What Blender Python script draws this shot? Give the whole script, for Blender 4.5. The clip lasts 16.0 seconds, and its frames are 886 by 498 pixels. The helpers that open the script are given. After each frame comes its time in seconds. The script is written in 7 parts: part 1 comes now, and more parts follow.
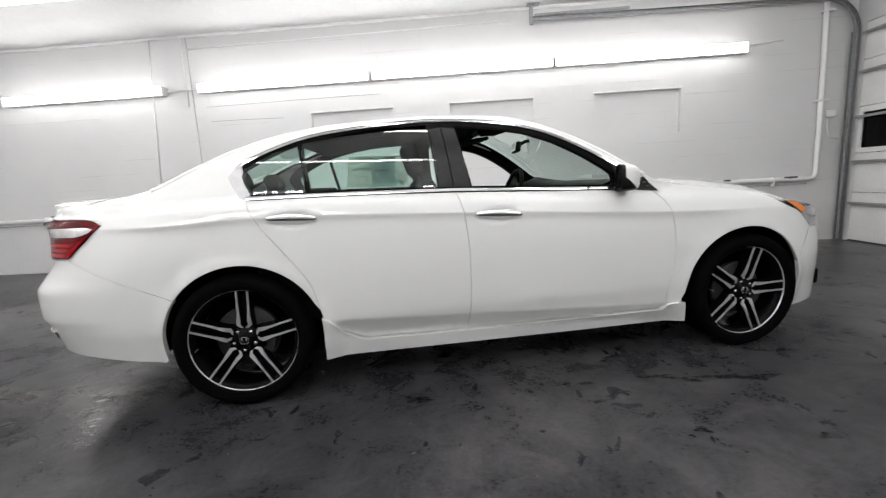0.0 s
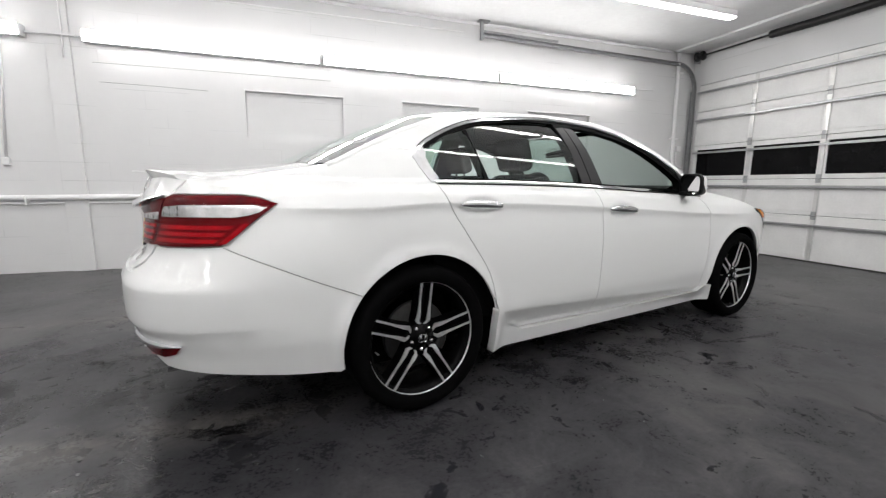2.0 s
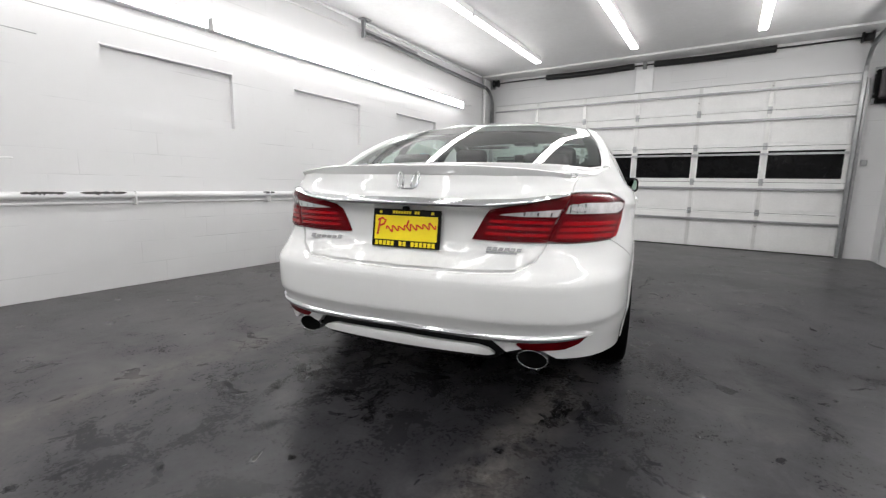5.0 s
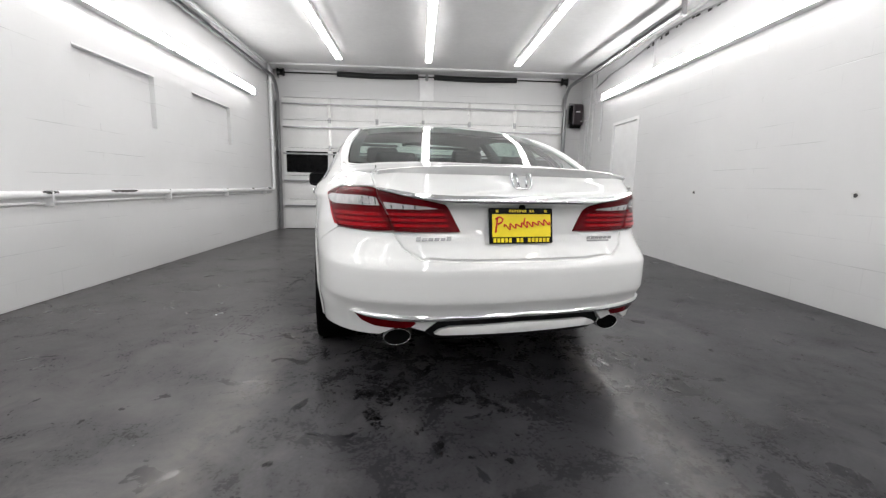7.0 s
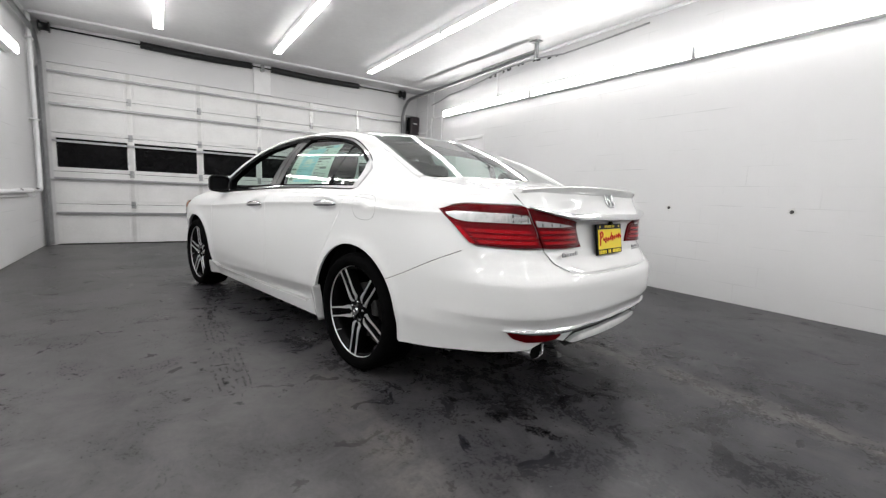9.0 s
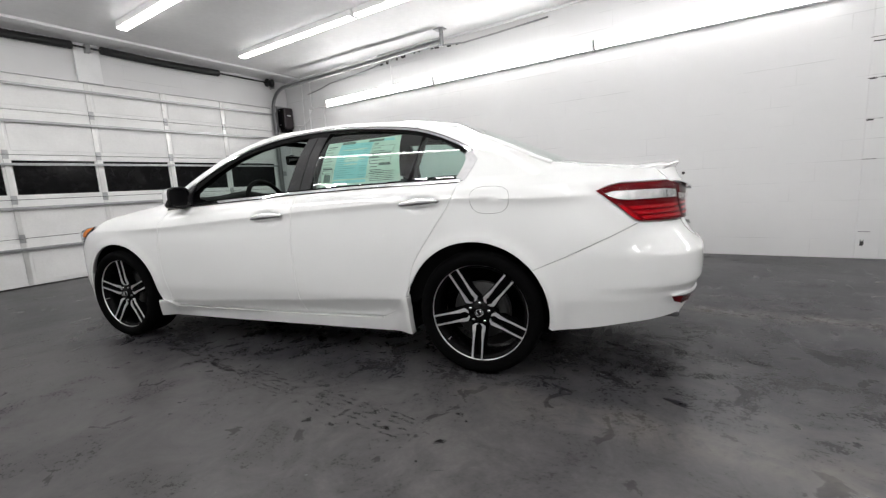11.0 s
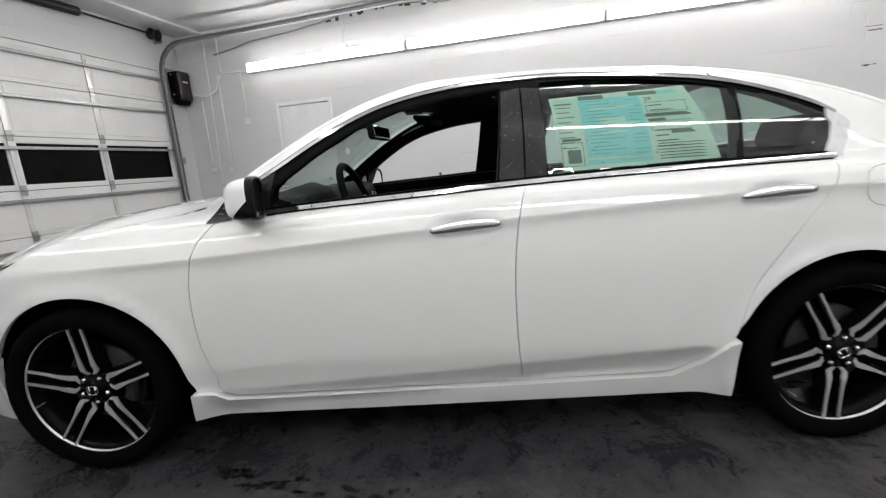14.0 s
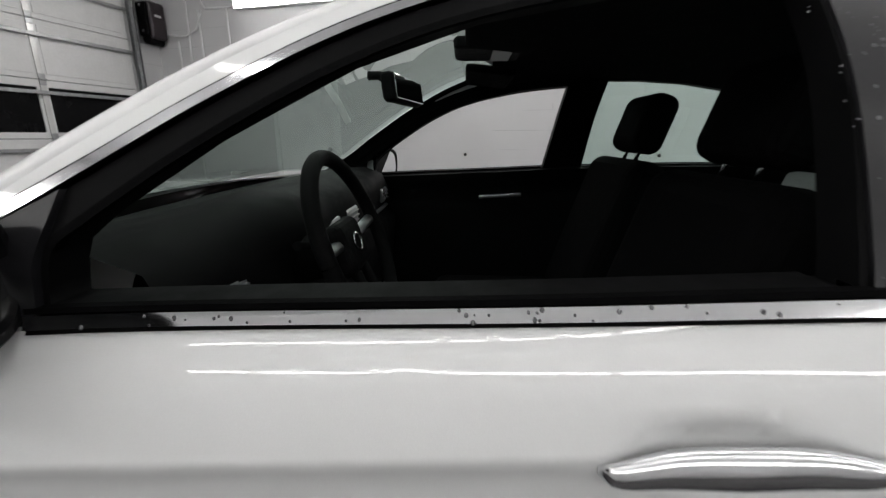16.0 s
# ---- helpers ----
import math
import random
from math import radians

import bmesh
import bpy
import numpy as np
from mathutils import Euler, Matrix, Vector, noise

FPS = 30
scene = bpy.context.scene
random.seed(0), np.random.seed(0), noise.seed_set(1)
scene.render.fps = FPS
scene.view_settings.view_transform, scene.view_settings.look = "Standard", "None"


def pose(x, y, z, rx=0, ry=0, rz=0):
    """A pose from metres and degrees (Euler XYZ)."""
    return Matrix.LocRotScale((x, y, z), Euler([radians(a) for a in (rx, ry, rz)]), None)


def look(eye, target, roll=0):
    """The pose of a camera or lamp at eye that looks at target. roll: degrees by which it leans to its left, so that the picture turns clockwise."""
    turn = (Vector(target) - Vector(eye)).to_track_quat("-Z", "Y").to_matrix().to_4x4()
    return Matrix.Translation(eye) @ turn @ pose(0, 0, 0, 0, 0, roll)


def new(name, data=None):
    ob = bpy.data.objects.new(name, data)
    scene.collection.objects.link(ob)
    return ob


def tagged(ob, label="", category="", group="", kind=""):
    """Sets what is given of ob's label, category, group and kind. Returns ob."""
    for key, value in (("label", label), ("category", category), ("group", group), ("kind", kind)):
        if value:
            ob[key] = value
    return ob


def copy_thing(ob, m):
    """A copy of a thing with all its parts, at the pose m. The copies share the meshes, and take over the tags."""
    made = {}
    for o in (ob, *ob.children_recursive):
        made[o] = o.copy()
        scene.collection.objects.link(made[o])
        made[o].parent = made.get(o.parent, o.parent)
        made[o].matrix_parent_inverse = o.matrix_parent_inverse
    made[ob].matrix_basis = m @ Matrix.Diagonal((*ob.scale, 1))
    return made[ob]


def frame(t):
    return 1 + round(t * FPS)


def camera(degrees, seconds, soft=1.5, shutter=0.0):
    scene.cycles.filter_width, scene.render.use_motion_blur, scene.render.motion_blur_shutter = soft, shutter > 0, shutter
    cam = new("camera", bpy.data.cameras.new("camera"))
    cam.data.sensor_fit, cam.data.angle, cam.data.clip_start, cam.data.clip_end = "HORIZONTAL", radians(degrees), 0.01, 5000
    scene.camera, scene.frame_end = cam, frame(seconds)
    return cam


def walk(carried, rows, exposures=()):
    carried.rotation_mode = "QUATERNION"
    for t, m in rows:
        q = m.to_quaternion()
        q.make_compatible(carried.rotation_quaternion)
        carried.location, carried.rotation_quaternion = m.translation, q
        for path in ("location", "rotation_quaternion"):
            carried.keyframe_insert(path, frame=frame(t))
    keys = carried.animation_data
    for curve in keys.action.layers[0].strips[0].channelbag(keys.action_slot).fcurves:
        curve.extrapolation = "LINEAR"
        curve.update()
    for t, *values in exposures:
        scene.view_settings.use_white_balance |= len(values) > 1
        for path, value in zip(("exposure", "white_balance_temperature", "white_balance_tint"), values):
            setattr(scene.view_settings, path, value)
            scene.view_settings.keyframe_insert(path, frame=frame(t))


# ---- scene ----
cam = camera(92.91, 16.0, soft=1.25, shutter=0.3)
PATH = [
    (0, (-0.032, -3.069, 1.046), (-0.171, -1.098, 0.735), -3.2),
    (0.5, (-0.443, -3.027, 1.02), (-0.459, -1.049, 0.725), -2.2),
    (1, (-0.855, -2.978, 0.996), (-0.623, -1.019, 0.669), 1.9),
    (1.5, (-1.283, -2.955, 1.004), (-0.846, -1.029, 0.689), 1.2),
    (2, (-1.687, -2.876, 1.01), (-1.033, -1.011, 0.706), 0.5),
    (2.5, (-2.123, -2.81, 1.007), (-1.295, -1.016, 0.698), -0.5),
    (3, (-2.516, -2.636, 1.004), (-1.57, -0.897, 0.72), -1.2),
    (3.5, (-2.876, -2.414, 1.0), (-1.783, -0.767, 0.699), 0.6),
    (4, (-3.257, -2.204, 1.0), (-1.904, -0.764, 0.691), 1.3),
    (4.2, (-3.371, -2.089, 0.985), (-1.939, -0.724, 0.689), 0.8),
    (6.3, (-4.177, -0.618, 0.987), (-2.233, -0.254, 0.687), 1.6),
    (6.5, (-4.226, -0.444, 0.986), (-2.255, -0.26, 0.697), 0.6),
    (7, (-4.228, -0.039, 0.975), (-2.253, -0.157, 0.678), 1.2),
    (7.5, (-4.147, 0.339, 0.993), (-2.203, -0.036, 0.714), 1.8),
    (8, (-4.081, 0.761, 1.003), (-2.229, 0.05, 0.744), 1.4),
    (8.5, (-3.906, 1.127, 0.989), (-2.167, 0.181, 0.706), 1.5),
    (9, (-3.714, 1.472, 0.993), (-2.07, 0.361, 0.743), 2.4),
    (9.5, (-3.509, 1.815, 1.012), (-2.066, 0.458, 0.735), 0.5),
    (9.7, (-3.403, 1.933, 0.998), (-2.012, 0.525, 0.714), -1.4),
    (11.8, (-1.980, 2.592, 1.019), (-1.140, 0.804, 0.709), -2.1),
    (12, (-1.833, 2.604, 1.024), (-1.056, 0.789, 0.703), -2.2),
    (12.5, (-1.463, 2.593, 1.004), (-0.75, 0.769, 0.6), -1.9),
    (13, (-1.127, 2.539, 1.025), (-0.515, 0.672, 0.65), -1.8),
    (13.5, (-0.802, 2.467, 1.078), (-0.327, 0.554, 0.737), -2.8),
    (14, (-0.544, 2.253, 1.086), (-0.047, 0.356, 0.691), -4.2),
    (14.5, (-0.349, 1.99, 1.108), (0.046, 0.061, 0.758), -2.5),
    (15, (-0.203, 1.691, 1.127), (-0.033, -0.268, 0.761), -2.3),
    (15.5, (-0.141, 1.42, 1.143), (0.229, -0.505, 0.742), -2.7),
    (16, (-0.094, 1.238, 1.151), (0.407, -0.628, 0.635), 0.0),
]
walk(cam, [(t, look(eye, target, roll)) for t, eye, target, roll in PATH], exposures=[(0.0, 0.02), (4.0, 0.05), (6.5, 0.09), (9.7, 0.07), (12.0, -0.04), (13.5, -0.06), (14.2, -0.17), (15.0, -0.40), (16.0, -0.62)])

# world: the bay is closed, and only a faint grey gets in from anywhere else
world = bpy.data.worlds.new("world")
world.use_nodes = True
scene.world = world
world.node_tree.nodes["Background"].inputs["Color"].default_value = (0.6, 0.65, 0.7, 1)
world.node_tree.nodes["Background"].inputs["Strength"].default_value = 0.05
TUBE, TUBE_WALL = 15.5, 27.5  # glow of the lamp covers

# ---- materials ----
def nodes_of(name):
    m = bpy.data.materials.new(name)
    m.use_nodes = True
    t = m.node_tree
    return m, t, t.nodes["Principled BSDF"]


def put(b, **values):
    for k, v in values.items():
        k = k.replace("_", " ")
        b.inputs[k].default_value = (*v, 1) if isinstance(v, tuple) and len(v) == 3 else v


def coords(t, scale=1.0, kind="Object"):
    c = t.nodes.new("ShaderNodeTexCoord")
    m = t.nodes.new("ShaderNodeMapping")
    s = scale if isinstance(scale, tuple) else (scale,) * 3
    m.inputs["Scale"].default_value = s
    t.links.new(c.outputs[kind], m.inputs["Vector"])
    return m.outputs["Vector"]


def noise_of(t, vec, scale, detail=4, rough=0.6, distort=0.0):
    n = t.nodes.new("ShaderNodeTexNoise")
    n.inputs["Scale"].default_value, n.inputs["Detail"].default_value = scale, detail
    n.inputs["Roughness"].default_value, n.inputs["Distortion"].default_value = rough, distort
    t.links.new(vec, n.inputs["Vector"])
    return n.outputs["Fac"]


def ramp(t, fac, *stops):
    r = t.nodes.new("ShaderNodeValToRGB")
    e = r.color_ramp.elements
    while len(e) < len(stops):
        e.new(0.5)
    for el, (p, c) in zip(e, stops):
        el.position = p
        el.color = (c, c, c, 1) if isinstance(c, (int, float)) else (*c, 1)
    t.links.new(fac, r.inputs["Fac"])
    return r.outputs["Color"]


def mixc(t, fac, a, b, mode="MIX"):
    m = t.nodes.new("ShaderNodeMix")
    m.data_type, m.blend_type = "RGBA", mode
    for sock, v in ((m.inputs["Factor"], fac), (m.inputs["A"], a), (m.inputs["B"], b)):
        if isinstance(v, (int, float)):
            sock.default_value = v
        elif isinstance(v, tuple):
            sock.default_value = (*v, 1)
        else:
            t.links.new(v, sock)
    return m.outputs["Result"]


def maths(t, op, a, b=0.0, clamp=False):
    m = t.nodes.new("ShaderNodeMath")
    m.operation, m.use_clamp = op, clamp
    for sock, v in ((m.inputs[0], a), (m.inputs[1], b)):
        if isinstance(v, (int, float)):
            sock.default_value = v
        else:
            t.links.new(v, sock)
    return m.outputs[0]


def bump_of(t, b, height, strength=0.2, dist=0.01):
    n = t.nodes.new("ShaderNodeBump")
    n.inputs["Strength"].default_value, n.inputs["Distance"].default_value = strength, dist
    t.links.new(height, n.inputs["Height"])
    t.links.new(n.outputs["Normal"], b.inputs["Normal"])


def plain(name, base, rough=0.5, metal=0.0, vary=0.12, scale=6.0, bump=0.0, bscale=150.0, **more):
    """A worn, slightly uneven surface: colour and gloss vary at two scales."""
    m, t, b = nodes_of(name)
    put(b, Roughness=rough, Metallic=metal, **more)
    v = coords(t)
    big, fine = noise_of(t, v, scale, 5), noise_of(t, v, scale * 14, 3)
    f = mixc(t, 0.35, big, fine)
    dark = tuple(c * (1 - vary) for c in base)
    lite = tuple(min(1, c * (1 + vary)) for c in base)
    t.links.new(ramp(t, f, (0.35, dark), (0.65, lite)), b.inputs["Base Color"])
    t.links.new(ramp(t, big, (0.3, max(0.02, rough * 0.85)), (0.7, min(1, rough * 1.15))), b.inputs["Roughness"])
    if bump:
        bump_of(t, b, noise_of(t, v, bscale, 3), bump, 0.003)
    return m


def glow(name, colour, strength):
    m, t, b = nodes_of(name)
    put(b, Base_Color=(0.8, 0.8, 0.8), Emission_Color=colour, Emission_Strength=strength, Roughness=0.4)
    return m


def glass(name, tint, rough=0.0, least=0.08, rim=0.9):
    """Thin pane: part clear and tinted, part mirror."""
    m, t, b = nodes_of(name)
    out = t.nodes["Material Output"]
    clear = t.nodes.new("ShaderNodeBsdfTransparent")
    clear.inputs["Color"].default_value = (*tint, 1)
    shine = t.nodes.new("ShaderNodeBsdfGlossy")
    shine.inputs["Roughness"].default_value = rough
    shine.inputs["Color"].default_value = (1, 1, 1, 1)
    edge = t.nodes.new("ShaderNodeLayerWeight")
    edge.inputs["Blend"].default_value = 0.5
    k = maths(t, "POWER", edge.outputs["Facing"], 4.0)
    k = maths(t, "ADD", maths(t, "MULTIPLY", k, rim), least, True)
    mix = t.nodes.new("ShaderNodeMixShader")
    t.links.new(k, mix.inputs[0])
    t.links.new(clear.outputs[0], mix.inputs[1])
    t.links.new(shine.outputs[0], mix.inputs[2])
    t.links.new(mix.outputs[0], out.inputs["Surface"])
    t.nodes.remove(b)
    return m


def painted_block(name, scale_x_axis="x"):
    """White painted concrete block: faint joints filled with paint, scuffs, runs."""
    m, t, b = nodes_of(name)
    g = t.nodes.new("ShaderNodeNewGeometry")
    sep = t.nodes.new("ShaderNodeSeparateXYZ")
    t.links.new(g.outputs["Position"], sep.inputs[0])
    com = t.nodes.new("ShaderNodeCombineXYZ")
    t.links.new(sep.outputs["X" if scale_x_axis == "x" else "Y"], com.inputs["X"])
    t.links.new(sep.outputs["Z"], com.inputs["Y"])
    br = t.nodes.new("ShaderNodeTexBrick")
    br.inputs["Scale"].default_value = 1.0
    br.inputs["Mortar Size"].default_value = 0.006
    br.inputs["Mortar Smooth"].default_value = 0.6
    br.inputs["Brick Width"].default_value, br.inputs["Row Height"].default_value = 0.405, 0.2025
    br.inputs["Color1"].default_value = br.inputs["Color2"].default_value = (1, 1, 1, 1)
    br.inputs["Mortar"].default_value = (0, 0, 0, 1)
    t.links.new(com.outputs[0], br.inputs["Vector"])
    v = com.outputs[0]
    # paint fills most joints: bed joints show in stretches, upright ones here and there
    bed = t.nodes.new("ShaderNodeTexBrick")
    bed.inputs["Scale"].default_value, bed.inputs["Mortar Size"].default_value, bed.inputs["Mortar Smooth"].default_value = 1.0, 0.005, 0.7
    bed.inputs["Brick Width"].default_value, bed.inputs["Row Height"].default_value = 400.0, 0.2025
    bed.inputs["Color1"].default_value = bed.inputs["Color2"].default_value = (1, 1, 1, 1)
    bed.inputs["Mortar"].default_value = (0, 0, 0, 1)
    t.links.new(com.outputs[0], bed.inputs["Vector"])
    runs = t.nodes.new("ShaderNodeMapping")
    runs.inputs["Scale"].default_value = (1.1, 6.5, 1.0)
    t.links.new(com.outputs[0], runs.inputs["Vector"])
    along = ramp(t, noise_of(t, runs.outputs["Vector"], 1.0, 4, 0.6), (0.52, 0.0), (0.62, 1.0))
    spots = ramp(t, noise_of(t, v, 1.3, 3, 0.5, 0.6), (0.55, 0.0), (0.70, 0.55))
    joint = mixc(t, along, (1.0, 1.0, 1.0), bed.outputs["Color"])
    joint = mixc(t, 1.0, joint, mixc(t, spots, (1.0, 1.0, 1.0), br.outputs["Color"]), "MULTIPLY")
    cloud = ramp(t, noise_of(t, v, 0.7, 6, 0.65), (0.3, 0.93), (0.7, 1.0))
    pores = noise_of(t, v, 90, 4, 0.7)
    scuff = ramp(t, noise_of(t, coords(t, (7, 7, 22), "Object"), 1.0, 6, 0.75, 1.0), (0.70, 1.0), (0.80, 0.80))
    col = mixc(t, 1.0, (0.66, 0.66, 0.665), cloud, "MULTIPLY")
    col = mixc(t, 1.0, col, ramp(t, joint, (0.0, 0.80), (1.0, 1.0)), "MULTIPLY")
    col = mixc(t, 0.4, col, mixc(t, 1.0, col, scuff, "MULTIPLY"))
    t.links.new(col, b.inputs["Base Color"])
    put(b, Roughness=0.5)
    h = mixc(t, 0.12, joint, pores)
    bump_of(t, b, h, 0.32, 0.005)
    return m


M_WALL = painted_block("painted_block", "x")
M_WALL_Y = painted_block("painted_block_end", "y")
M_TRIM = plain("white_gloss_paint", (0.78, 0.78, 0.785), 0.35, vary=0.05)
M_CEIL = plain("ceiling_paint", (0.68, 0.68, 0.685), 0.55, vary=0.06, scale=1.2, bump=0.1)
M_DOOR = plain("door_panel_paint", (0.72, 0.72, 0.715), 0.42, vary=0.06, scale=3, bump=0.08, bscale=60)
M_STILE = plain("grey_stile_steel", (0.62, 0.62, 0.61), 0.32, 0.5, vary=0.1)
M_GALV = plain("galvanised_steel", (0.33, 0.335, 0.34), 0.36, 0.7, vary=0.2, scale=20)
M_DARKSTEEL = plain("oiled_spring_steel", (0.010, 0.010, 0.011), 0.5, 0.2, vary=0.4, scale=30)
M_BLACKPANE = plain("night_pane", (0.003, 0.003, 0.0035), 0.12, vary=0.3, Specular_IOR_Level=0.12)
M_TUBE = glow("lamp_cover", (1.0, 0.985, 0.97), TUBE)
M_TUBE_WALL = glow("wall_lamp_cover", (1.0, 0.985, 0.97), TUBE_WALL)
M_RUST = plain("bare_dark_pipe", (0.03, 0.028, 0.028), 0.6, vary=0.5, scale=40)


def floor_material():
    """Dark grey sealed concrete: tyre marks, oil, painted lamp streaks, damp and car shade."""
    m, t, b = nodes_of("sealed_concrete")
    v = coords(t)
    big = noise_of(t, v, 0.55, 6, 0.6, 0.4)
    mid = noise_of(t, v, 3.6, 9, 0.72, 0.5)
    fine = noise_of(t, v, 60, 4, 0.7)
    col = ramp(t, mixc(t, 0.45, big, mid), (0.36, (0.013, 0.013, 0.0150)), (0.50, (0.037, 0.0363, 0.040)), (0.65, (0.083, 0.080, 0.081)))
    col = mixc(t, 0.5, col, mixc(t, 1.0, col, ramp(t, fine, (0.3, 0.55), (0.7, 1.45)), "MULTIPLY"))
    oil = ramp(t, noise_of(t, v, 5.5, 5, 0.6, 0.8), (0.63, 0.0), (0.68, 1.0))
    col = mixc(t, oil, col, (0.014, 0.014, 0.017))
    scratch = ramp(t, noise_of(t, coords(t, (1.5, 30, 1)), 2.0, 4, 0.7), (0.66, 0.0), (0.74, 1.0))
    col = mixc(t, maths(t, "MULTIPLY", scratch, 0.25), col, (0.14, 0.14, 0.14))
    sep = t.nodes.new("ShaderNodeSeparateXYZ")
    t.links.new(v, sep.inputs[0])
    # ragged damp from the wet car and its painted-in shade, reaching beyond its outline
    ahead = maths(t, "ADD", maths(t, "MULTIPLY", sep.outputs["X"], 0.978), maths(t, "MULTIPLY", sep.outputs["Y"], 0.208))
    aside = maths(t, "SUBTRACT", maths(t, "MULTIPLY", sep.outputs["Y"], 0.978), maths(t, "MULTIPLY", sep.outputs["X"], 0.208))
    # paler floor to the left of the car, weaker behind it
    left_side = ramp(t, maths(t, "ADD", maths(t, "MULTIPLY", aside, 0.4), maths(t, "MULTIPLY", mid, 0.14)), (0.46, 0.0), (0.60, 1.0))
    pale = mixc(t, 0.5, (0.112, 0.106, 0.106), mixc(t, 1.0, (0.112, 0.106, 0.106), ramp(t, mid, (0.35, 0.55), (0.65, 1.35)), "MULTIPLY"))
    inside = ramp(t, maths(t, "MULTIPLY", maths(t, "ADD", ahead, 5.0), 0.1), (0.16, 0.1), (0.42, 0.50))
    col = mixc(t, maths(t, "MULTIPLY", left_side, inside), col, pale)
    # strongest under and close behind the car, where its shade is coloured in
    damp_shade_run = ramp(t, maths(t, "MULTIPLY", maths(t, "ABSOLUTE", maths(t, "ADD", ahead, 0.6)), 0.25), (0.66, 1.0), (0.84, 0.0))
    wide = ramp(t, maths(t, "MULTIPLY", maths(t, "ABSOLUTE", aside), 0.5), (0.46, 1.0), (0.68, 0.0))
    patch = maths(t, "ADD", noise_of(t, v, 4.6, 9, 0.72, 0.7), maths(t, "MULTIPLY", maths(t, "MULTIPLY", damp_shade_run, wide), 0.16))
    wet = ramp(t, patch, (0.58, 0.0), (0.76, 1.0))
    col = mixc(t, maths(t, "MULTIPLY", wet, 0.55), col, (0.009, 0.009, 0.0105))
    # two pale lanes, mostly the wall lamps' reflections painted in, over worn concrete
    lamp_streaks = 0.0
    for y0 in (0.77, -1.03):
        d = maths(t, "ABSOLUTE", maths(t, "SUBTRACT", maths(t, "ADD", sep.outputs["Y"], maths(t, "MULTIPLY", big, 0.16)), y0 + 0.08))
        lamp_streak = ramp(t, d, (0.03, 1.0), (0.16, 0.0))
        lamp_streaks = lamp_streak if y0 > 0 else maths(t, "MAXIMUM", lamp_streaks, lamp_streak)
    far = ramp(t, maths(t, "MULTIPLY", maths(t, "ADD", sep.outputs["X"], 6.0), 0.1), (0.10, 0.5), (0.34, 1.0), (0.42, 0.9), (0.47, 0.0))
    # noise breaks the painted reflections up like wear
    worn = ramp(t, noise_of(t, v, 7.0, 8, 0.75, 0.5), (0.40, 0.0), (0.62, 1.0))
    k = maths(t, "MULTIPLY", maths(t, "MULTIPLY", lamp_streaks, far), worn)
    col = mixc(t, maths(t, "MULTIPLY", k, 0.62), col, (0.15, 0.138, 0.128))
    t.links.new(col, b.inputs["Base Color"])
    r = ramp(t, mixc(t, 0.5, mid, fine), (0.3, 0.20), (0.7, 0.46))
    r = mixc(t, maths(t, "MULTIPLY", wet, 0.6), r, (0.20, 0.20, 0.20))
    t.links.new(mixc(t, oil, r, (0.10, 0.10, 0.10)), b.inputs["Roughness"])
    t.links.new(ramp(t, mixc(t, 0.5, mid, noise_of(t, v, 1.7, 5, 0.6, 0.5)), (0.36, 0.06), (0.64, 0.26)), b.inputs["Specular IOR Level"])
    bump_of(t, b, mixc(t, 0.75, mid, fine), 0.06, 0.003)
    return m


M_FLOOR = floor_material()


def car_paint():
    m, t, b = nodes_of("white_pearl_paint")
    v = coords(t)
    flake = noise_of(t, v, 900, 2)
    t.links.new(ramp(t, flake, (0.3, (0.715, 0.722, 0.720)), (0.7, (0.755, 0.762, 0.759))), b.inputs["Base Color"])
    t.links.new(ramp(t, noise_of(t, v, 3, 3), (0.3, 0.55), (0.7, 0.62)), b.inputs["Roughness"])
    put(b, Coat_Weight=1.0, Coat_Roughness=0.004, Coat_IOR=1.55, Specular_IOR_Level=0.0)
    return m


M_PAINT = car_paint()
M_GAP = plain("dark_underlayer", (0.004, 0.004, 0.004), 0.9, Specular_IOR_Level=0.03)
M_SEAM = plain("grey_panel_seam", (0.20, 0.20, 0.20), 0.7)
M_CHROME = plain("chrome", (0.78, 0.79, 0.80), 0.10, 1.0, vary=0.04)
M_GLOSSBLACK = plain("gloss_black_trim", (0.006, 0.006, 0.0065), 0.35, vary=0.2, Specular_IOR_Level=0.10)
M_PILLAR = plain("satin_black_trim", (0.011, 0.011, 0.0125), 0.35, vary=0.3, scale=20, Specular_IOR_Level=0.26)
M_FRAME = plain("black_frame_rubber", (0.004, 0.004, 0.0043), 0.6, vary=0.2, scale=20, Specular_IOR_Level=0.05)
M_RUBBER = plain("tyre_rubber", (0.0028, 0.0028, 0.003), 0.8, vary=0.25, scale=12, bump=0.3, bscale=200, Specular_IOR_Level=0.02)
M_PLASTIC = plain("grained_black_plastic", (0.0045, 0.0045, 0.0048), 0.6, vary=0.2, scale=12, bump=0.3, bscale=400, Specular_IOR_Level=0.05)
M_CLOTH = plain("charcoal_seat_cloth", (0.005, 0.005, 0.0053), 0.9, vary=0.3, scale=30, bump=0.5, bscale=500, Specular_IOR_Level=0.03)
M_ALLOY = plain("machined_alloy", (0.68, 0.68, 0.69), 0.36, 0.72, vary=0.12, scale=30)
M_WHEELBLACK = plain("gloss_black_alloy", (0.003, 0.003, 0.0032), 0.25, vary=0.2, Specular_IOR_Level=0.06)
M_BRAKE = plain("cast_brake_iron", (0.035, 0.035, 0.035), 0.5, 0.6, vary=0.3, scale=30)
M_RED = plain("red_lamp_lens", (0.40, 0.0022, 0.007), 0.30, vary=0.25, scale=14, Specular_IOR_Level=0.04)
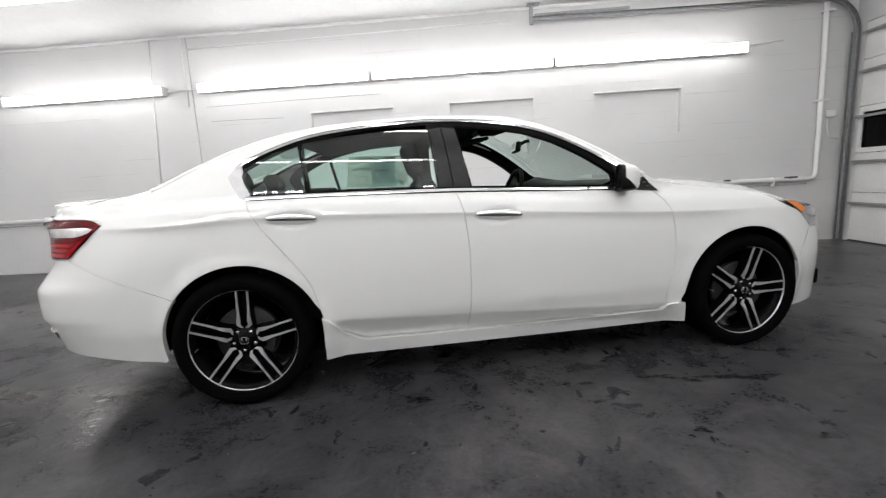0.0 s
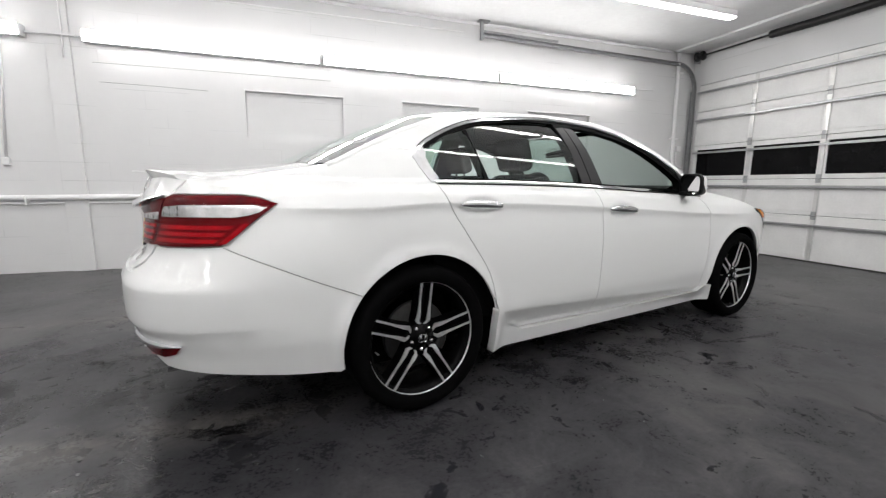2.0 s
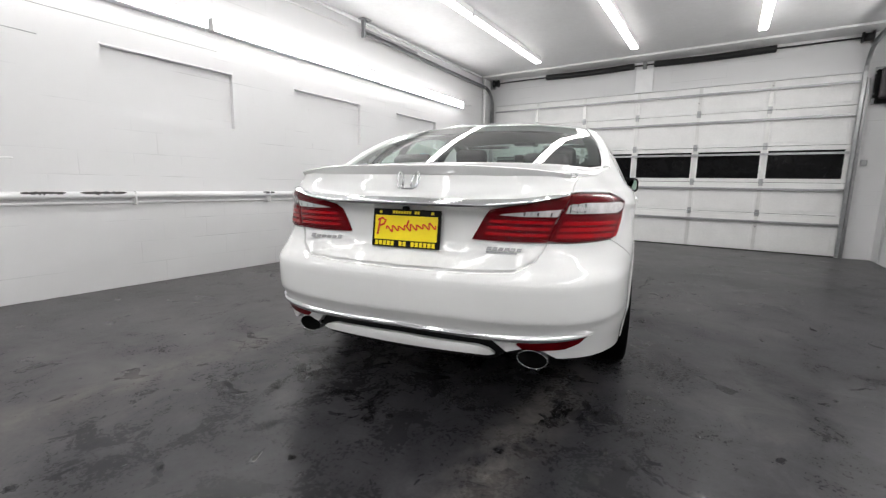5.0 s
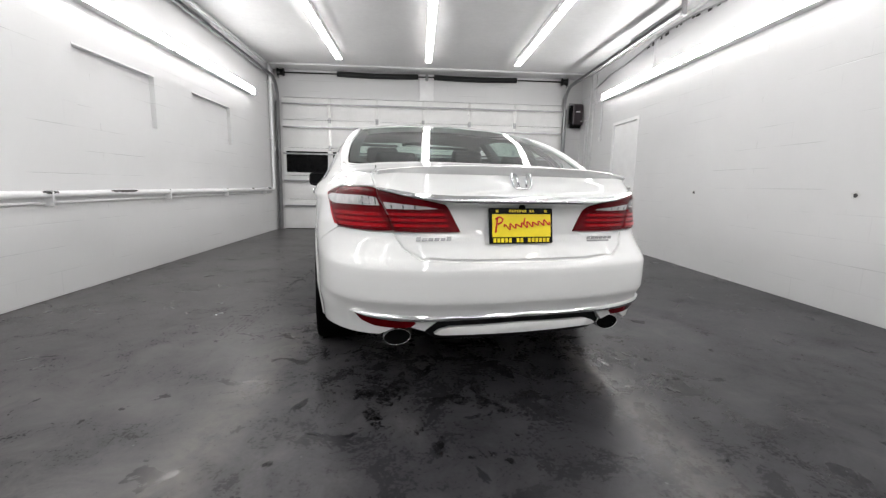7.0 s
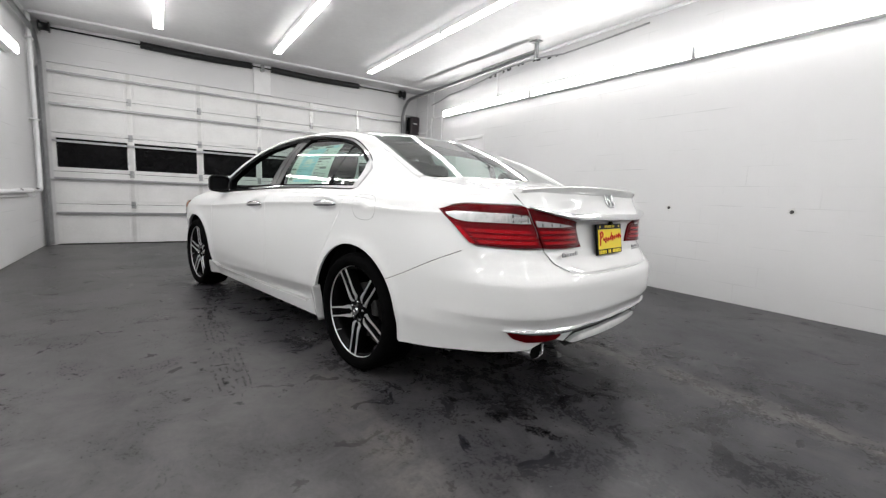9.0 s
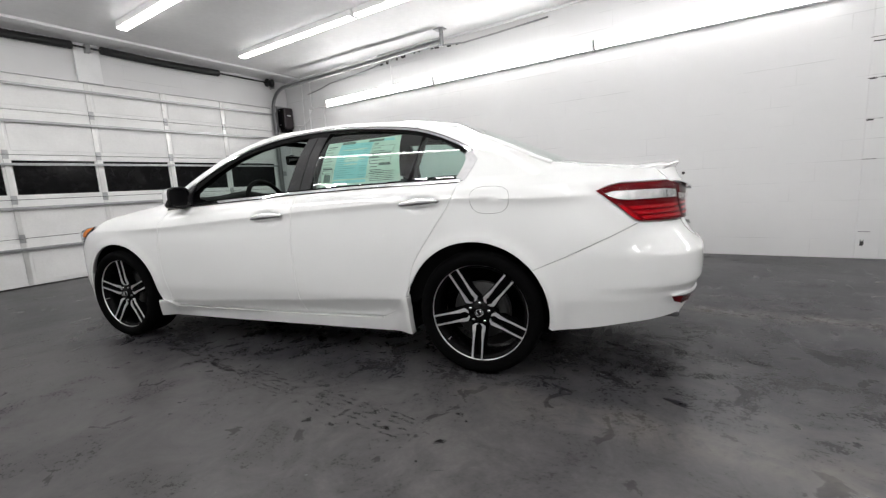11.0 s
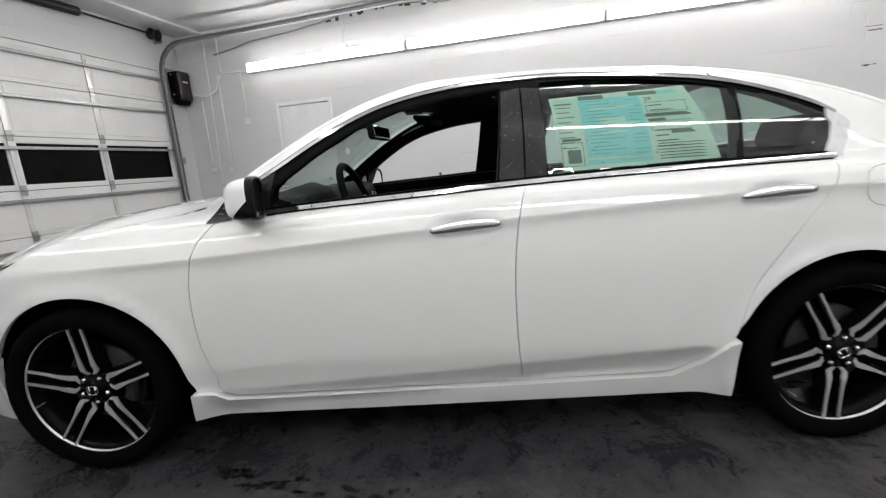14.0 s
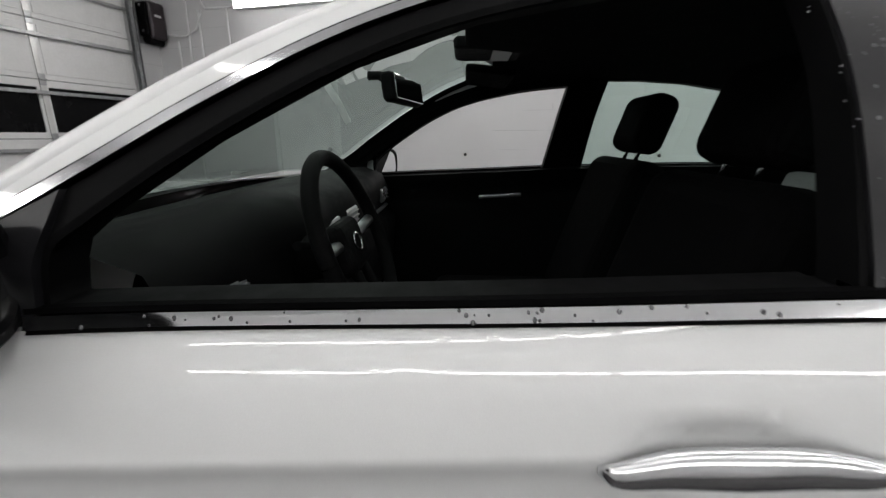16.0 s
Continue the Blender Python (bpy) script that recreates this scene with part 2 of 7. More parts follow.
M_REDDARK = plain("dark_red_lens", (0.095, 0.0010, 0.0032), 0.20, vary=0.35, scale=16, Specular_IOR_Level=0.08)
M_CLEAR = plain("clear_lamp_lens", (0.80, 0.80, 0.81), 0.20, 0.35, vary=0.28, scale=22, Coat_Weight=0.5)
M_AMBER = plain("amber_lens", (0.75, 0.20, 0.02), 0.12, vary=0.15, Coat_Weight=1.0)
M_HEAD = plain("headlamp_bowl", (0.35, 0.36, 0.37), 0.12, 0.7, vary=0.3, scale=14, Coat_Weight=1.0)
M_GLASS = glass("green_tinted_glass", (0.71, 0.86, 0.80))
M_SCREEN = glass("windscreen_glass", (0.70, 0.81, 0.765))
M_COVER = glass("clear_lamp_cover", (0.96, 0.95, 0.95), 0.0, 0.014, 0.5)
M_REDMID = plain("red_lens_panel", (0.13, 0.0011, 0.0036), 0.25, vary=0.3, scale=18, Specular_IOR_Level=0.05)
M_MIRROR = plain("mirror_glass", (0.9, 0.9, 0.9), 0.02, 1.0, vary=0.01)
M_YELLOW = plain("yellow_plate", (0.85, 0.68, 0.01), 0.35, vary=0.05)
M_INKRED = plain("red_ink", (0.65, 0.02, 0.01), 0.4, vary=0.1)
M_INKBLACK = plain("black_ink", (0.015, 0.015, 0.015), 0.4, vary=0.2)


def paper(name, base):
    """Thin printed paper: half its light passes through."""
    m, t, b = nodes_of(name)
    v = coords(t)
    col = ramp(t, noise_of(t, v, 25, 4), (0.3, tuple(c * 0.94 for c in base)), (0.7, base))
    d, tr = t.nodes.new("ShaderNodeBsdfDiffuse"), t.nodes.new("ShaderNodeBsdfTranslucent")
    mix = t.nodes.new("ShaderNodeMixShader")
    mix.inputs[0].default_value = 0.35
    for n in (d, tr):
        t.links.new(col, n.inputs["Color"])
    t.links.new(d.outputs[0], mix.inputs[1])
    t.links.new(tr.outputs[0], mix.inputs[2])
    t.links.new(mix.outputs[0], t.nodes["Material Output"].inputs["Surface"])
    t.nodes.remove(b)
    return m


M_PAPER = paper("pale_green_paper", (0.74, 0.82, 0.75))
M_PAPERBLUE = paper("aqua_paper", (0.42, 0.75, 0.80))
M_INKGREY = plain("grey_ink", (0.12, 0.14, 0.13), 0.6, vary=0.2)
M_INKTEAL = plain("teal_ink", (0.16, 0.42, 0.46), 0.6, vary=0.2)
M_WHITEPLASTIC = plain("white_plastic", (0.75, 0.75, 0.74), 0.4, vary=0.05)
M_SATIN = plain("satin_silver", (0.5, 0.5, 0.51), 0.3, 0.9, vary=0.1)
M_BROAD = plain("brushed_silver_trim", (0.52, 0.52, 0.53), 0.42, 0.4, vary=0.12, scale=40)
M_OPENER = plain("dark_plum_plastic", (0.03, 0.022, 0.026), 0.4, vary=0.3)
M_DROP = plain("clear_drop", (0.12, 0.12, 0.125), 0.10, vary=0.4, scale=40, Specular_IOR_Level=0.35)


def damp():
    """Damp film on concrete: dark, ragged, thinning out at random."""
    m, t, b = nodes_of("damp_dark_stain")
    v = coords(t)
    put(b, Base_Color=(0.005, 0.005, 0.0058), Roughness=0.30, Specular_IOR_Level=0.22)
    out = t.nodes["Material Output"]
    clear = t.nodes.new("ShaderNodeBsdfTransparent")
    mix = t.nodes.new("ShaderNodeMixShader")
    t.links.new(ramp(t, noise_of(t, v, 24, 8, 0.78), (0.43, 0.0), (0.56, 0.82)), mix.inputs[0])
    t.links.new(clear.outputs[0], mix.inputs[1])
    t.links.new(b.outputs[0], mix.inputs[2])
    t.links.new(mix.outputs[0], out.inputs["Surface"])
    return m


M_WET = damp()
M_WATER = plain("standing_water", (0.03, 0.03, 0.031), 0.22, vary=0.2, scale=25)

# ---- building tools ----
def mesh_from(name, verts, faces, mats, idx=None, smooth=True):
    me = bpy.data.meshes.new(name)
    me.from_pydata([tuple(v) for v in verts], [], faces)
    for m in (mats if isinstance(mats, (list, tuple)) else [mats]):
        me.materials.append(m)
    if idx:
        me.polygons.foreach_set("material_index", idx)
    if smooth:
        me.polygons.foreach_set("use_smooth", [True] * len(me.polygons))
    me.update()
    return me


def part(name, bm, material, parent, label="", smooth=None):
    """Links a bmesh, or a mesh, as ONE object under a thing or part."""
    if isinstance(bm, bmesh.types.BMesh):
        me = bpy.data.meshes.new(name)
        if smooth is not None:
            for f in bm.faces:
                f.smooth = smooth
        bm.to_mesh(me)
        bm.free()
        me.materials.append(material)
    else:
        me = bm
    ob = new(name, me)
    ob.parent = parent
    if label:
        ob["label"] = label
    return ob


def thing(name, m, label, category, group="", kind=""):
    ob = new(name)
    ob.matrix_basis = m
    return tagged(ob, label, category, group, kind)


def solo(name, bm, material, label, category, m=None, group="", kind="", smooth=None):
    ob = part(name, bm, material, None, "", smooth)
    if m is not None:
        ob.matrix_basis = m
    return tagged(ob, label, category, group, kind)


def add_box(bm, lo, hi, bevel=0.0, seg=2):
    lo, hi = Vector(lo), Vector(hi)
    r = bmesh.ops.create_cube(bm, size=1.0, matrix=Matrix.Translation((lo + hi) / 2) @ Matrix.Diagonal((*(hi - lo), 1)))
    if bevel:
        es = list({e for v in r["verts"] for e in v.link_edges})
        bmesh.ops.bevel(bm, geom=es, offset=bevel, segments=seg, affect="EDGES", profile=0.5)
    return bm


def box(lo, hi, bevel=0.0, seg=2):
    return add_box(bmesh.new(), lo, hi, bevel, seg)


def add_tube(bm, pts, r, n=12, caps=True):
    """A round bar swept along points; r may be one radius or one for each point."""
    pts = [Vector(p) for p in pts]
    rs = r if isinstance(r, (list, tuple)) else [r] * len(pts)
    side, rings = None, []
    for i, p in enumerate(pts):
        d = (pts[min(i + 1, len(pts) - 1)] - pts[max(i - 1, 0)]).normalized()
        if side is None:
            side = d.orthogonal().normalized()
        side = (side - d * side.dot(d)).normalized()
        up = d.cross(side)
        rings.append([bm.verts.new(p + rs[i] * (math.cos(a) * side + math.sin(a) * up)) for a in (2 * math.pi * k / n for k in range(n))])
    for a, b in zip(rings, rings[1:]):
        for k in range(n):
            f = bm.faces.new((a[k], a[(k + 1) % n], b[(k + 1) % n], b[k]))
            f.smooth = True
    if caps:
        bm.faces.new(rings[0][::-1]), bm.faces.new(rings[-1])
    return bm


def tube(pts, r, n=12, caps=True):
    return add_tube(bmesh.new(), pts, r, n, caps)


def lathe(profile, n=48, axis="y", closed=False):
    """Turns (radius, along) pairs round an axis."""
    verts, faces = [], []
    k = len(profile)
    for i in range(n):
        a = 2 * math.pi * i / n
        for r, h in profile:
            c, s = r * math.cos(a), r * math.sin(a)
            verts.append({"y": (c, h, s), "z": (c, s, h), "x": (h, c, s)}[axis])
    for i in range(n):
        j = (i + 1) % n
        for q in range(k if closed else k - 1):
            w = (q + 1) % k
            faces.append((i * k + q, i * k + w, j * k + w, j * k + q))
    return verts, faces


def bm_from(verts, faces, smooth=True):
    bm = bmesh.new()
    vs = [bm.verts.new(v) for v in verts]
    for f in faces:
        try:
            bm.faces.new([vs[i] for i in f]).smooth = smooth
        except ValueError:
            pass
    bmesh.ops.recalc_face_normals(bm, faces=bm.faces)
    return bm


def extrude_poly(pts2, depth, place):
    """A flat polygon given thickness; place maps (u, v, w) to the thing's space."""
    n = len(pts2)
    verts = [place(u, v, 0) for u, v in pts2] + [place(u, v, depth) for u, v in pts2]
    faces = [tuple(range(n)), tuple(range(2 * n - 1, n - 1, -1))]
    faces += [(i, i + n, (i + 1) % n + n, (i + 1) % n) for i in range(n)]
    return bm_from(verts, faces, False)


def writing(text, size, material, parent, m, depth=0.001, name="lettering", shear=0.0):
    """Letters as a mesh, centred, lying in the x-y plane of m."""
    cu = bpy.data.curves.new(name, "FONT")
    cu.body, cu.size, cu.align_x, cu.align_y, cu.extrude, cu.shear = text, size, "CENTER", "CENTER", depth, shear
    tmp = bpy.data.objects.new(name, cu)
    me = bpy.data.meshes.new_from_object(tmp)
    bpy.data.objects.remove(tmp)
    me.materials.clear()
    me.materials.append(material)
    ob = new(name, me)
    ob.parent = parent
    ob.matrix_basis = m
    return ob


def spl(pairs):
    """Smooth monotone curve through (u, v) pairs."""
    xs = [p[0] for p in pairs]
    ys = [p[1] for p in pairs]
    n = len(xs)
    d = [(ys[i + 1] - ys[i]) / (xs[i + 1] - xs[i]) for i in range(n - 1)]
    m = [d[0]] + [0.0 if d[i - 1] * d[i] <= 0 else 2 * d[i - 1] * d[i] / (d[i - 1] + d[i]) for i in range(1, n - 1)] + [d[-1]]

    def f(u):
        if u <= xs[0]:
            return ys[0]
        if u >= xs[-1]:
            return ys[-1]
        i = 0
        while u > xs[i + 1]:
            i += 1
        h = xs[i + 1] - xs[i]
        s = (u - xs[i]) / h
        return ((1 + 2 * s) * (1 - s) ** 2 * ys[i] + s * (1 - s) ** 2 * h * m[i] + s * s * (3 - 2 * s) * ys[i + 1] + s * s * (s - 1) * h * m[i + 1])
    return f


def ease(u, a, b):
    s = min(1.0, max(0.0, (u - a) / (b - a)))
    return s * s * (3 - 2 * s)

# ---- the bay ----
YL, YR, XD, XB, ZC = 2.93, -3.485, 4.93, -9.2, 3.245


def setting(name, bm, material, label, category):
    return solo(name, bm, material, label, category, kind="structure")


floor = setting("floor", box((XB - 0.3, YR - 0.3, -0.12), (XD + 0.5, YL + 0.3, 0.0)), M_FLOOR, "dark grey sealed concrete floor, stained, damp and darkened around the car", "floor")
ceiling = setting("ceiling", box((XB - 0.3, YR - 0.3, ZC), (XD + 0.5, YL + 0.3, ZC + 0.12)), M_CEIL, "pale grey painted flat ceiling", "ceiling")
# left wall with three blocked window recesses
WIN = ((-2.20, -1.045), (-0.25, 0.877), (1.685, 2.805))
bm = bmesh.new()
add_box(bm, (XB, YL, 0), (XD + 0.3, YL + 0.25, 1.545))
add_box(bm, (XB, YL, 2.12), (XD + 0.3, YL + 0.25, ZC))
edges = [XB] + [v for w in WIN for v in w] + [XD + 0.3]
for a, b in zip(edges[::2], edges[1::2]):
    add_box(bm, (a, YL, 1.545), (b, YL + 0.25, 2.12))
for a, b in WIN:
    add_box(bm, (a, YL + 0.055, 1.545), (b, YL + 0.25, 2.12))
setting("wall_north", bm, M_WALL, "white painted concrete block wall with blocked-up window recesses", "wall")
bm = bmesh.new()
add_box(bm, (XB, YR - 0.25, 0), (2.49, YR, ZC))
add_box(bm, (3.29, YR - 0.25, 0), (XD + 0.3, YR, ZC))
add_box(bm, (2.49, YR - 0.25, 2.09), (3.29, YR, ZC))
setting("wall_south", bm, M_WALL, "white painted concrete block wall with worn patches", "wall")
# unseen end wall at a guessed distance, closes the bay and bounces light
setting("wall_west", box((XB - 0.25, YR - 0.25, 0), (XB, YL + 0.25, ZC)), M_WALL_Y, "unseen white block wall added to close the bay", "wall")
# end wall round the overhead door
DY0, DY1, DZ = -3.07, 2.785, 2.71
bm = bmesh.new()
add_box(bm, (XD, YR, 0), (XD + 0.25, DY0, ZC))
add_box(bm, (XD, DY1, 0), (XD + 0.25, YL, ZC))
add_box(bm, (XD, DY0, DZ), (XD + 0.25, DY1, ZC))
setting("wall_east", bm, M_WALL_Y, "white painted wall above and beside the overhead door", "wall")


def overhead_door():
    d = thing("overhead_door", pose(XD, 0, 0), "white sectional overhead door with a row of dark windows, closed", "garage door", kind="structure")
    stiles = [2.785, 1.825, 0.85, -0.112, -1.085, -2.053, -3.07]
    zs = [0.012, 0.631, 1.128, 1.700, 2.262, 2.705]
    for i in range(5):
        lo, hi = zs[i] + 0.003, zs[i + 1] - 0.003
        bm = bmesh.new()
        if i == 2:
            add_box(bm, (0.0, DY0, lo), (0.04, DY1, 1.19), 0.004)
            add_box(bm, (0.0, DY0, 1.627), (0.04, DY1, hi), 0.004)
            for k, s in enumerate(stiles):
                w = 0.05
                add_box(bm, (0.001, max(DY0, s - w), 1.19), (0.039, min(DY1, s + w), 1.627))
        else:
            add_box(bm, (0.0, DY0, lo), (0.04, DY1, hi), 0.004)
            for a, b in zip(stiles, stiles[1:]):
                add_box(bm, (-0.004, b + 0.06, lo + 0.05), (0.002, a - 0.06, hi - 0.05), 0.003)
        sec = part("door_section", bm, M_DOOR, d)
        if i == 2:
            for a, b in zip(stiles, stiles[1:]):
                part("window_pane", box((0.018, b + 0.05, 1.19), (0.024, a - 0.05, 1.627)), M_BLACKPANE, sec, "black night-dark window pane")
        for s in stiles[1:-1]:
            bm = box((-0.012, s - 0.026, lo), (0.001, s + 0.026, hi), 0.003)
            part("stile", bm, M_STILE, sec)
    for z in (0.495, 1.02, 1.575, 2.115, 2.575):
        bm = bmesh.new()
        add_box(bm, (-0.055, DY0 + 0.01, z - 0.004), (-0.001, DY1 - 0.01, z + 0.004))
        add_box(bm, (-0.058, DY0 + 0.01, z - 0.017), (-0.052, DY1 - 0.01, z + 0.017), 0.002)
        part("strut", bm, M_GALV, d, "galvanised steel stiffening strut")
    for z in zs[1:5]:
        for s in stiles[1:-1]:
            bm = box((-0.022, s - 0.03, z - 0.055), (-0.012, s + 0.03, z + 0.055), 0.002)
            add_tube(bm, [(-0.026, s - 0.034, z), (-0.026, s + 0.034, z)], 0.009, 8)
            part("hinge", bm, M_GALV, d)
    bm = box((-0.004, DY0, 0.0), (0.044, DY1, 0.014), 0.003)
    part("bottom_seal", bm, M_RUBBER, d, "black rubber bottom seal")
    return d


overhead_door()


def tracks(sy, yw, name_y):
    """The upright and level rails at one side of the overhead door, with wall angle and end bracket."""
    t = thing("door_track", pose(0, 0, 0), "galvanised steel door track curving up along the ceiling", "door track", "tracks of the overhead door")
    x0, zt, xe = XD - 0.07, 3.03, 0.86
    pts = [(x0, name_y, 0.02), (x0, name_y, 1.3), (x0, name_y, 2.60)]
    pts += [(x0 - 0.40 + 0.40 * math.cos(a), name_y, 2.63 + 0.40 * math.sin(a)) for a in (math.pi / 2 * k / 8 for k in range(9))]
    pts += [(3.0, name_y, zt + 0.01), (xe, name_y, zt + 0.04)]
    bm = bmesh.new()
    cuts = []
    for i, p in enumerate(pts):
        d = (Vector(pts[min(i + 1, len(pts) - 1)]) - Vector(pts[max(0, i - 1)])).normalized()
        cuts.append((Vector(p), Vector((0, 1, 0)).cross(d)))
    # web and two flanges, each a flat bar of its own
    for a0, a1, b0, b1 in ((-0.026, 0.026, 0.017, 0.020), (0.023, 0.026, -0.020, 0.017), (-0.026, -0.023, -0.020, 0.017)):
        rings = [[bm.verts.new(p + o * u + Vector((0, w * sy, 0))) for u, w in ((a0, b0), (a1, b0), (a1, b1), (a0, b1))] for p, o in cuts]
        for q, r in zip(rings, rings[1:]):
            for k in range(4):
                bm.faces.new((q[k], q[(k + 1) % 4], r[(k + 1) % 4], r[k]))
    bmesh.ops.recalc_face_normals(bm, faces=bm.faces)
    part("rail", bm, M_GALV, t)
    ya = name_y + sy * 0.032
    bm = box((XD - 0.11, ya - 0.003, 0.0), (XD - 0.002, ya + 0.003, 2.62))
    add_box(bm, (XD - 0.008, min(ya, ya + sy * 0.05), 0.0), (XD - 0.002, max(ya, ya + sy * 0.05), 2.62))
    part("wall_angle", bm, M_GALV, t)
    bm = box((0.84, name_y - 0.025, 3.0), (0.88, name_y + 0.025, ZC), 0.003)
    add_box(bm, (0.80, name_y - 0.06, ZC - 0.012), (0.96, name_y + 0.06, ZC - 0.001))
    part("end_bracket", bm, M_GALV, t)
    bm = box((0.90, name_y - 0.008, 3.10), (2.1, name_y + 0.008, 3.13), 0.002)
    part("brace", bm, M_GALV, t)
    return t


tracks(1, YL, 2.84)
tracks(-1, YR, -3.09)


def spring_shaft():
    s = thing("spring_shaft", pose(XD - 0.10, 0, 3.165), "steel torsion shaft with two black coil springs above the overhead door", "torsion spring")
    part("shaft", tube([(0, 2.82, 0), (0, -3.12, 0)], 0.013, 10), M_DARKSTEEL, s)
    for a, b in ((1.64, 0.0), (-0.325, -2.035)):
        bm = bmesh.new()
        n = 60
        add_tube(bm, [(0, a + (b - a) * i / n, -0.015 * math.sin(math.pi * i / n)) for i in range(n + 1)], [0.056 if i % 2 else 0.050 for i in range(n + 1)], 14)
        part("spring", bm, M_DARKSTEEL, s, "black oiled coil spring")
    for y in (2.76, -3.05):
        v, f = lathe([(0.012, -0.06), (0.075, -0.06), (0.075, -0.045), (0.055, -0.04), (0.055, 0.04), (0.075, 0.045), (0.075, 0.06), (0.012, 0.06)], 24)
        bm = bm_from(v, f)
        bm.transform(Matrix.Translation((0, y, 0)))
        part("cable_drum", bm, M_DARKSTEEL, s)
        part("end_plate", box((-0.05, y + 0.065 * (1 if y > 0 else -1) - 0.003, -0.10), (0.095, y + 0.065 * (1 if y > 0 else -1) + 0.003, 0.08), 0.002), M_GALV, s)
    bm = box((0.060, -0.32, -0.455), (0.098, -0.03, 0.07), 0.004)
    part("centre_pad", bm, M_TRIM, s, "white painted timber pad")
    bm = box((-0.02, -0.205, -0.06), (0.062, -0.145, 0.05), 0.004)
    part("centre_bearing", bm, M_GALV, s)
    return s


spring_shaft()


def strip_lamp(m, wide, deep, cover, n_covers=2):
    """A wrap-round strip lamp 2.44 m long: steel tray, two glowing covers, end caps."""
    l = thing("strip_lamp", m, "long white fluorescent strip lamp with a glowing clear cover, lit", "strip lamp", "strip lamps")
    L = 2.42
    part("tray", box((-L / 2 + 0.01, -wide / 2 * 1.0, -(deep - 0.015)), (L / 2 - 0.01, wide / 2 * 1.0, 0.03), 0.003), M_TRIM, l)
    for i in range(n_covers):
        a = -L / 2 + 0.02 + i * (L - 0.03) / n_covers
        b = a + (L - 0.03) / n_covers - 0.012
        h, e = wide / 2, 0.014
        prof = [(h, -(deep - e)), (h, -(deep - e * 0.45)), (h * 0.93, -(deep - e * 0.12)), (h * 0.8, -deep), (0.0, -deep - 0.002), (-h * 0.8, -deep), (-h * 0.93, -(deep - e * 0.12)), (-h, -(deep - e * 0.45)), (-h, -(deep - e))]
        verts = [(x, u, w - 0.002) for x in (a, b) for u, w in prof]
        k = len(prof)
        faces = [(q, q + 1, k + q + 1, k + q) for q in range(k - 1)] + [tuple(range(k)), tuple(range(2 * k - 1, k - 1, -1))]
        part("cover", bm_from(verts, faces), cover, l, "glowing lamp cover")
    for x in (-L / 2, L / 2 - 0.02):
        part("end_cap", box((x, -wide / 2, -deep * 0.98), (x + 0.02, wide / 2, 0.028), 0.004), M_TRIM, l)
    return l


lamp = strip_lamp(pose(-5.45, YL - 0.032, 2.525, -90, 0, 0), 0.115, 0.085, M_TUBE_WALL)
for x in (-2.53, -0.075, 2.365):
    copy_thing(lamp, pose(x, YL - 0.032, 2.525, -90, 0, 0))
# the one at -7.65 is unseen, added to brighten the car's tail
for x in (2.455, 0.01, -2.43, -5.20, -7.65):
    copy_thing(lamp, pose(x, YR + 0.032, 2.642, 90, 0, 0))
lamp = strip_lamp(pose(2.55, 1.40, ZC - 0.032), 0.108, 0.062, M_TUBE)
for y in (1.40, -0.185, -1.80):
    # the fifth of each row is unseen, extra light for the car's tail
    for k in range(5):
        if y != 1.40 or k:
            copy_thing(lamp, pose(2.55 - 2.45 * k, y, ZC - 0.032, 0, 0, 0))

# ---- the car: x ahead, y to its left, z up, origin on the floor midway between the axles ----
from mathutils.geometry import delaunay_2d_cdt

CAR_TURN = 12.0
car = thing("car", pose(0, 0, 0, 0, 0, CAR_TURN), "white four-door saloon with black alloy wheels and open front windows", "car")

# widest outline seen from above, half of it, from tail to nose
OUT = [(-2.515, 0.0), (-2.507, 0.25), (-2.475, 0.48), (-2.41, 0.655), (-2.31, 0.765), (-2.16, 0.842), (-1.95, 0.888), (-1.7, 0.908), (-1.3, 0.917), (-0.6, 0.918),
       (0.2, 0.918), (0.9, 0.917), (1.35, 0.914), (1.65, 0.902), (1.82, 0.874), (1.97, 0.80), (2.09, 0.69), (2.19, 0.53), (2.28, 0.28), (2.31, 0.0)]


def outline():
    """The outline as even small steps: arc length, point and outward normal."""
    pts = []
    P = [Vector(p) for p in OUT]
    P = [Vector((P[0].x, -P[1].y)) + Vector((P[1].x - P[0].x, 0))] + P + [Vector((P[-2].x, -P[-2].y))]
    for i in range(1, len(P) - 2):
        for k in range(24):
            u = k / 24
            a, b, c, d = P[i - 1], P[i], P[i + 1], P[i + 2]
            pts.append(0.5 * ((2 * b) + (c - a) * u + (2 * a - 5 * b + 4 * c - d) * u * u + (3 * b - a - 3 * c + d) * u ** 3))
    pts.append(P[-2])
    s = [0.0]
    for a, b in zip(pts, pts[1:]):
        s.append(s[-1] + (b - a).length)
    return s, pts


ARC, RIM = outline()
ARC_NP = np.array(ARC)
RIM_X = np.array([p.x for p in RIM])
RIM_Y = np.array([p.y for p in RIM])
TAN_X = np.gradient(RIM_X, ARC_NP)
TAN_Y = np.gradient(RIM_Y, ARC_NP)
S_END = ARC[-1]


def sx(x):
    """Arc length where the outline's x is x."""
    return float(np.interp(x, RIM_X, ARC_NP))


def sy_rear(y):
    """Arc length on the tail where the outline's y is y."""
    k = int(np.argmax(RIM_Y > 0.90))
    return float(np.interp(y, RIM_Y[:k], ARC_NP[:k]))


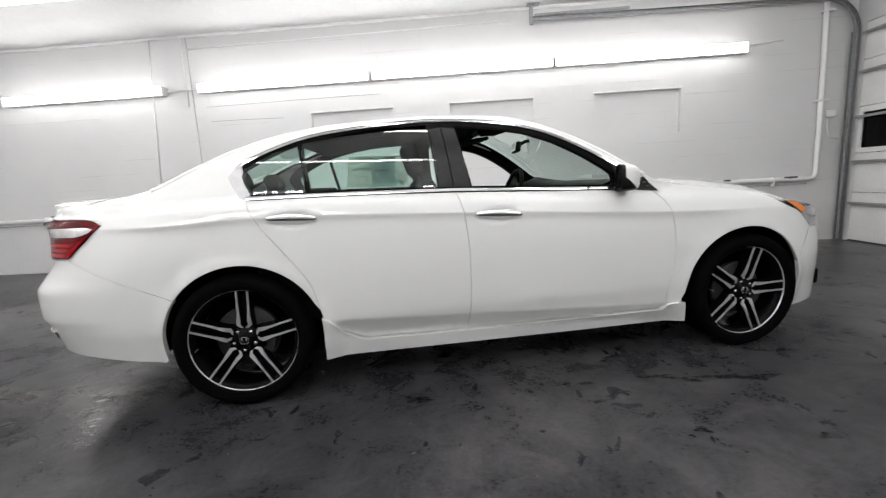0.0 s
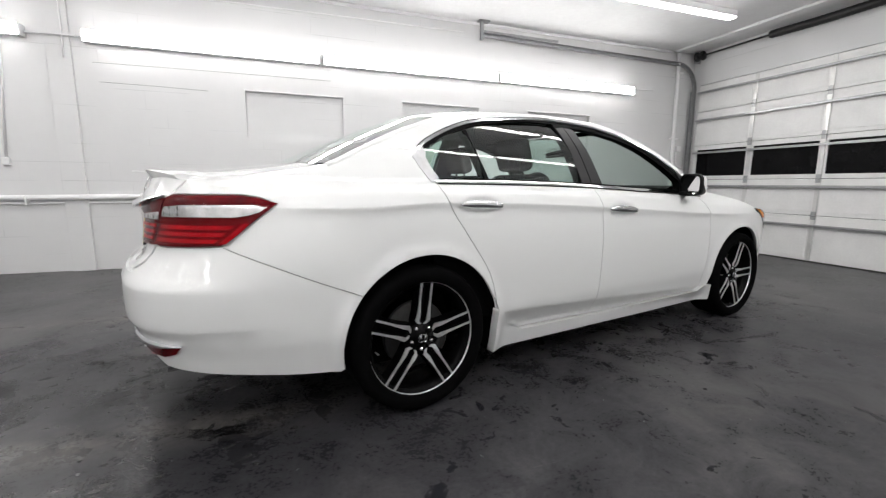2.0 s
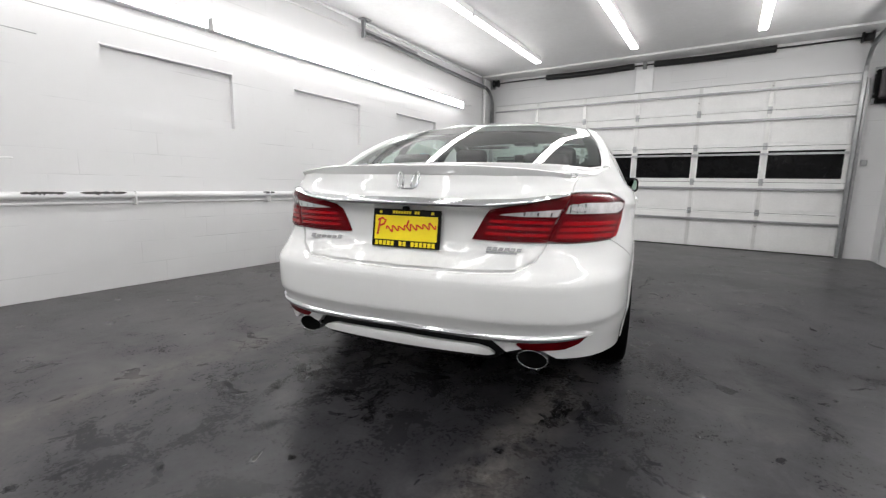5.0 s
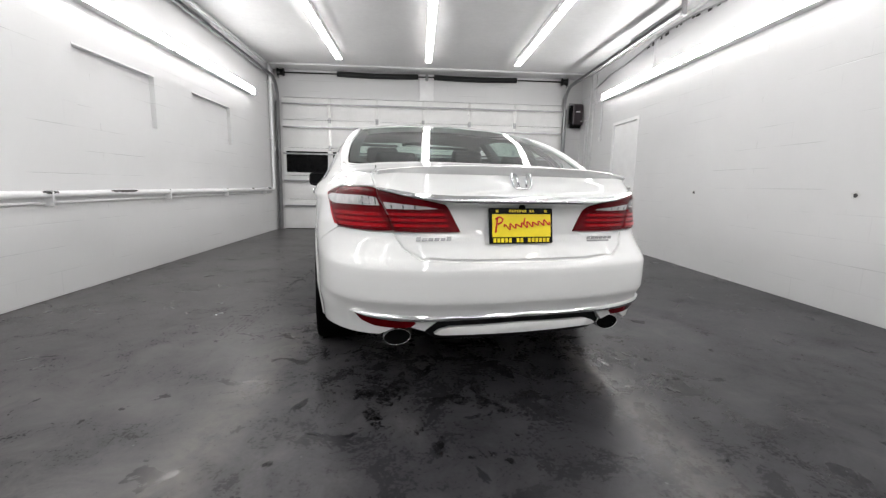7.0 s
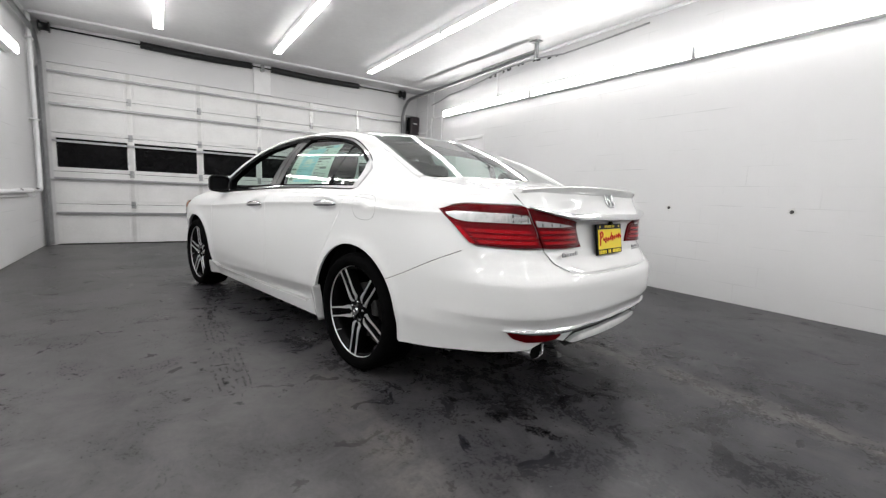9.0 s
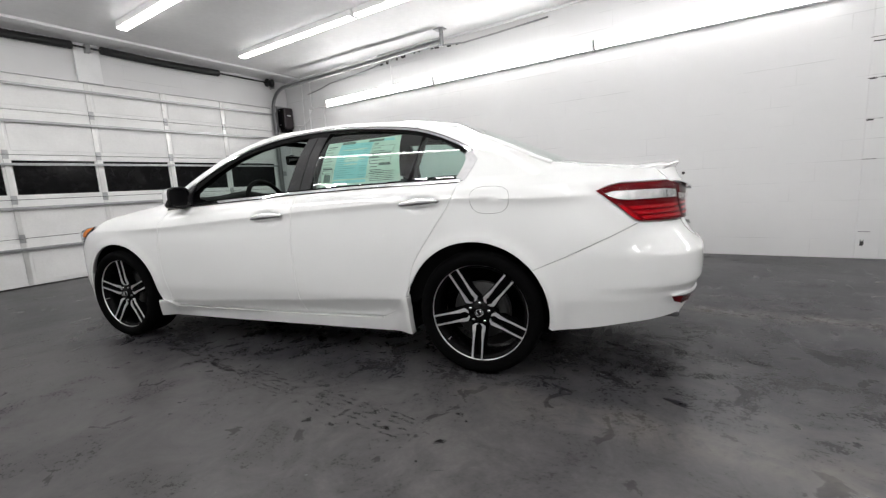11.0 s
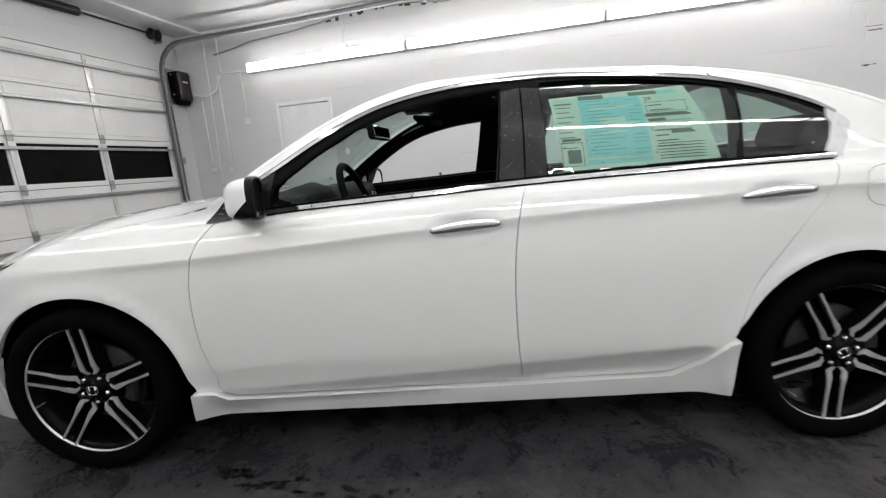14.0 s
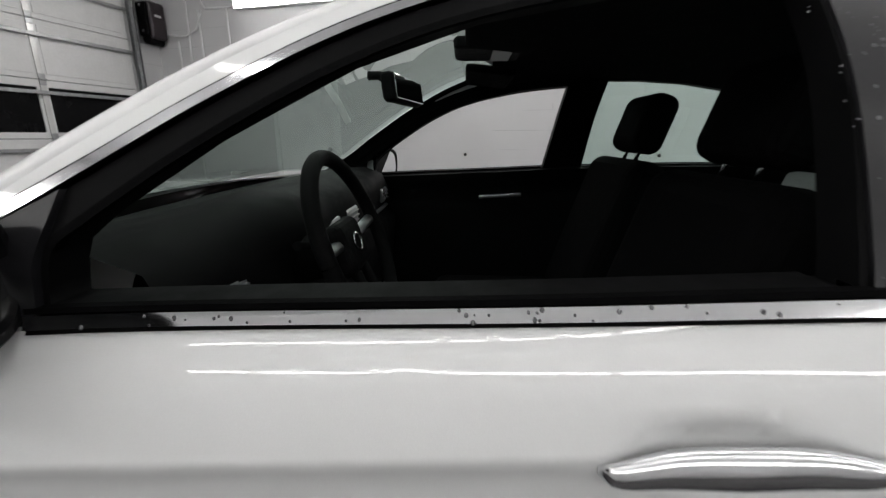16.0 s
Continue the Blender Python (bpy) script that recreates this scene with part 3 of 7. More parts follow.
# how far the skin lies inside the widest outline, by height
SIDE_IN = spl([(0.15, 0.062), (0.22, 0.045), (0.28, 0.034), (0.34, 0.026), (0.42, 0.012), (0.55, 0.008), (0.70, 0.003), (0.80, 0.0005), (0.875, 0.001), (0.898, 0.0022), (0.906, 0.0049), (0.918, 0.0092), (0.932, 0.0145),
               (0.946, 0.0203), (0.960, 0.0268), (0.98, 0.0400), (1.0, 0.058), (1.05, 0.083), (1.2, 0.164), (1.32, 0.258), (1.40, 0.345), (1.46, 0.46)])
TAIL_IN = spl([(0.15, 0.16), (0.24, 0.11), (0.30, 0.070), (0.37, 0.050), (0.42, 0.032), (0.45, 0.020), (0.474, 0.0065), (0.484, 0.002), (0.50, 0.0), (0.56, -0.001), (0.60, -0.001), (0.622, 0.001), (0.634, 0.005), (0.650, 0.015), (0.67, 0.031), (0.70, 0.053), (0.76, 0.085), (0.86, 0.098),
               (0.93, 0.095), (1.00, 0.125), (1.06, 0.150), (1.12, 0.20)])
NOSE_IN = spl([(0.15, 0.02), (0.20, 0.0), (0.35, 0.004), (0.5, 0.004), (0.62, 0.03), (0.72, 0.10), (0.80, 0.20), (0.90, 0.34), (1.0, 0.5)])
CREASE = spl([(-2.2, 0.02), (-1.7, 0.015), (-1.3, 0.030), (-1.0, 0.024), (-0.29, -0.006), (0.03, -0.024), (0.5, -0.054), (0.9, -0.078), (1.3, -0.090), (2.0, -0.095)])
S_TAIL0, S_TAIL1 = sx(-2.42), sx(-1.85)
S_NOSE0, S_NOSE1 = sx(1.76), sx(2.20)


def skin(s, z, off=0.0):
    """Point of the body's skin at arc length s (tail to nose, left half) and height z."""
    x = float(np.interp(s, ARC_NP, RIM_X))
    y = float(np.interp(s, ARC_NP, RIM_Y))
    tx, ty = float(np.interp(s, ARC_NP, TAN_X)), float(np.interp(s, ARC_NP, TAN_Y))
    n = math.hypot(tx, ty)
    nx, ny = -ty / n, tx / n
    w = ease(z, 0.60, 0.80) * (1 - ease(z, 0.96, 1.04))
    side = SIDE_IN(z - CREASE(x) * w)
    # soft hollow below the shoulder line, and a fold low on the doors
    d = 0.898 + CREASE(x) - z
    if d > 0:
        side += 0.014 * (1 - math.exp(-d / 0.024)) * math.exp(-d / 0.15) * (1 - ease(x, 1.0, 1.45)) * ease(x, -2.1, -1.75)
    d = 0.345 - 0.05 * x - z
    if d > 0:
        side += 0.40 * min(d, 0.085) * (1 - ease(abs(x), 0.88, 1.0))
    if x < -1.35:
        side += 0.22 * max(0.0, z - 0.93) * ease(-x, 1.35, 1.95) + 0.050 * ease(-x, 1.55, 2.10) * ease(z, 0.70, 0.96)
    kt = 1 - ease(s, S_TAIL0, S_TAIL1)
    kn = ease(s, S_NOSE0, S_NOSE1)
    inn = side * (1 - kt) * (1 - kn) + TAIL_IN(z) * kt + NOSE_IN(z) * kn
    # the boot lid is hollowed round the plate
    if kt > 0:
        inn += kt * 0.036 * ease(z, 0.655, 0.74) * (1 - ease(z, 0.880, 0.905)) * (1 - ease(y, 0.24, 0.50))
    # flared lips round the wheels
    for cx in (1.368, -1.372):
        r = math.hypot(x - cx, z - 0.33)
        inn -= 0.010 * math.exp(-((r - 0.385) / 0.035) ** 2) * (1 - kt) * (1 - kn)
    for hx, hz in ((-0.078, 0.876), (-1.096, 0.920)):
        q = ((x - hx) / 0.098) ** 2 + ((z - hz + 0.004) / 0.032) ** 2
        if q < 6:
            inn += 0.022 * math.exp(-q * q * 0.9)
    inn -= off
    return Vector((x - nx * inn, y - ny * inn, z))


RAIL_Z = spl([(-2.1, 1.038), (-1.95, 1.058), (-1.77, 1.090), (-1.62, 1.157), (-1.5, 1.214), (-1.34, 1.278), (-1.19, 1.327), (-0.83, 1.392), (-0.33, 1.420), (0.0, 1.407), (0.2, 1.358), (0.38, 1.280), (0.6, 1.148), (0.80, 1.015), (0.92, 0.957)])
MID_Z = spl([(-2.1, 0.965), (-1.82, 1.106), (-1.66, 1.187), (-1.5, 1.262), (-1.19, 1.382), (-0.83, 1.442), (-0.33, 1.464), (0.0, 1.452), (0.2, 1.412), (0.38, 1.345), (0.6, 1.240), (0.80, 1.132), (1.02, 1.005), (1.15, 0.94)])
HOOD_Z = spl([(0.85, 1.00), (1.0, 1.002), (1.2, 1.000), (1.45, 0.980), (1.7, 0.938), (1.95, 0.858), (2.15, 0.75), (2.3, 0.62)])
FEND_Z = spl([(0.75, 1.010), (0.84, 0.990), (0.92, 0.974), (1.0, 0.964), (1.13, 0.948), (1.4, 0.905), (1.6, 0.845), (1.8, 0.765), (1.95, 0.73)])


def rail_y(x):
    return skin(sx(x), RAIL_Z(x)).y


def top(x, y, off=0.0):
    """Point of the roof, the screens and the boot deck."""
    if x < -1.165:
        d = -1.165 - x
        lat = 0.047 + 0.013 * (1 - ease(d, 0.0, 0.285))
        return Vector((x, y, 1.392 - 0.36 * d - 0.106 * d * d - lat * (y / 0.66) ** 2 + off))
    zr, zm = RAIL_Z(x), MID_Z(x)
    k = min(1.0, abs(y) / max(0.2, rail_y(x)))
    return Vector((x, y, zm - (zm - zr) * k ** 2.3 + off))


def hood_edge():
    pts = [skin(sx(x), FEND_Z(x)) for x in (0.80, 0.88, 0.96, 1.04, 1.12, 1.2, 1.3, 1.4, 1.5, 1.6, 1.7, 1.8, 1.9, 2.0, 2.1)]
    return [p.x for p in pts], [p.y for p in pts], [p.z for p in pts]


HX, HY, HZ = hood_edge()


def hood(x, y, off=0.0):
    """Point of the bonnet."""
    ye, ze = float(np.interp(x, HX, HY)), float(np.interp(x, HX, HZ))
    k = min(1.0, abs(y) / max(0.1, ye))
    zc = HOOD_Z(x)
    return Vector((x, y, zc - (zc - min(zc, ze)) * k ** 3 + off))


def dense(poly, step=0.02, closed=True):
    out = []
    n = len(poly)
    for i in range(n if closed else n - 1):
        a, b = Vector(poly[i]), Vector(poly[(i + 1) % n])
        k = max(1, int((b - a).length / step))
        out += [a.lerp(b, j / k) for j in range(k)]
    if not closed:
        out.append(Vector(poly[-1]))
    return out


def round_poly(poly, times=1):
    """Cuts corners to round a closed outline."""
    p = [Vector(q) for q in poly]
    for _ in range(times):
        p = [v for i in range(len(p)) for v in (p[i].lerp(p[(i + 1) % len(p)], 0.22), p[i].lerp(p[(i + 1) % len(p)], 0.78))]
    return p


def inset_poly(poly, d):
    n = len(poly)
    area = sum(poly[i].x * poly[(i + 1) % n].y - poly[(i + 1) % n].x * poly[i].y for i in range(n))
    s = 1 if area > 0 else -1
    out = []
    for i in range(n):
        t = poly[(i + 1) % n] - poly[i - 1]
        if t.length < 1e-9:
            out.append(poly[i].copy())
            continue
        t.normalize()
        out.append(poly[i] + Vector((-t.y, t.x)) * s * d)
    return out


def curve2(pts, n=8):
    """Smooth open run through points of the plan."""
    P = [Vector(p) for p in pts]
    P = [P[0]] + P + [P[-1]]
    out = []
    for i in range(1, len(P) - 2):
        for k in range(n):
            u = k / n
            a, b, c, d = P[i - 1], P[i], P[i + 1], P[i + 2]
            out.append(0.5 * ((2 * b) + (c - a) * u + (2 * a - 5 * b + 4 * c - d) * u * u + (3 * b - a - 3 * c + d) * u ** 3))
    out.append(P[-1])
    return out


def panel(poly, surf, step=0.03, gap=0.0016, flange=0.012, off=0.0, flip=False, mirror=False, holes=(), lines=()):
    """A sheet cut to an outline on a surface, with its edges turned in. Returns vertices and faces."""
    poly = dense([Vector(p) for p in poly], step * 0.7)
    if gap:
        poly = inset_poly(poly, gap)
    loops = [poly] + [dense([Vector(p) for p in h], step * 0.7) for h in holes]
    pts, edges = [], []
    for lp in loops:
        k = len(pts)
        pts += lp
        edges += [(k + i, k + (i + 1) % len(lp)) for i in range(len(lp))]
    nb = len(pts)
    px, py = np.array([p.x for p in pts]), np.array([p.y for p in pts])
    gx, gy = np.meshgrid(np.arange(px.min() + step / 2, px.max(), step), np.arange(py.min() + step / 2, py.max(), step))
    gx, gy = gx.ravel(), gy.ravel()
    inside = np.zeros(len(gx), bool)
    for a, b in edges:
        x0, y0, x1, y1 = px[a], py[a], px[b], py[b]
        if y0 != y1:
            cross = ((y0 > gy) != (y1 > gy)) & (gx < (x1 - x0) * (gy - y0) / (y1 - y0) + x0)
            inside ^= cross
    near = np.full(len(gx), 9.0)
    for i in range(0, nb, 1):
        near = np.minimum(near, (gx - px[i]) ** 2 + (gy - py[i]) ** 2)
    ok = inside & (near > (step * 0.5) ** 2)
    if lines:
        lx, ly = np.array([p.x for p in lines]), np.array([p.y for p in lines])
        li = np.zeros(len(lx), bool)
        for a, b in edges:
            if py[a] != py[b]:
                li ^= ((py[a] > ly) != (py[b] > ly)) & (lx < (px[b] - px[a]) * (ly - py[a]) / (py[b] - py[a]) + px[a])
        ln = np.min((lx[:, None] - px[None, :]) ** 2 + (ly[:, None] - py[None, :]) ** 2, axis=1)
        li &= ln > 0.004 ** 2
        lx, ly = lx[li], ly[li]
        if len(lx):
            ok &= np.min((gx[:, None] - lx[None, :]) ** 2 + (gy[:, None] - ly[None, :]) ** 2, axis=1) > 0.009 ** 2
            gx, gy, ok = np.append(gx, lx), np.append(gy, ly), np.append(ok, np.ones(len(lx), bool))
    pts2 = pts + [Vector((a, b)) for a, b in zip(gx[ok], gy[ok])]
    v, e, f, ov, oe, of = delaunay_2d_cdt(pts2, edges, [], 5 if holes else 1, 1e-6)
    m = -1 if mirror else 1

    def place(p, o):
        q = surf(p.x, p.y, o)
        return (q.x, q.y * m, q.z)
    verts = [place(p, off) for p in v]
    # true normals of the curved surface, so that lamps mirror in it as clean lines
    normals = []
    for p in v:
        c0, up = Vector(place(p, off)), Vector(place(p, off + 0.01))
        du = Vector(place(p + Vector((0.006, 0)), off)) - Vector(place(p - Vector((0.006, 0)), off))
        dv = Vector(place(p + Vector((0, 0.002)), off)) - Vector(place(p - Vector((0, 0.002)), off))
        n = du.cross(dv).normalized()
        normals.append(n if n.dot(up - c0) > 0 else -n)
    faces = []
    for tri in f:
        c = (v[tri[0]] + v[tri[1]] + v[tri[2]]) / 3
        if holes:
            ins = False
            for a, b in edges:
                if (py[a] > c.y) != (py[b] > c.y) and c.x < (px[b] - px[a]) * (c.y - py[a]) / (py[b] - py[a]) + px[a]:
                    ins = not ins
            if not ins:
                continue
        a, b, d = (Vector(verts[i]) for i in tri[:3])
        up = Vector(place(c, 0.01)) - Vector(place(c, 0.0))
        faces.append(tuple(tri) if (b - a).cross(d - a).dot(up) > 0 else tuple(reversed(tri)))
    if flange:
        count = {}
        for fc in faces:
            for i in range(len(fc)):
                a, b = fc[i], fc[(i + 1) % len(fc)]
                count[(a, b)] = count.get((a, b), 0) + 1
        made = {}
        for (a, b) in [k for k in count if (k[1], k[0]) not in count]:
            for i in (a, b):
                if i not in made:
                    made[i] = len(verts)
                    verts += [verts[i], place(v[i], off - flange)]
            faces.append((made[b], made[a], made[a] + 1, made[b] + 1))
    return verts, faces, normals


def sheet(name, poly, surf, material, parent, label="", mirror=False, auto=35, **kw):
    v, f, n = panel(poly, surf, mirror=mirror, **kw)
    me = mesh_from(name, v, f, material)
    # keep the turned edge crisp
    n_turn = [i for i, p in enumerate(me.polygons) if len(p.vertices) == 4]
    for i in n_turn:
        me.polygons[i].use_smooth = False
    me.normals_split_custom_set_from_vertices(n + [Vector((0, 0, 0))] * (len(v) - len(n)))
    return part(name, me, material, parent, label)


def S(*pts):
    """Points given by x and height, as places on the skin's sheet."""
    return [Vector((sx(x), z)) for x, z in pts]


def R(*pts):
    """Points given by distance from the centre line on the tail, and height."""
    return [Vector((sy_rear(y), z)) for y, z in pts]


def arch(cx, a0, a1, r=0.378, n=26):
    return [Vector((sx(cx + r * math.cos(a)), 0.332 + r * math.sin(a))) for a in (radians(a0 + (a1 - a0) * k / n) for k in range(n + 1))]


EDGE_ALL = S((-1.78, 1.086), (-1.88, 1.067), (-1.98, 1.054), (-2.10, 1.037)) + R((0.78, 1.026), (0.72, 1.022), (0.66, 1.020), (0.585, 1.020))
EDGE = EDGE_ALL[:5] + R((0.762, 1.0245))
BELT = spl([(-1.32, 1.020), (-0.92, 1.018), (-0.29, 1.004), (0.07, 0.988), (0.538, 0.967), (0.80, 0.946)])
DOOR_F = curve2(S((0.80, 0.945), (0.834, 0.915), (0.880, 0.845), (0.912, 0.735), (0.922, 0.60), (0.912, 0.48), (0.884, 0.375), (0.884, 0.32), (0.84, 0.275)))
DOOR_B = curve2(S((-0.292, 0.998), (-0.262, 0.90), (-0.240, 0.70), (-0.242, 0.45), (-0.261, 0.268)))
DOOR_C = curve2(S((-1.310, 1.018), (-1.26, 0.91), (-1.165, 0.775), (-1.045, 0.60), (-0.995, 0.44), (-0.92, 0.335), (-0.80, 0.275)))
SILL_LINE = S((0.84, 0.272), (0.4, 0.269), (-0.26, 0.268), (-0.80, 0.275))
TAIL_SEAM = curve2(S((-1.670, 0.5647), (-1.82, 0.628), (-2.0, 0.710), (-2.170, 0.782)))
LAMP_TIP = (-1.980, 0.936)


def belt_run(x0, x1, dz=0.0, n=14):
    return [Vector((sx(x0 + (x1 - x0) * k / n), BELT(x0 + (x1 - x0) * k / n) + dz)) for k in range(n + 1)]


def rail_run(x0, x1, dz=0.0, n=30):
    return [Vector((sx(x0 + (x1 - x0) * k / n), RAIL_Z(x0 + (x1 - x0) * k / n) + dz)) for k in range(n + 1)]


# outline of the side windows, with their frames
DLO_TOP = [(0.80, 0.955), (0.74, 1.012), (0.66, 1.066), (0.56, 1.126), (0.45, 1.194), (0.30, 1.276), (0.15, 1.331), (-0.05, 1.370), (-0.30, 1.388), (-0.50, 1.386), (-0.819, 1.352), (-1.0, 1.322), (-1.15, 1.275), (-1.295, 1.210), (-1.360, 1.166)]
DLO = curve2(S(*DLO_TOP), 5) + curve2(S((-1.390, 1.128), (-1.368, 1.083), (-1.330, 1.022)), 4)
DLO_LOOP = DLO + belt_run(-1.31, 0.79, 0.0)


# rows of points along the folds, so that they stay crisp
FOLDS = [Vector((sx(-2.0 + 0.016 * i), 0.898 + CREASE(-2.0 + 0.016 * i) + d)) for i in range(216) for d in (-0.045, -0.024, -0.010, 0.0, 0.008)]
# above the shoulder the rows run up to the belt
for x in (-2.0 + 0.016 * i for i in range(216)):
    z0 = 0.906 + CREASE(x)
    room = BELT(x) - z0 if -1.31 < x < 0.80 else 0.070
    FOLDS += [Vector((sx(x), z0 + room * f)) for f in (0.18, 0.36, 0.54, 0.72, 0.88)]
FOLDS += [Vector((sx(x), 0.345 - 0.05 * x + d)) for x in (-0.95 + 0.016 * i for i in range(118)) for d in (-0.055, -0.030, -0.011, 0.0, 0.011)]


def side_panels(mirror):
    k = dict(mirror=mirror, lines=FOLDS)
    # front wing
    poly = DOOR_F[:-4] + S((0.965, 0.30)) + arch(1.368, 176, 22) + S((1.78, 0.60), (1.80, 0.700), (1.70, 0.775), (1.62, 0.812), (1.545, 0.852)) \
        + [Vector((sx(x), FEND_Z(x))) for x in (1.45, 1.35, 1.25, 1.13, 1.02, 0.92, 0.84)]
    sheet("front_wing", poly, skin, M_PAINT, car, **k)
    # doors
    poly = DOOR_F + SILL_LINE[1:2] + DOOR_B[::-1] + belt_run(-0.28, 0.78)
    fd = sheet("front_door", poly, skin, M_PAINT, car, step=0.022, **k)
    poly = DOOR_B + SILL_LINE[3:] + DOOR_C[::-1] + belt_run(-1.30, -0.30)
    rd = sheet("rear_door", poly, skin, M_PAINT, car, step=0.022, **k)
    # rear quarter, up over the pillar to the roof
    poly = DOOR_C[:-8] + arch(-1.372, 25, 142) + TAIL_SEAM[1:] + S((-2.054, 0.868), LAMP_TIP, (-2.03, 0.957), (-2.09, 0.967)) + R((0.74, 0.968), (0.709, 0.963), (0.735, 0.990)) \
        + EDGE[::-1] + rail_run(-1.74, -1.0, -0.004, 20) + S((-1.0, 1.345)) + curve2(S(*DLO_TOP[11:]), 5)[1:] + curve2(S((-1.390, 1.128), (-1.368, 1.083), (-1.330, 1.022)), 4)
    sheet("rear_quarter", poly, skin, M_PAINT, car, **k)
    # roof rail and front pillar
    poly = rail_run(-1.0012, 0.88, -0.004, 40) + S((0.80, 0.945)) + curve2(S(*DLO_TOP[:12]), 5)
    sheet("roof_rail", poly, skin, M_PAINT, car, gap=0.0, **k)
    # sill skirt, standing proud of the doors
    poly = S((0.985, 0.305), (0.90, 0.300), (0.86, 0.266)) + S((0.4, 0.262), (-0.26, 0.260), (-0.80, 0.268), (-0.90, 0.315), (-0.965, 0.40), (-1.0, 0.418), (-1.0, 0.30), (-1.002, 0.188), (-0.5, 0.186), (0.4, 0.184), (1.0, 0.186))
    sheet("sill_skirt", poly, skin, M_PAINT, car, "white moulded sill skirt", off=0.022, flange=0.05, step=0.025, **k)
    return fd, rd


side_panels(False)
side_panels(True)


def both(fn):
    for mirror in (False, True):
        fn(mirror)


def whole(poly_half):
    """An outline in x and y, mirrored over the centre line."""
    p = [Vector(q) for q in poly_half]
    return p + [Vector((q.x, -q.y)) for q in p[::-1] if abs(q.y) > 1e-6]


def rail_xy(x0, x1, n=24):
    return [(x0 + (x1 - x0) * k / n, rail_y(x0 + (x1 - x0) * k / n)) for k in range(n + 1)]


def roof_edge(mirror):
    """The rounded edge where the side turns into the roof, from the front pillar down to the boot deck."""
    m = -1 if mirror else 1
    pts, r = [], 0.018
    for i in range(71):
        x = -1.765 + 2.53 * i / 70
        z = RAIL_Z(x)
        p = skin(sx(x), z)
        side = (skin(sx(x), z) - skin(sx(x), z - 0.02)).normalized()
        out = Vector((0, side.z, -side.y)).normalized()
        over = p - top(x, p.y - 0.05)
        up = Vector((0, -over.z, over.y)).normalized()
        n = (out + up).normalized()
        c = p - n * (r - 0.0012)
        pts.append((c.x, c.y * m, c.z))
    part("roof_edge", tube(pts, r, 28), M_PAINT, car, "")


both(roof_edge)

# roof, screens, boot deck, bonnet
sheet("roof", whole([(0.155, 0.0), (0.14, 0.2), (0.10, 0.4), (0.03, 0.55)] + rail_xy(0.0, -1.08) + [(-1.12, 0.45), (-1.155, 0.25), (-1.165, 0.0)]), top, M_PAINT, car, flange=0.01, flip=True)
sheet("windscreen", whole([(1.05, 0.0), (1.03, 0.25), (0.98, 0.5), (0.90, 0.70)] + [(x, rail_y(x) - 0.012) for x in (0.84, 0.7, 0.55, 0.4, 0.25, 0.1, 0.03)] + [(0.10, 0.4), (0.14, 0.2), (0.155, 0.0)]), top, M_SCREEN, car, "clear windscreen", flange=0.0, gap=0.004, off=-0.003, flip=True)
REAR_GLASS = whole([(-1.165, 0.0), (-1.155, 0.25), (-1.12, 0.45)] + [(x, rail_y(x) - 0.035) for x in (-1.09, -1.2, -1.35, -1.5, -1.62, -1.70, -1.735)] + [(-1.772, 0.62), (-1.80, 0.45), (-1.815, 0.25), (-1.82, 0.0)])
sheet("rear_screen", REAR_GLASS, top, M_GLASS, car, "tinted rear window glass", flange=0.0, gap=0.004, off=-0.003, flip=True)


def skin_w(s, z, off=0.0):
    """The skin on both sides of the tail: s below nought is the right half."""
    p = skin(abs(s), z, off)
    return Vector((p.x, p.y if s >= 0 else -p.y, p.z))


def tail_whole(half):
    """Outline on the tail from (y, z) of the left half."""
    p = R(*half)
    return p + [Vector((-q.x, q.y)) for q in p[::-1] if abs(q.x) > 1e-6]


# boot deck
EDGE3 = [skin(e.x, e.y) for e in EDGE]
ED = [skin(e.x, e.y) for e in EDGE_ALL[::-1]]
ED_X = np.array([p.x for p in ED])
ED_Y = np.array([p.y for p in ED])
ED_Z = np.array([p.z for p in ED])
DECK_MID = spl([(-2.45, 1.030), (-2.3, 1.048), (-2.15, 1.064), (-2.0, 1.081), (-1.82, 1.110), (-1.74, 1.145)])


def deck(x, y, off=0.0):
    ye, ze = float(np.interp(x, ED_X, ED_Y)), float(np.interp(x, ED_X, ED_Z))
    zc = DECK_MID(x)
    k = min(1.0, abs(y) / ye)
    z = zc - (zc - min(ze, zc)) * k ** 2.6
    w = ease(x, -1.84, -1.745)
    return Vector((x, y, z * (1 - w) + top(x, y).z * w + off))


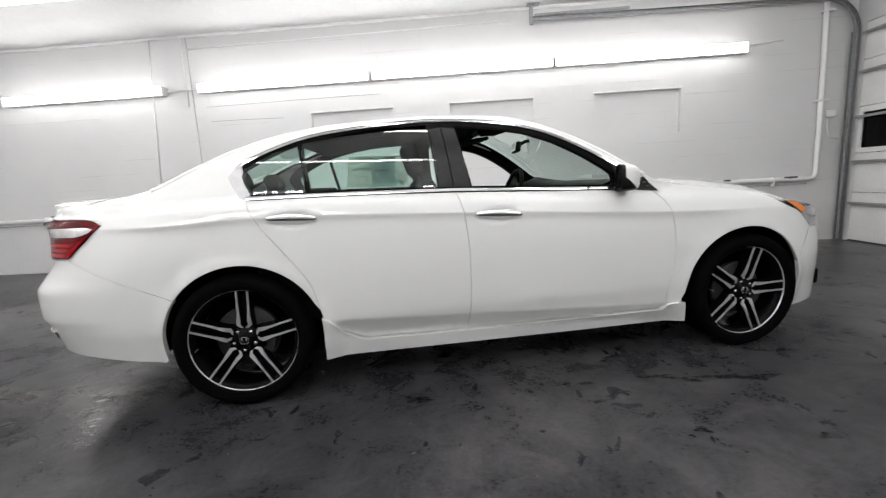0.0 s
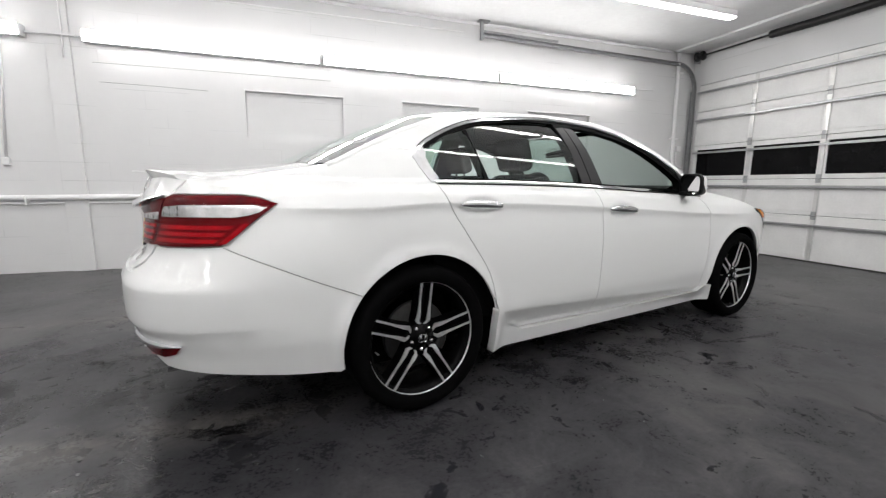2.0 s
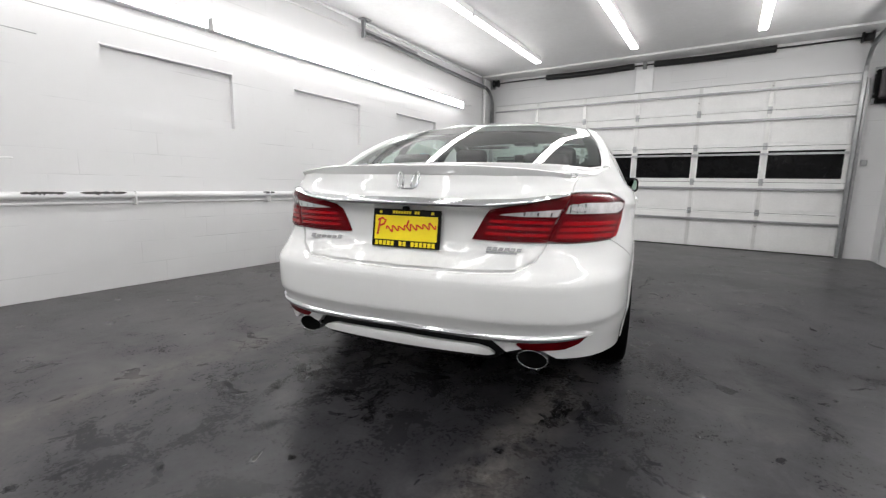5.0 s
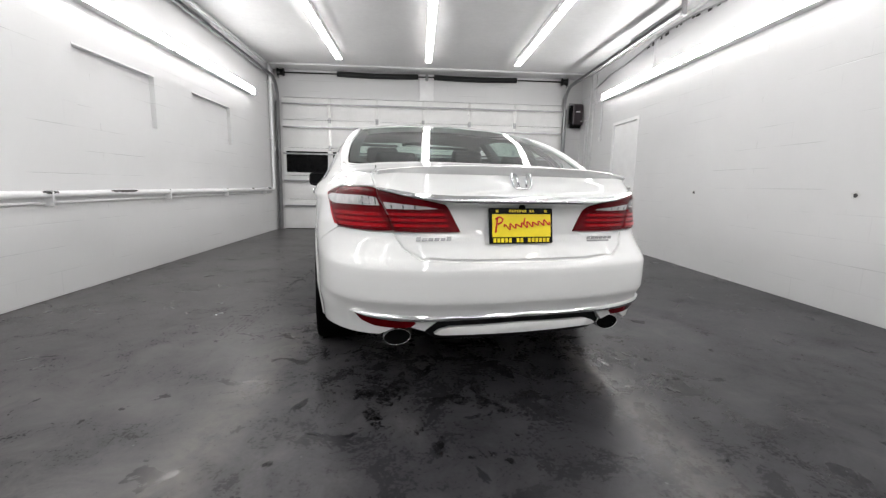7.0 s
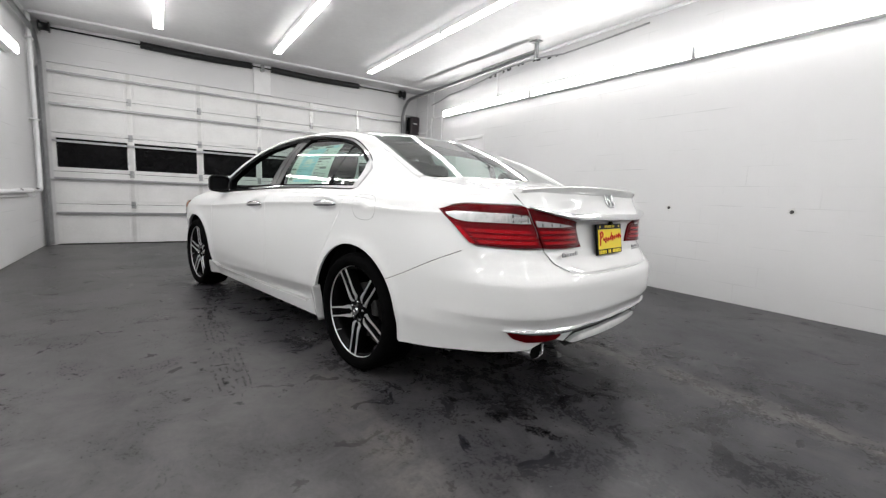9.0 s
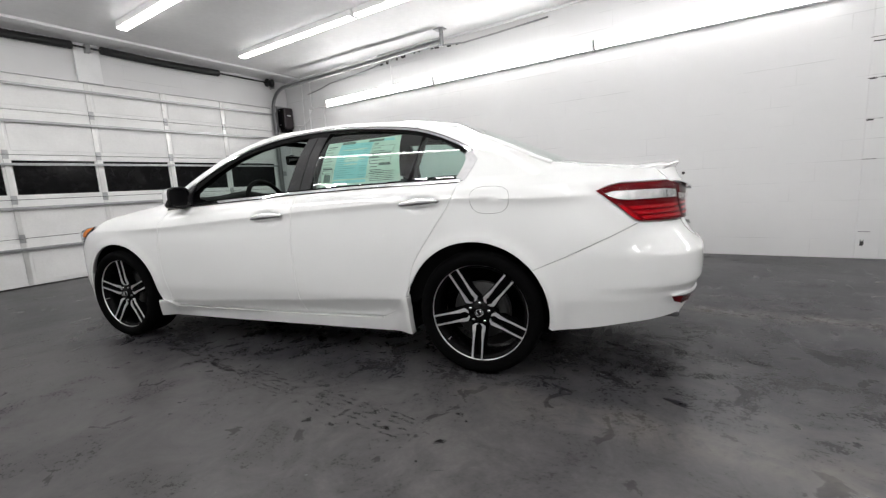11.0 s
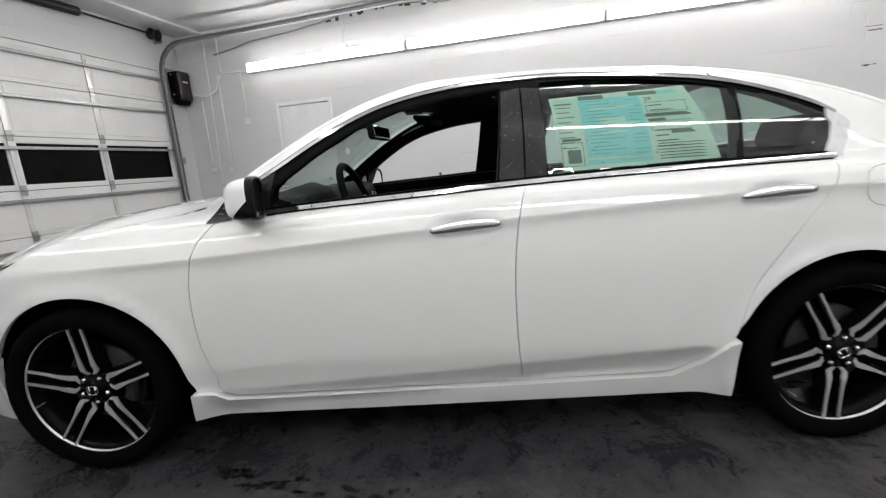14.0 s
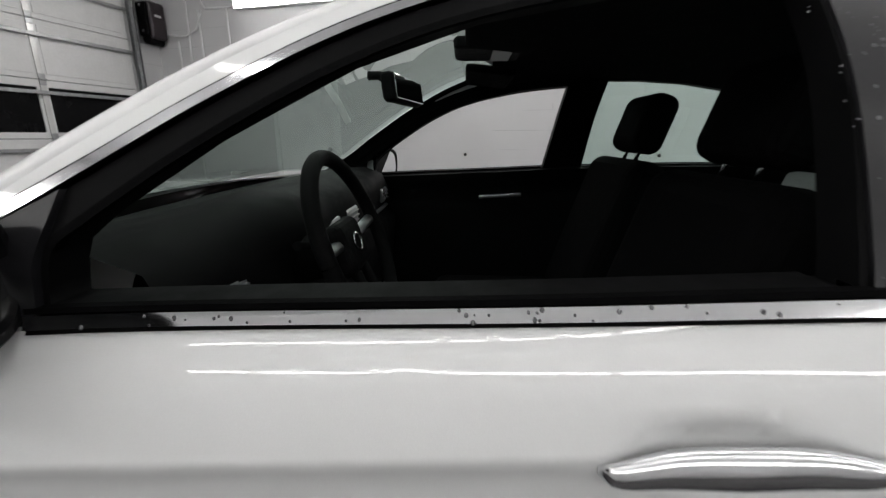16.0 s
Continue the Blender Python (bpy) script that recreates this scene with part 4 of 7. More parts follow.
LID_SIDE = [(-1.782, 0.672), (-1.825, 0.626), (-1.90, 0.598), (-2.0, 0.606), (-2.12, 0.638), (-2.19, 0.653), (-2.216, 0.651)]
rear_lip = [skin(sy_rear(y), 1.045) for y in (0.74, 0.68, 0.6, 0.5, 0.4, 0.3, 0.2, 0.1, 0.0)]
sheet("boot_deck", whole([(-1.835, 0.0), (-1.83, 0.25), (-1.805, 0.5)] + LID_SIDE + [(p.x, p.y) for p in rear_lip]), deck, M_PAINT, car, flange=0.012, gap=0.0042)
for mirror in (False, True):
    strip = [(-1.742, rail_y(-1.742) - 0.034)] + LID_SIDE + [(p.x, p.y) for p in EDGE3[::-1]] + [(-1.742, rail_y(-1.742))]
    sheet("quarter_top", strip, deck, M_PAINT, car, mirror=mirror, flange=0.01, flip=True)
    # dark channel under the joint beside the lid
    seam = [(x, y - 0.009) for x, y in LID_SIDE] + [(x, y + 0.009) for x, y in LID_SIDE[::-1]]
    sheet("lid_channel", seam, deck, M_GAP, car, "dark joint beside the boot lid", mirror=mirror, off=-0.0025, flange=0.0, gap=0.0, step=0.03)
# boot lid's upright face
LID = [(0.0, 1.040), (0.2, 1.040), (0.4, 1.037), (0.60, 1.029), (0.758, 1.020), (0.7315, 0.990), (0.7055, 0.960), (0.662, 0.88), (0.605, 0.80), (0.588, 0.762), (0.545, 0.710), (0.465, 0.674), (0.30, 0.667), (0.0, 0.665)]
lid = sheet("boot_lid", tail_whole(LID), skin_w, M_PAINT, car, step=0.022)
# rear bumper
LOW = [(0.0, 0.655), (0.30, 0.658), (0.468, 0.665), (0.552, 0.706), (0.595, 0.756), (0.608, 0.773), (0.70, 0.773), (0.775, 0.777)]
bump = R(*LOW) + [Vector(q) for q in TAIL_SEAM[::-1]] + arch(-1.372, 142, 190, n=10)[1:] + S((-1.76, 0.255), (-1.95, 0.276), (-2.12, 0.298)) \
    + R((0.735, 0.316), (0.66, 0.322), (0.625, 0.340), (0.585, 0.360), (0.52, 0.364), (0.48, 0.352), (0.455, 0.345), (0.40, 0.392), (0.2, 0.398), (0.0, 0.400))
bump = bump + [Vector((-q.x, q.y)) for q in bump[::-1] if abs(q.x) > 1e-6]
# rows of points along the bumper's two folds
TAIL_FOLDS = [Vector((0.022 * i, z)) for i in range(-52, 53) for z in (0.438, 0.455, 0.466, 0.475, 0.484, 0.496, 0.605, 0.618, 0.628, 0.638, 0.650, 0.664)]
rear_bumper = sheet("rear_bumper", bump, skin_w, M_PAINT, car, flange=0.03, step=0.025, lines=TAIL_FOLDS)
# dark slot and the white lip under it
def lip_skin(s, z, off=0.0):
    p = skin_w(s, 0.392, off - 0.004 - 0.28 * max(0.0, 0.36 - z) - 3.0 * max(0.0, z - 0.36) ** 1.5)
    return Vector((p.x, p.y, z))


def domed(mid, high, bulge, lean=0.0):
    """The tail's skin, swelling out along a bar that leans back at its top."""
    def surf(s, z, off=0.0):
        y = abs(skin_w(s, z).y)
        k = min(1.0, abs(z - mid(y)) / max(0.002, high(y)))
        return skin_w(s, z, off + bulge * (1 - k * k) + lean * (mid(y) - z))
    return surf


inner = R((0.0, 1.03), (0.3, 1.03), (0.56, 1.02), (0.72, 0.99)) + S((-2.09, 0.99), (-1.92, 0.945), (-2.10, 0.80), (-2.12, 0.6)) + R((0.74, 0.5), (0.60, 0.43), (0.0, 0.43))
sheet("tail_inner", inner + [Vector((-q.x, q.y)) for q in inner[::-1] if abs(q.x) > 1e-6], skin_w, M_PAINT, car, "white inner tail panel", off=-0.013, flange=0.0, gap=0.0, step=0.05)
sheet("slot", tail_whole([(0.0, 0.415), (0.40, 0.408), (0.455, 0.335), (0.40, 0.300), (0.0, 0.290)]), skin_w, M_GLOSSBLACK, rear_bumper, "gloss black slot", off=-0.020, flange=0.0)
sheet("lower_lip", tail_whole([(0.0, 0.371), (0.34, 0.365), (0.385, 0.354), (0.412, 0.334), (0.38, 0.324), (0.0, 0.320)]), lip_skin, M_PAINT, rear_bumper, off=0.0, flange=0.06)
# bright strip along the bumper
STRIP_Z = spl([(0.0, 0.418), (0.30, 0.412), (0.42, 0.410), (0.55, 0.412), (0.68, 0.418), (0.775, 0.426)])
ys = [0.0, 0.1, 0.2, 0.3, 0.4, 0.48, 0.56, 0.64, 0.70, 0.745, 0.765]
half_h = spl([(0.0, 0.0085), (0.35, 0.009), (0.55, 0.0135), (0.68, 0.0135), (0.775, 0.012)])
up = [(y, STRIP_Z(y) + half_h(y) * (1 - (y / 0.775) ** 8)) for y in ys]
dn = [(y, STRIP_Z(y) - half_h(y) * (1 - (y / 0.775) ** 8) - 0.001) for y in ys[::-1]]
sheet("chrome_strip", tail_whole(up + dn), domed(STRIP_Z, half_h, 0.006, 0.55), M_CHROME, rear_bumper, "bright chrome strip", off=0.008, flange=0.02, gap=0.0, step=0.008)
for mirror in (False, True):
    poly = R((0.757, 0.415), (0.70, 0.409), (0.60, 0.402), (0.505, 0.400), (0.492, 0.384), (0.515, 0.366), (0.60, 0.360), (0.68, 0.364), (0.735, 0.384))
    sheet("reflector", poly, skin, M_REDDARK, rear_bumper, "dark red reflector", mirror=mirror, off=0.004, flange=0.01, gap=0.0, step=0.02)


def tail_lamp(mirror):
    k = dict(mirror=mirror, gap=0.001)
    thin = dict(mirror=mirror, gap=0.0, flange=0.0, step=0.03)
    lamp = sheet("tail_lamp", S((-1.970, 0.936), (-2.03, 0.954), (-2.09, 0.964)) + R((0.74, 0.965), (0.702, 0.960), (0.670, 0.900), (0.646, 0.865), (0.604, 0.781), (0.65, 0.777), (0.70, 0.777), (0.775, 0.779)) + S((-2.168, 0.786), (-2.056, 0.869)), skin, M_REDDARK, car, "red and clear tail lamp", off=0.008, flange=0.02, step=0.022, **k)
    sheet("upper_lens", S((-1.990, 0.9350), (-2.03, 0.950), (-2.09, 0.960)) + R((0.74, 0.961), (0.706, 0.956), (0.692, 0.927), (0.76, 0.933)) + S((-2.11, 0.935), (-2.055, 0.935)), skin, M_REDDARK, lamp, "dark red upper lens", off=0.0115, flange=0.003, step=0.02, **k)
    sheet("clear_band", S((-2.010, 0.922), (-2.055, 0.931), (-2.11, 0.931)) + R((0.76, 0.929), (0.70, 0.922), (0.688, 0.918), (0.674, 0.886), (0.72, 0.885), (0.76, 0.886)) + S((-2.12, 0.886), (-2.07, 0.893), (-2.03, 0.906)), skin, M_CLEAR, lamp, "clear lens band", off=0.012, flange=0.004, step=0.02, **k)
    sheet("lower_lens", S((-2.035, 0.896), (-2.06, 0.884), (-2.11, 0.879)) + R((0.76, 0.876), (0.70, 0.876), (0.668, 0.876), (0.618, 0.787), (0.68, 0.784), (0.765, 0.786)) + S((-2.140, 0.800), (-2.105, 0.828), (-2.060, 0.868)), skin, M_REDMID, lamp, "deep red lower lens", off=0.0110, flange=0.003, step=0.02, **k)
    for z in (0.795, 0.819, 0.843):
        a, b = [-2.186 + (h - 0.8) / 0.068 * 0.080 for h in (z, z + 0.014)]
        sheet("lens_stripe", S((a, z)) + R((0.772, z), (0.70, z), (z * 0.56 + 0.190, z), (z * 0.56 + 0.197, z + 0.014), (0.70, z + 0.014), (0.770, z + 0.014)) + S((b, z + 0.014)), skin, M_RED, lamp, "bright red stripe", off=0.0130, **thin)
    sheet("lens_wedge", S((-2.068, 0.866), (-2.090, 0.866), (-2.128, 0.834), (-2.174, 0.794), (-2.150, 0.794), (-2.112, 0.826)), skin, M_RED, lamp, "bright red outer wedge", off=0.0132, **thin)
    for q in range(9):
        y = 0.690 + 0.010 * q
        sheet("lens_flute", R((y, 0.890), (y + 0.0045, 0.890), (y + 0.007, 0.924), (y + 0.0025, 0.924)), skin, M_SATIN if q % 3 else M_BRAKE, lamp, "", off=0.0130, **thin)
    oval = [(0.727 + 0.030 * math.cos(a), 0.9055 + 0.0105 * math.copysign(abs(math.sin(a)) ** 0.5, math.sin(a))) for a in (2 * math.pi * q / 14 for q in range(14))]
    sheet("bulb_bowl", R(*oval), skin, M_CHROME, lamp, "bright bulb reflector", off=0.0145, **thin)
    sheet("lamp_cover", S((-1.982, 0.935), (-2.03, 0.952), (-2.09, 0.962)) + R((0.74, 0.963), (0.704, 0.958), (0.672, 0.900), (0.648, 0.865), (0.608, 0.783), (0.65, 0.779), (0.70, 0.779), (0.775, 0.781)) + S((-2.164, 0.789), (-2.056, 0.870)), skin, M_COVER, lamp, "clear glossy lamp cover", off=0.019, flange=0.0, step=0.022, **k)
    inner = sheet("lid_lamp", R((0.695, 0.956), (0.60, 0.940), (0.51, 0.922), (0.42, 0.908), (0.365, 0.896), (0.345, 0.875), (0.295, 0.787), (0.290, 0.775), (0.40, 0.775), (0.599, 0.777), (0.641, 0.865), (0.665, 0.90)), skin, M_REDDARK, lid, "red and clear lamp on the boot lid", off=0.010, flange=0.03, step=0.02, **k)
    sheet("clear_band", R((0.656, 0.903), (0.60, 0.899), (0.51, 0.891), (0.44, 0.884), (0.40, 0.877), (0.42, 0.874), (0.50, 0.872), (0.640, 0.873)), skin, M_CLEAR, inner, "clear lens band", off=0.013, flange=0.004, step=0.02, **k)
    for z in (0.798, 0.822, 0.846):
        sheet("lens_stripe", R((0.598 + (z - 0.8) * 0.5, z), (0.346 + (z - 0.8) * 0.3, z), (0.352 + (z - 0.8) * 0.3, z + 0.011), (0.603 + (z - 0.8) * 0.5, z + 0.011)), skin, M_RED, inner, "bright red stripe", off=0.0128, **thin)
    for q in range(8):
        y = 0.500 + 0.018 * q
        sheet("lens_flute", R((y, 0.876), (y + 0.007, 0.876), (y + 0.010, 0.889), (y + 0.003, 0.889)), skin, M_SATIN if q % 3 else M_BRAKE, inner, "", off=0.0142, **thin)


both(tail_lamp)
for mirror in (False, True):
    sheet("lamp_cover", R((0.690, 0.954), (0.60, 0.938), (0.51, 0.920), (0.42, 0.906), (0.368, 0.894), (0.348, 0.875), (0.299, 0.789), (0.40, 0.777), (0.596, 0.779), (0.638, 0.865), (0.661, 0.90)), skin, M_COVER, lid, "clear glossy lamp cover", off=0.0185, flange=0.0, step=0.02, mirror=mirror, gap=0.001)

# bright bar over the number plate
BAR_Z = spl([(0.0, 0.919), (0.30, 0.919), (0.42, 0.924), (0.52, 0.935), (0.60, 0.949), (0.69, 0.962)])
ys = [0.0, 0.1, 0.2, 0.3, 0.38, 0.45, 0.51, 0.56, 0.60, 0.64, 0.685]
hb = spl([(0.0, 0.016), (0.35, 0.015), (0.5, 0.010), (0.60, 0.006), (0.69, 0.0025)])
sheet("chrome_bar", tail_whole([(y, BAR_Z(y) + hb(y)) for y in ys] + [(y, BAR_Z(y) - hb(y)) for y in ys[::-1]]), domed(BAR_Z, hb, 0.007, 0.42), M_CHROME, lid, "bright chrome bar", off=0.026, flange=0.035, gap=0.0, step=0.009)


def spoiler():
    n, verts, faces = 48, [], []
    for i in range(n + 1):
        y = -0.632 + 1.264 * i / n
        a = abs(y)
        xr = skin(sy_rear(min(a * 1.06, 0.68)), 1.04).x + 0.012
        e = (a / 0.63) ** 4
        zt = 1.064 - 0.022 * (a / 0.6) ** 2 - 0.016 * e
        run = 0.20 * (1 - 0.55 * e)
        zd = deck(xr + run, y).z - 0.002
        zt = max(zt, zd + 0.006)
        xr -= 0.026 * (1 - e)
        run += 0.026 * (1 - e)
        prof = [(xr + run, zd), (xr + run * 0.6, zd + (zt - zd) * 0.45 + 0.002), (xr + run * 0.3, zd + (zt - zd) * 0.78 + 0.002), (xr + 0.012, zt - 0.001), (xr - 0.004, zt), (xr - 0.010, zt - 0.004),
                (xr + 0.004, zt - 0.038 + 0.02 * e), (xr + 0.012, zt - 0.043 + 0.022 * e), (xr + 0.045, 1.018), (xr + run, zd - 0.03)]
        verts += [(px, y, pz) for px, pz in prof]
    k = 10
    for i in range(n):
        for q in range(k):
            faces.append((i * k + q, i * k + (q + 1) % k, (i + 1) * k + (q + 1) % k, (i + 1) * k + q))
    faces += [tuple(range(k)), tuple(range(n * k + k - 1, n * k - 1, -1))]
    bm = bm_from(verts, faces)
    ob = part("spoiler", bm, M_PAINT, car, "white lip spoiler on the boot lid")
    m = ob.modifiers.new("edge", "EDGE_SPLIT")
    m.split_angle = radians(40)


spoiler()


def tail_frame(y, z, off):
    """Axes on the tail at (y, z): across to the car's right, up, and outwards."""
    p = skin_w(sy_rear(abs(y)) * (1 if y >= 0 else -1), z, off)
    q = skin_w(sy_rear(abs(y - 0.02)) * (1 if y - 0.02 >= 0 else -1), z, off)
    u = skin_w(sy_rear(abs(y)) * (1 if y >= 0 else -1), z + 0.02, off)
    ax = (q - p).normalized()
    up = (u - p).normalized()
    out = ax.cross(up).normalized()
    up = out.cross(ax)
    m = Matrix((ax, up, out)).transposed().to_4x4()
    m.translation = p
    return m


def plate():
    m = tail_frame(0.0, 0.803, 0.020)
    fr = part("number_plate", box((-0.155, -0.079, 0.0), (0.155, 0.079, 0.012), 0.004), M_GLOSSBLACK, lid, "yellow dealer plate in a black frame")
    fr.matrix_basis = m
    part("plate_face", box((-0.143, -0.050, 0.010), (0.143, 0.052, 0.0145), 0.001), M_YELLOW, fr, "yellow plate")
    # lettering that stands for a name: bars and a slanted red stroke
    def bar(bm, lo, hi):
        part("letter_bar", add_box(bm, lo, hi), M_YELLOW, fr)
    for i in range(10):
        if i != 7:
            bar(bmesh.new(), (-0.062 + i * 0.0125, 0.060, 0.0125), (-0.062 + i * 0.0125 + 0.009, 0.072, 0.0135))
    for x in (-0.125, 0.112):
        bar(bmesh.new(), (x, 0.060, 0.0125), (x + 0.013, 0.071, 0.0135))
    for i in range(15):
        if i not in (5, 8):
            bar(bmesh.new(), (-0.138 + i * 0.0186, -0.074, 0.0125), (-0.138 + i * 0.0186 + 0.0135, -0.055, 0.0135))
    bm = bmesh.new()
    add_tube(bm, [(-0.128, -0.030, 0.0155), (-0.118, 0.036, 0.0155)], 0.0042, 6)
    add_tube(bm, [(-0.128, 0.030, 0.0155), (-0.108, 0.040, 0.0155), (-0.092, 0.030, 0.0155), (-0.100, 0.014, 0.0155), (-0.118, 0.008, 0.0155)], 0.0042, 6)
    add_tube(bm, [(-0.086 + 0.222 * i / 120 + 0.006 * math.cos(i * 0.42 + 1.6), -0.006 + 0.022 * i / 120 + (0.010 + 0.003 * math.sin(i * 0.13)) * math.sin(i * 0.42), 0.0155) for i in range(121)], 0.0032, 6)
    add_tube(bm, [(0.006, 0.004, 0.0155), (0.014, 0.034, 0.0155)], 0.0036, 6)
    part("script_stroke", bm, M_INKRED, fr, "red script stroke")
    return fr


plate()


def badge():
    """Plain bright emblem: a rounded frame with two leaning bars."""
    m = tail_frame(0.0, 1.003, 0.004)
    bm = bmesh.new()
    ring = [(0.046 * math.copysign(abs(math.cos(a)) ** 0.45, math.cos(a)) * (1 + 0.10 * math.sin(a)), 0.038 * math.copysign(abs(math.sin(a)) ** 0.45, math.sin(a)), 0.004) for a in (2 * math.pi * k / 40 for k in range(41))]
    add_tube(bm, ring, 0.0045, 8, False)
    for sgn in (-1, 1):
        add_tube(bm, [(sgn * 0.018, -0.030, 0.005), (sgn * 0.021, 0.0, 0.006), (sgn * 0.030, 0.030, 0.005)], 0.0055, 8)
    ob = part("emblem", bm, M_CHROME, lid, "bright chrome emblem")
    ob.matrix_basis = m
    # model script and trim tag, as plain bright bars
    for y, wide, name in ((0.415, 0.165, "model_script"), (-0.43, 0.14, "trim_tag")):
        m = tail_frame(y, 0.745, 0.003)
        bm = bmesh.new()
        n = 6
        for i in range(n):
            x = -wide / 2 + wide * i / n
            h = 0.016 if name == "model_script" and i in (0, 5) else 0.011
            w = wide / n * 0.74
            vs = [(x, -0.006), (x + w, -0.006), (x + w + 0.004, h - 0.004), (x + 0.004, h - 0.004)]
            f = [bm.verts.new((a, b, 0.004)) for a, b in vs]
            g = [bm.verts.new((a, b, 0.0)) for a, b in vs]
            bm.faces.new(f)
            for q in range(4):
                bm.faces.new((g[q], g[(q + 1) % 4], f[(q + 1) % 4], f[q]))
        if name == "trim_tag":
            add_box(bm, (-wide / 2, -0.018, 0.0), (wide / 2 - 0.02, -0.010, 0.003))
        ob = part(name, bm, M_GALV, lid, "small dark metal lettering bars")
        ob.matrix_basis = m
    m = tail_frame(0.0, 0.893, 0.006)
    ob = part("reversing_camera", box((-0.014, -0.010, 0.0), (0.014, 0.008, 0.016), 0.004), M_PLASTIC, lid, "small black camera")
    ob.matrix_basis = m


badge()


def exhaust(y):
    v, f = [], []
    n = 36
    prof = [(0.90, 0.07), (0.99, 0.05), (1.0, 0.0), (0.97, -0.003), (0.94, 0.0), (0.92, 0.02)]
    k = len(prof)
    for i in range(n):
        a = 2 * math.pi * i / n
        for r, h in prof:
            v.append((h, 0.062 * r * math.cos(a), 0.038 * r * math.sin(a)))
    for i in range(n):
        j = (i + 1) % n
        for q in range(k - 1):
            f.append((i * k + q, i * k + q + 1, j * k + q + 1, j * k + q))
    bm = bm_from(v, f)
    ob = part("exhaust_tip", bm, M_CHROME, car, "oval chrome exhaust tip")
    ob.matrix_basis = pose(-2.352, y, 0.302)
    # flat black disc stands in for the shade inside the pipe
    bm = bm_from([(0.018, 0.0572 * math.cos(2 * math.pi * i / 24), 0.0352 * math.sin(2 * math.pi * i / 24)) for i in range(24)], [tuple(range(24))], False)
    part("tail_pipe", tube([(0.055, 0, 0.004), (0.35, 0, 0.03)], 0.036, 16), M_GAP, ob, "dark tail pipe")
    part("pipe_mouth", bm, M_GAP, ob, "flat black disc for the dark inside the pipe")


exhaust(0.55)
exhaust(-0.535)

# ---- nose ----
sheet("bonnet", whole([(1.07, 0.0), (1.05, 0.3), (0.99, 0.55), (0.87, 0.75)] + [(a, b - 0.003) for a, b in zip(HX, HY) if 0.87 < a < 1.98] + [(2.10, 0.45), (2.19, 0.22), (2.22, 0.0)]), hood, M_PAINT, car, flange=0.012, flip=True)
sheet("cowl", whole([(1.10, 0.0), (1.08, 0.3), (1.02, 0.52), (0.965, 0.64), (0.94, 0.60), (1.0, 0.3), (1.02, 0.0)]), hood, M_PLASTIC, car, "black plastic cowl", off=-0.008, flange=0.0, gap=0.0, flip=True)


def nose_skin(s, z, off=0.0):
    """The skin past both sides of the nose: s beyond the nose is the right half."""
    p = skin(s if s <= S_END else 2 * S_END - s, z, off)
    return Vector((p.x, p.y if s <= S_END else -p.y, p.z))


half = S((1.80, 0.690), (1.78, 0.60)) + arch(1.368, 22, -22, n=8) + S((1.735, 0.190), (1.90, 0.195), (2.1, 0.20)) + [Vector((S_END, 0.205)), Vector((S_END, 0.655))] + S((2.2, 0.662), (2.0, 0.675))
half = half[:11 + 3] + [q for q in half[14:]]
mid = [q for q in half if q.x < S_END - 1e-6]
i0 = next(i for i, q in enumerate(half) if q.x >= S_END - 1e-6)
ordered = half[i0 + 1:] + half[:i0 + 1]
poly = ordered + [Vector((2 * S_END - q.x, q.y)) for q in ordered[::-1] if q.x < S_END - 1e-6]
front_bumper = sheet("front_bumper", poly, nose_skin, M_PAINT, car, flange=0.02)
g = S((2.30, 0.62), (2.12, 0.60), (2.18, 0.45), (2.31, 0.40))
sheet("grille", g + [Vector((2 * S_END - q.x, q.y)) for q in g[::-1]], nose_skin, M_GLOSSBLACK, front_bumper, "gloss black grille", off=0.006, flange=0.01)


def head_lamp(mirror):
    k = dict(mirror=mirror, gap=0.0015)
    lamp = sheet("head_lamp", S((1.590, 0.846), (1.65, 0.806), (1.72, 0.752), (1.775, 0.700), (1.805, 0.676), (1.95, 0.668), (2.12, 0.662), (2.14, 0.715), (2.0, 0.740), (1.88, 0.775), (1.78, 0.808), (1.68, 0.838)), skin, M_HEAD, car, "clear head lamp with an amber corner", off=0.004, flange=0.02, step=0.022, **k)
    sheet("amber_lens", S((1.602, 0.842), (1.655, 0.808), (1.712, 0.764), (1.742, 0.768), (1.728, 0.800), (1.675, 0.830)), skin, M_AMBER, lamp, "amber corner lens", off=0.008, flange=0.006, step=0.02, **k)


both(head_lamp)

# ---- side windows ----
W_FRONT = S((0.600, 0.980), (0.588, 1.040), (0.560, 1.068), (0.45, 1.146), (0.30, 1.232), (0.15, 1.290), (-0.05, 1.330), (-0.225, 1.347), (-0.240, 1.344), (-0.222, 1.18), (-0.196, 1.006)) + belt_run(-0.18, 0.595, 0.016, 10)
W_REAR = S((-0.390, 1.363), (-0.52, 1.363), (-0.70, 1.352), (-0.85, 1.331), (-1.0, 1.299), (-1.050, 1.285), (-1.030, 1.15), (-1.005, 1.030)) + belt_run(-0.99, -0.385, 0.014, 8) + S((-0.372, 1.014), (-0.380, 1.18))
W_QUART = S((-1.072, 1.276), (-1.16, 1.242), (-1.24, 1.201), (-1.318, 1.158), (-1.331, 1.130), (-1.319, 1.09), (-1.288, 1.036), (-1.15, 1.034), (-1.028, 1.032), (-1.052, 1.15))


def pane_skin(s, z, off=0.0):
    """The side glass, swelling slightly more than the body."""
    return skin(s, z, off + 0.019 * (1 - ((z - 1.17) / 0.17) ** 2) - 0.003)


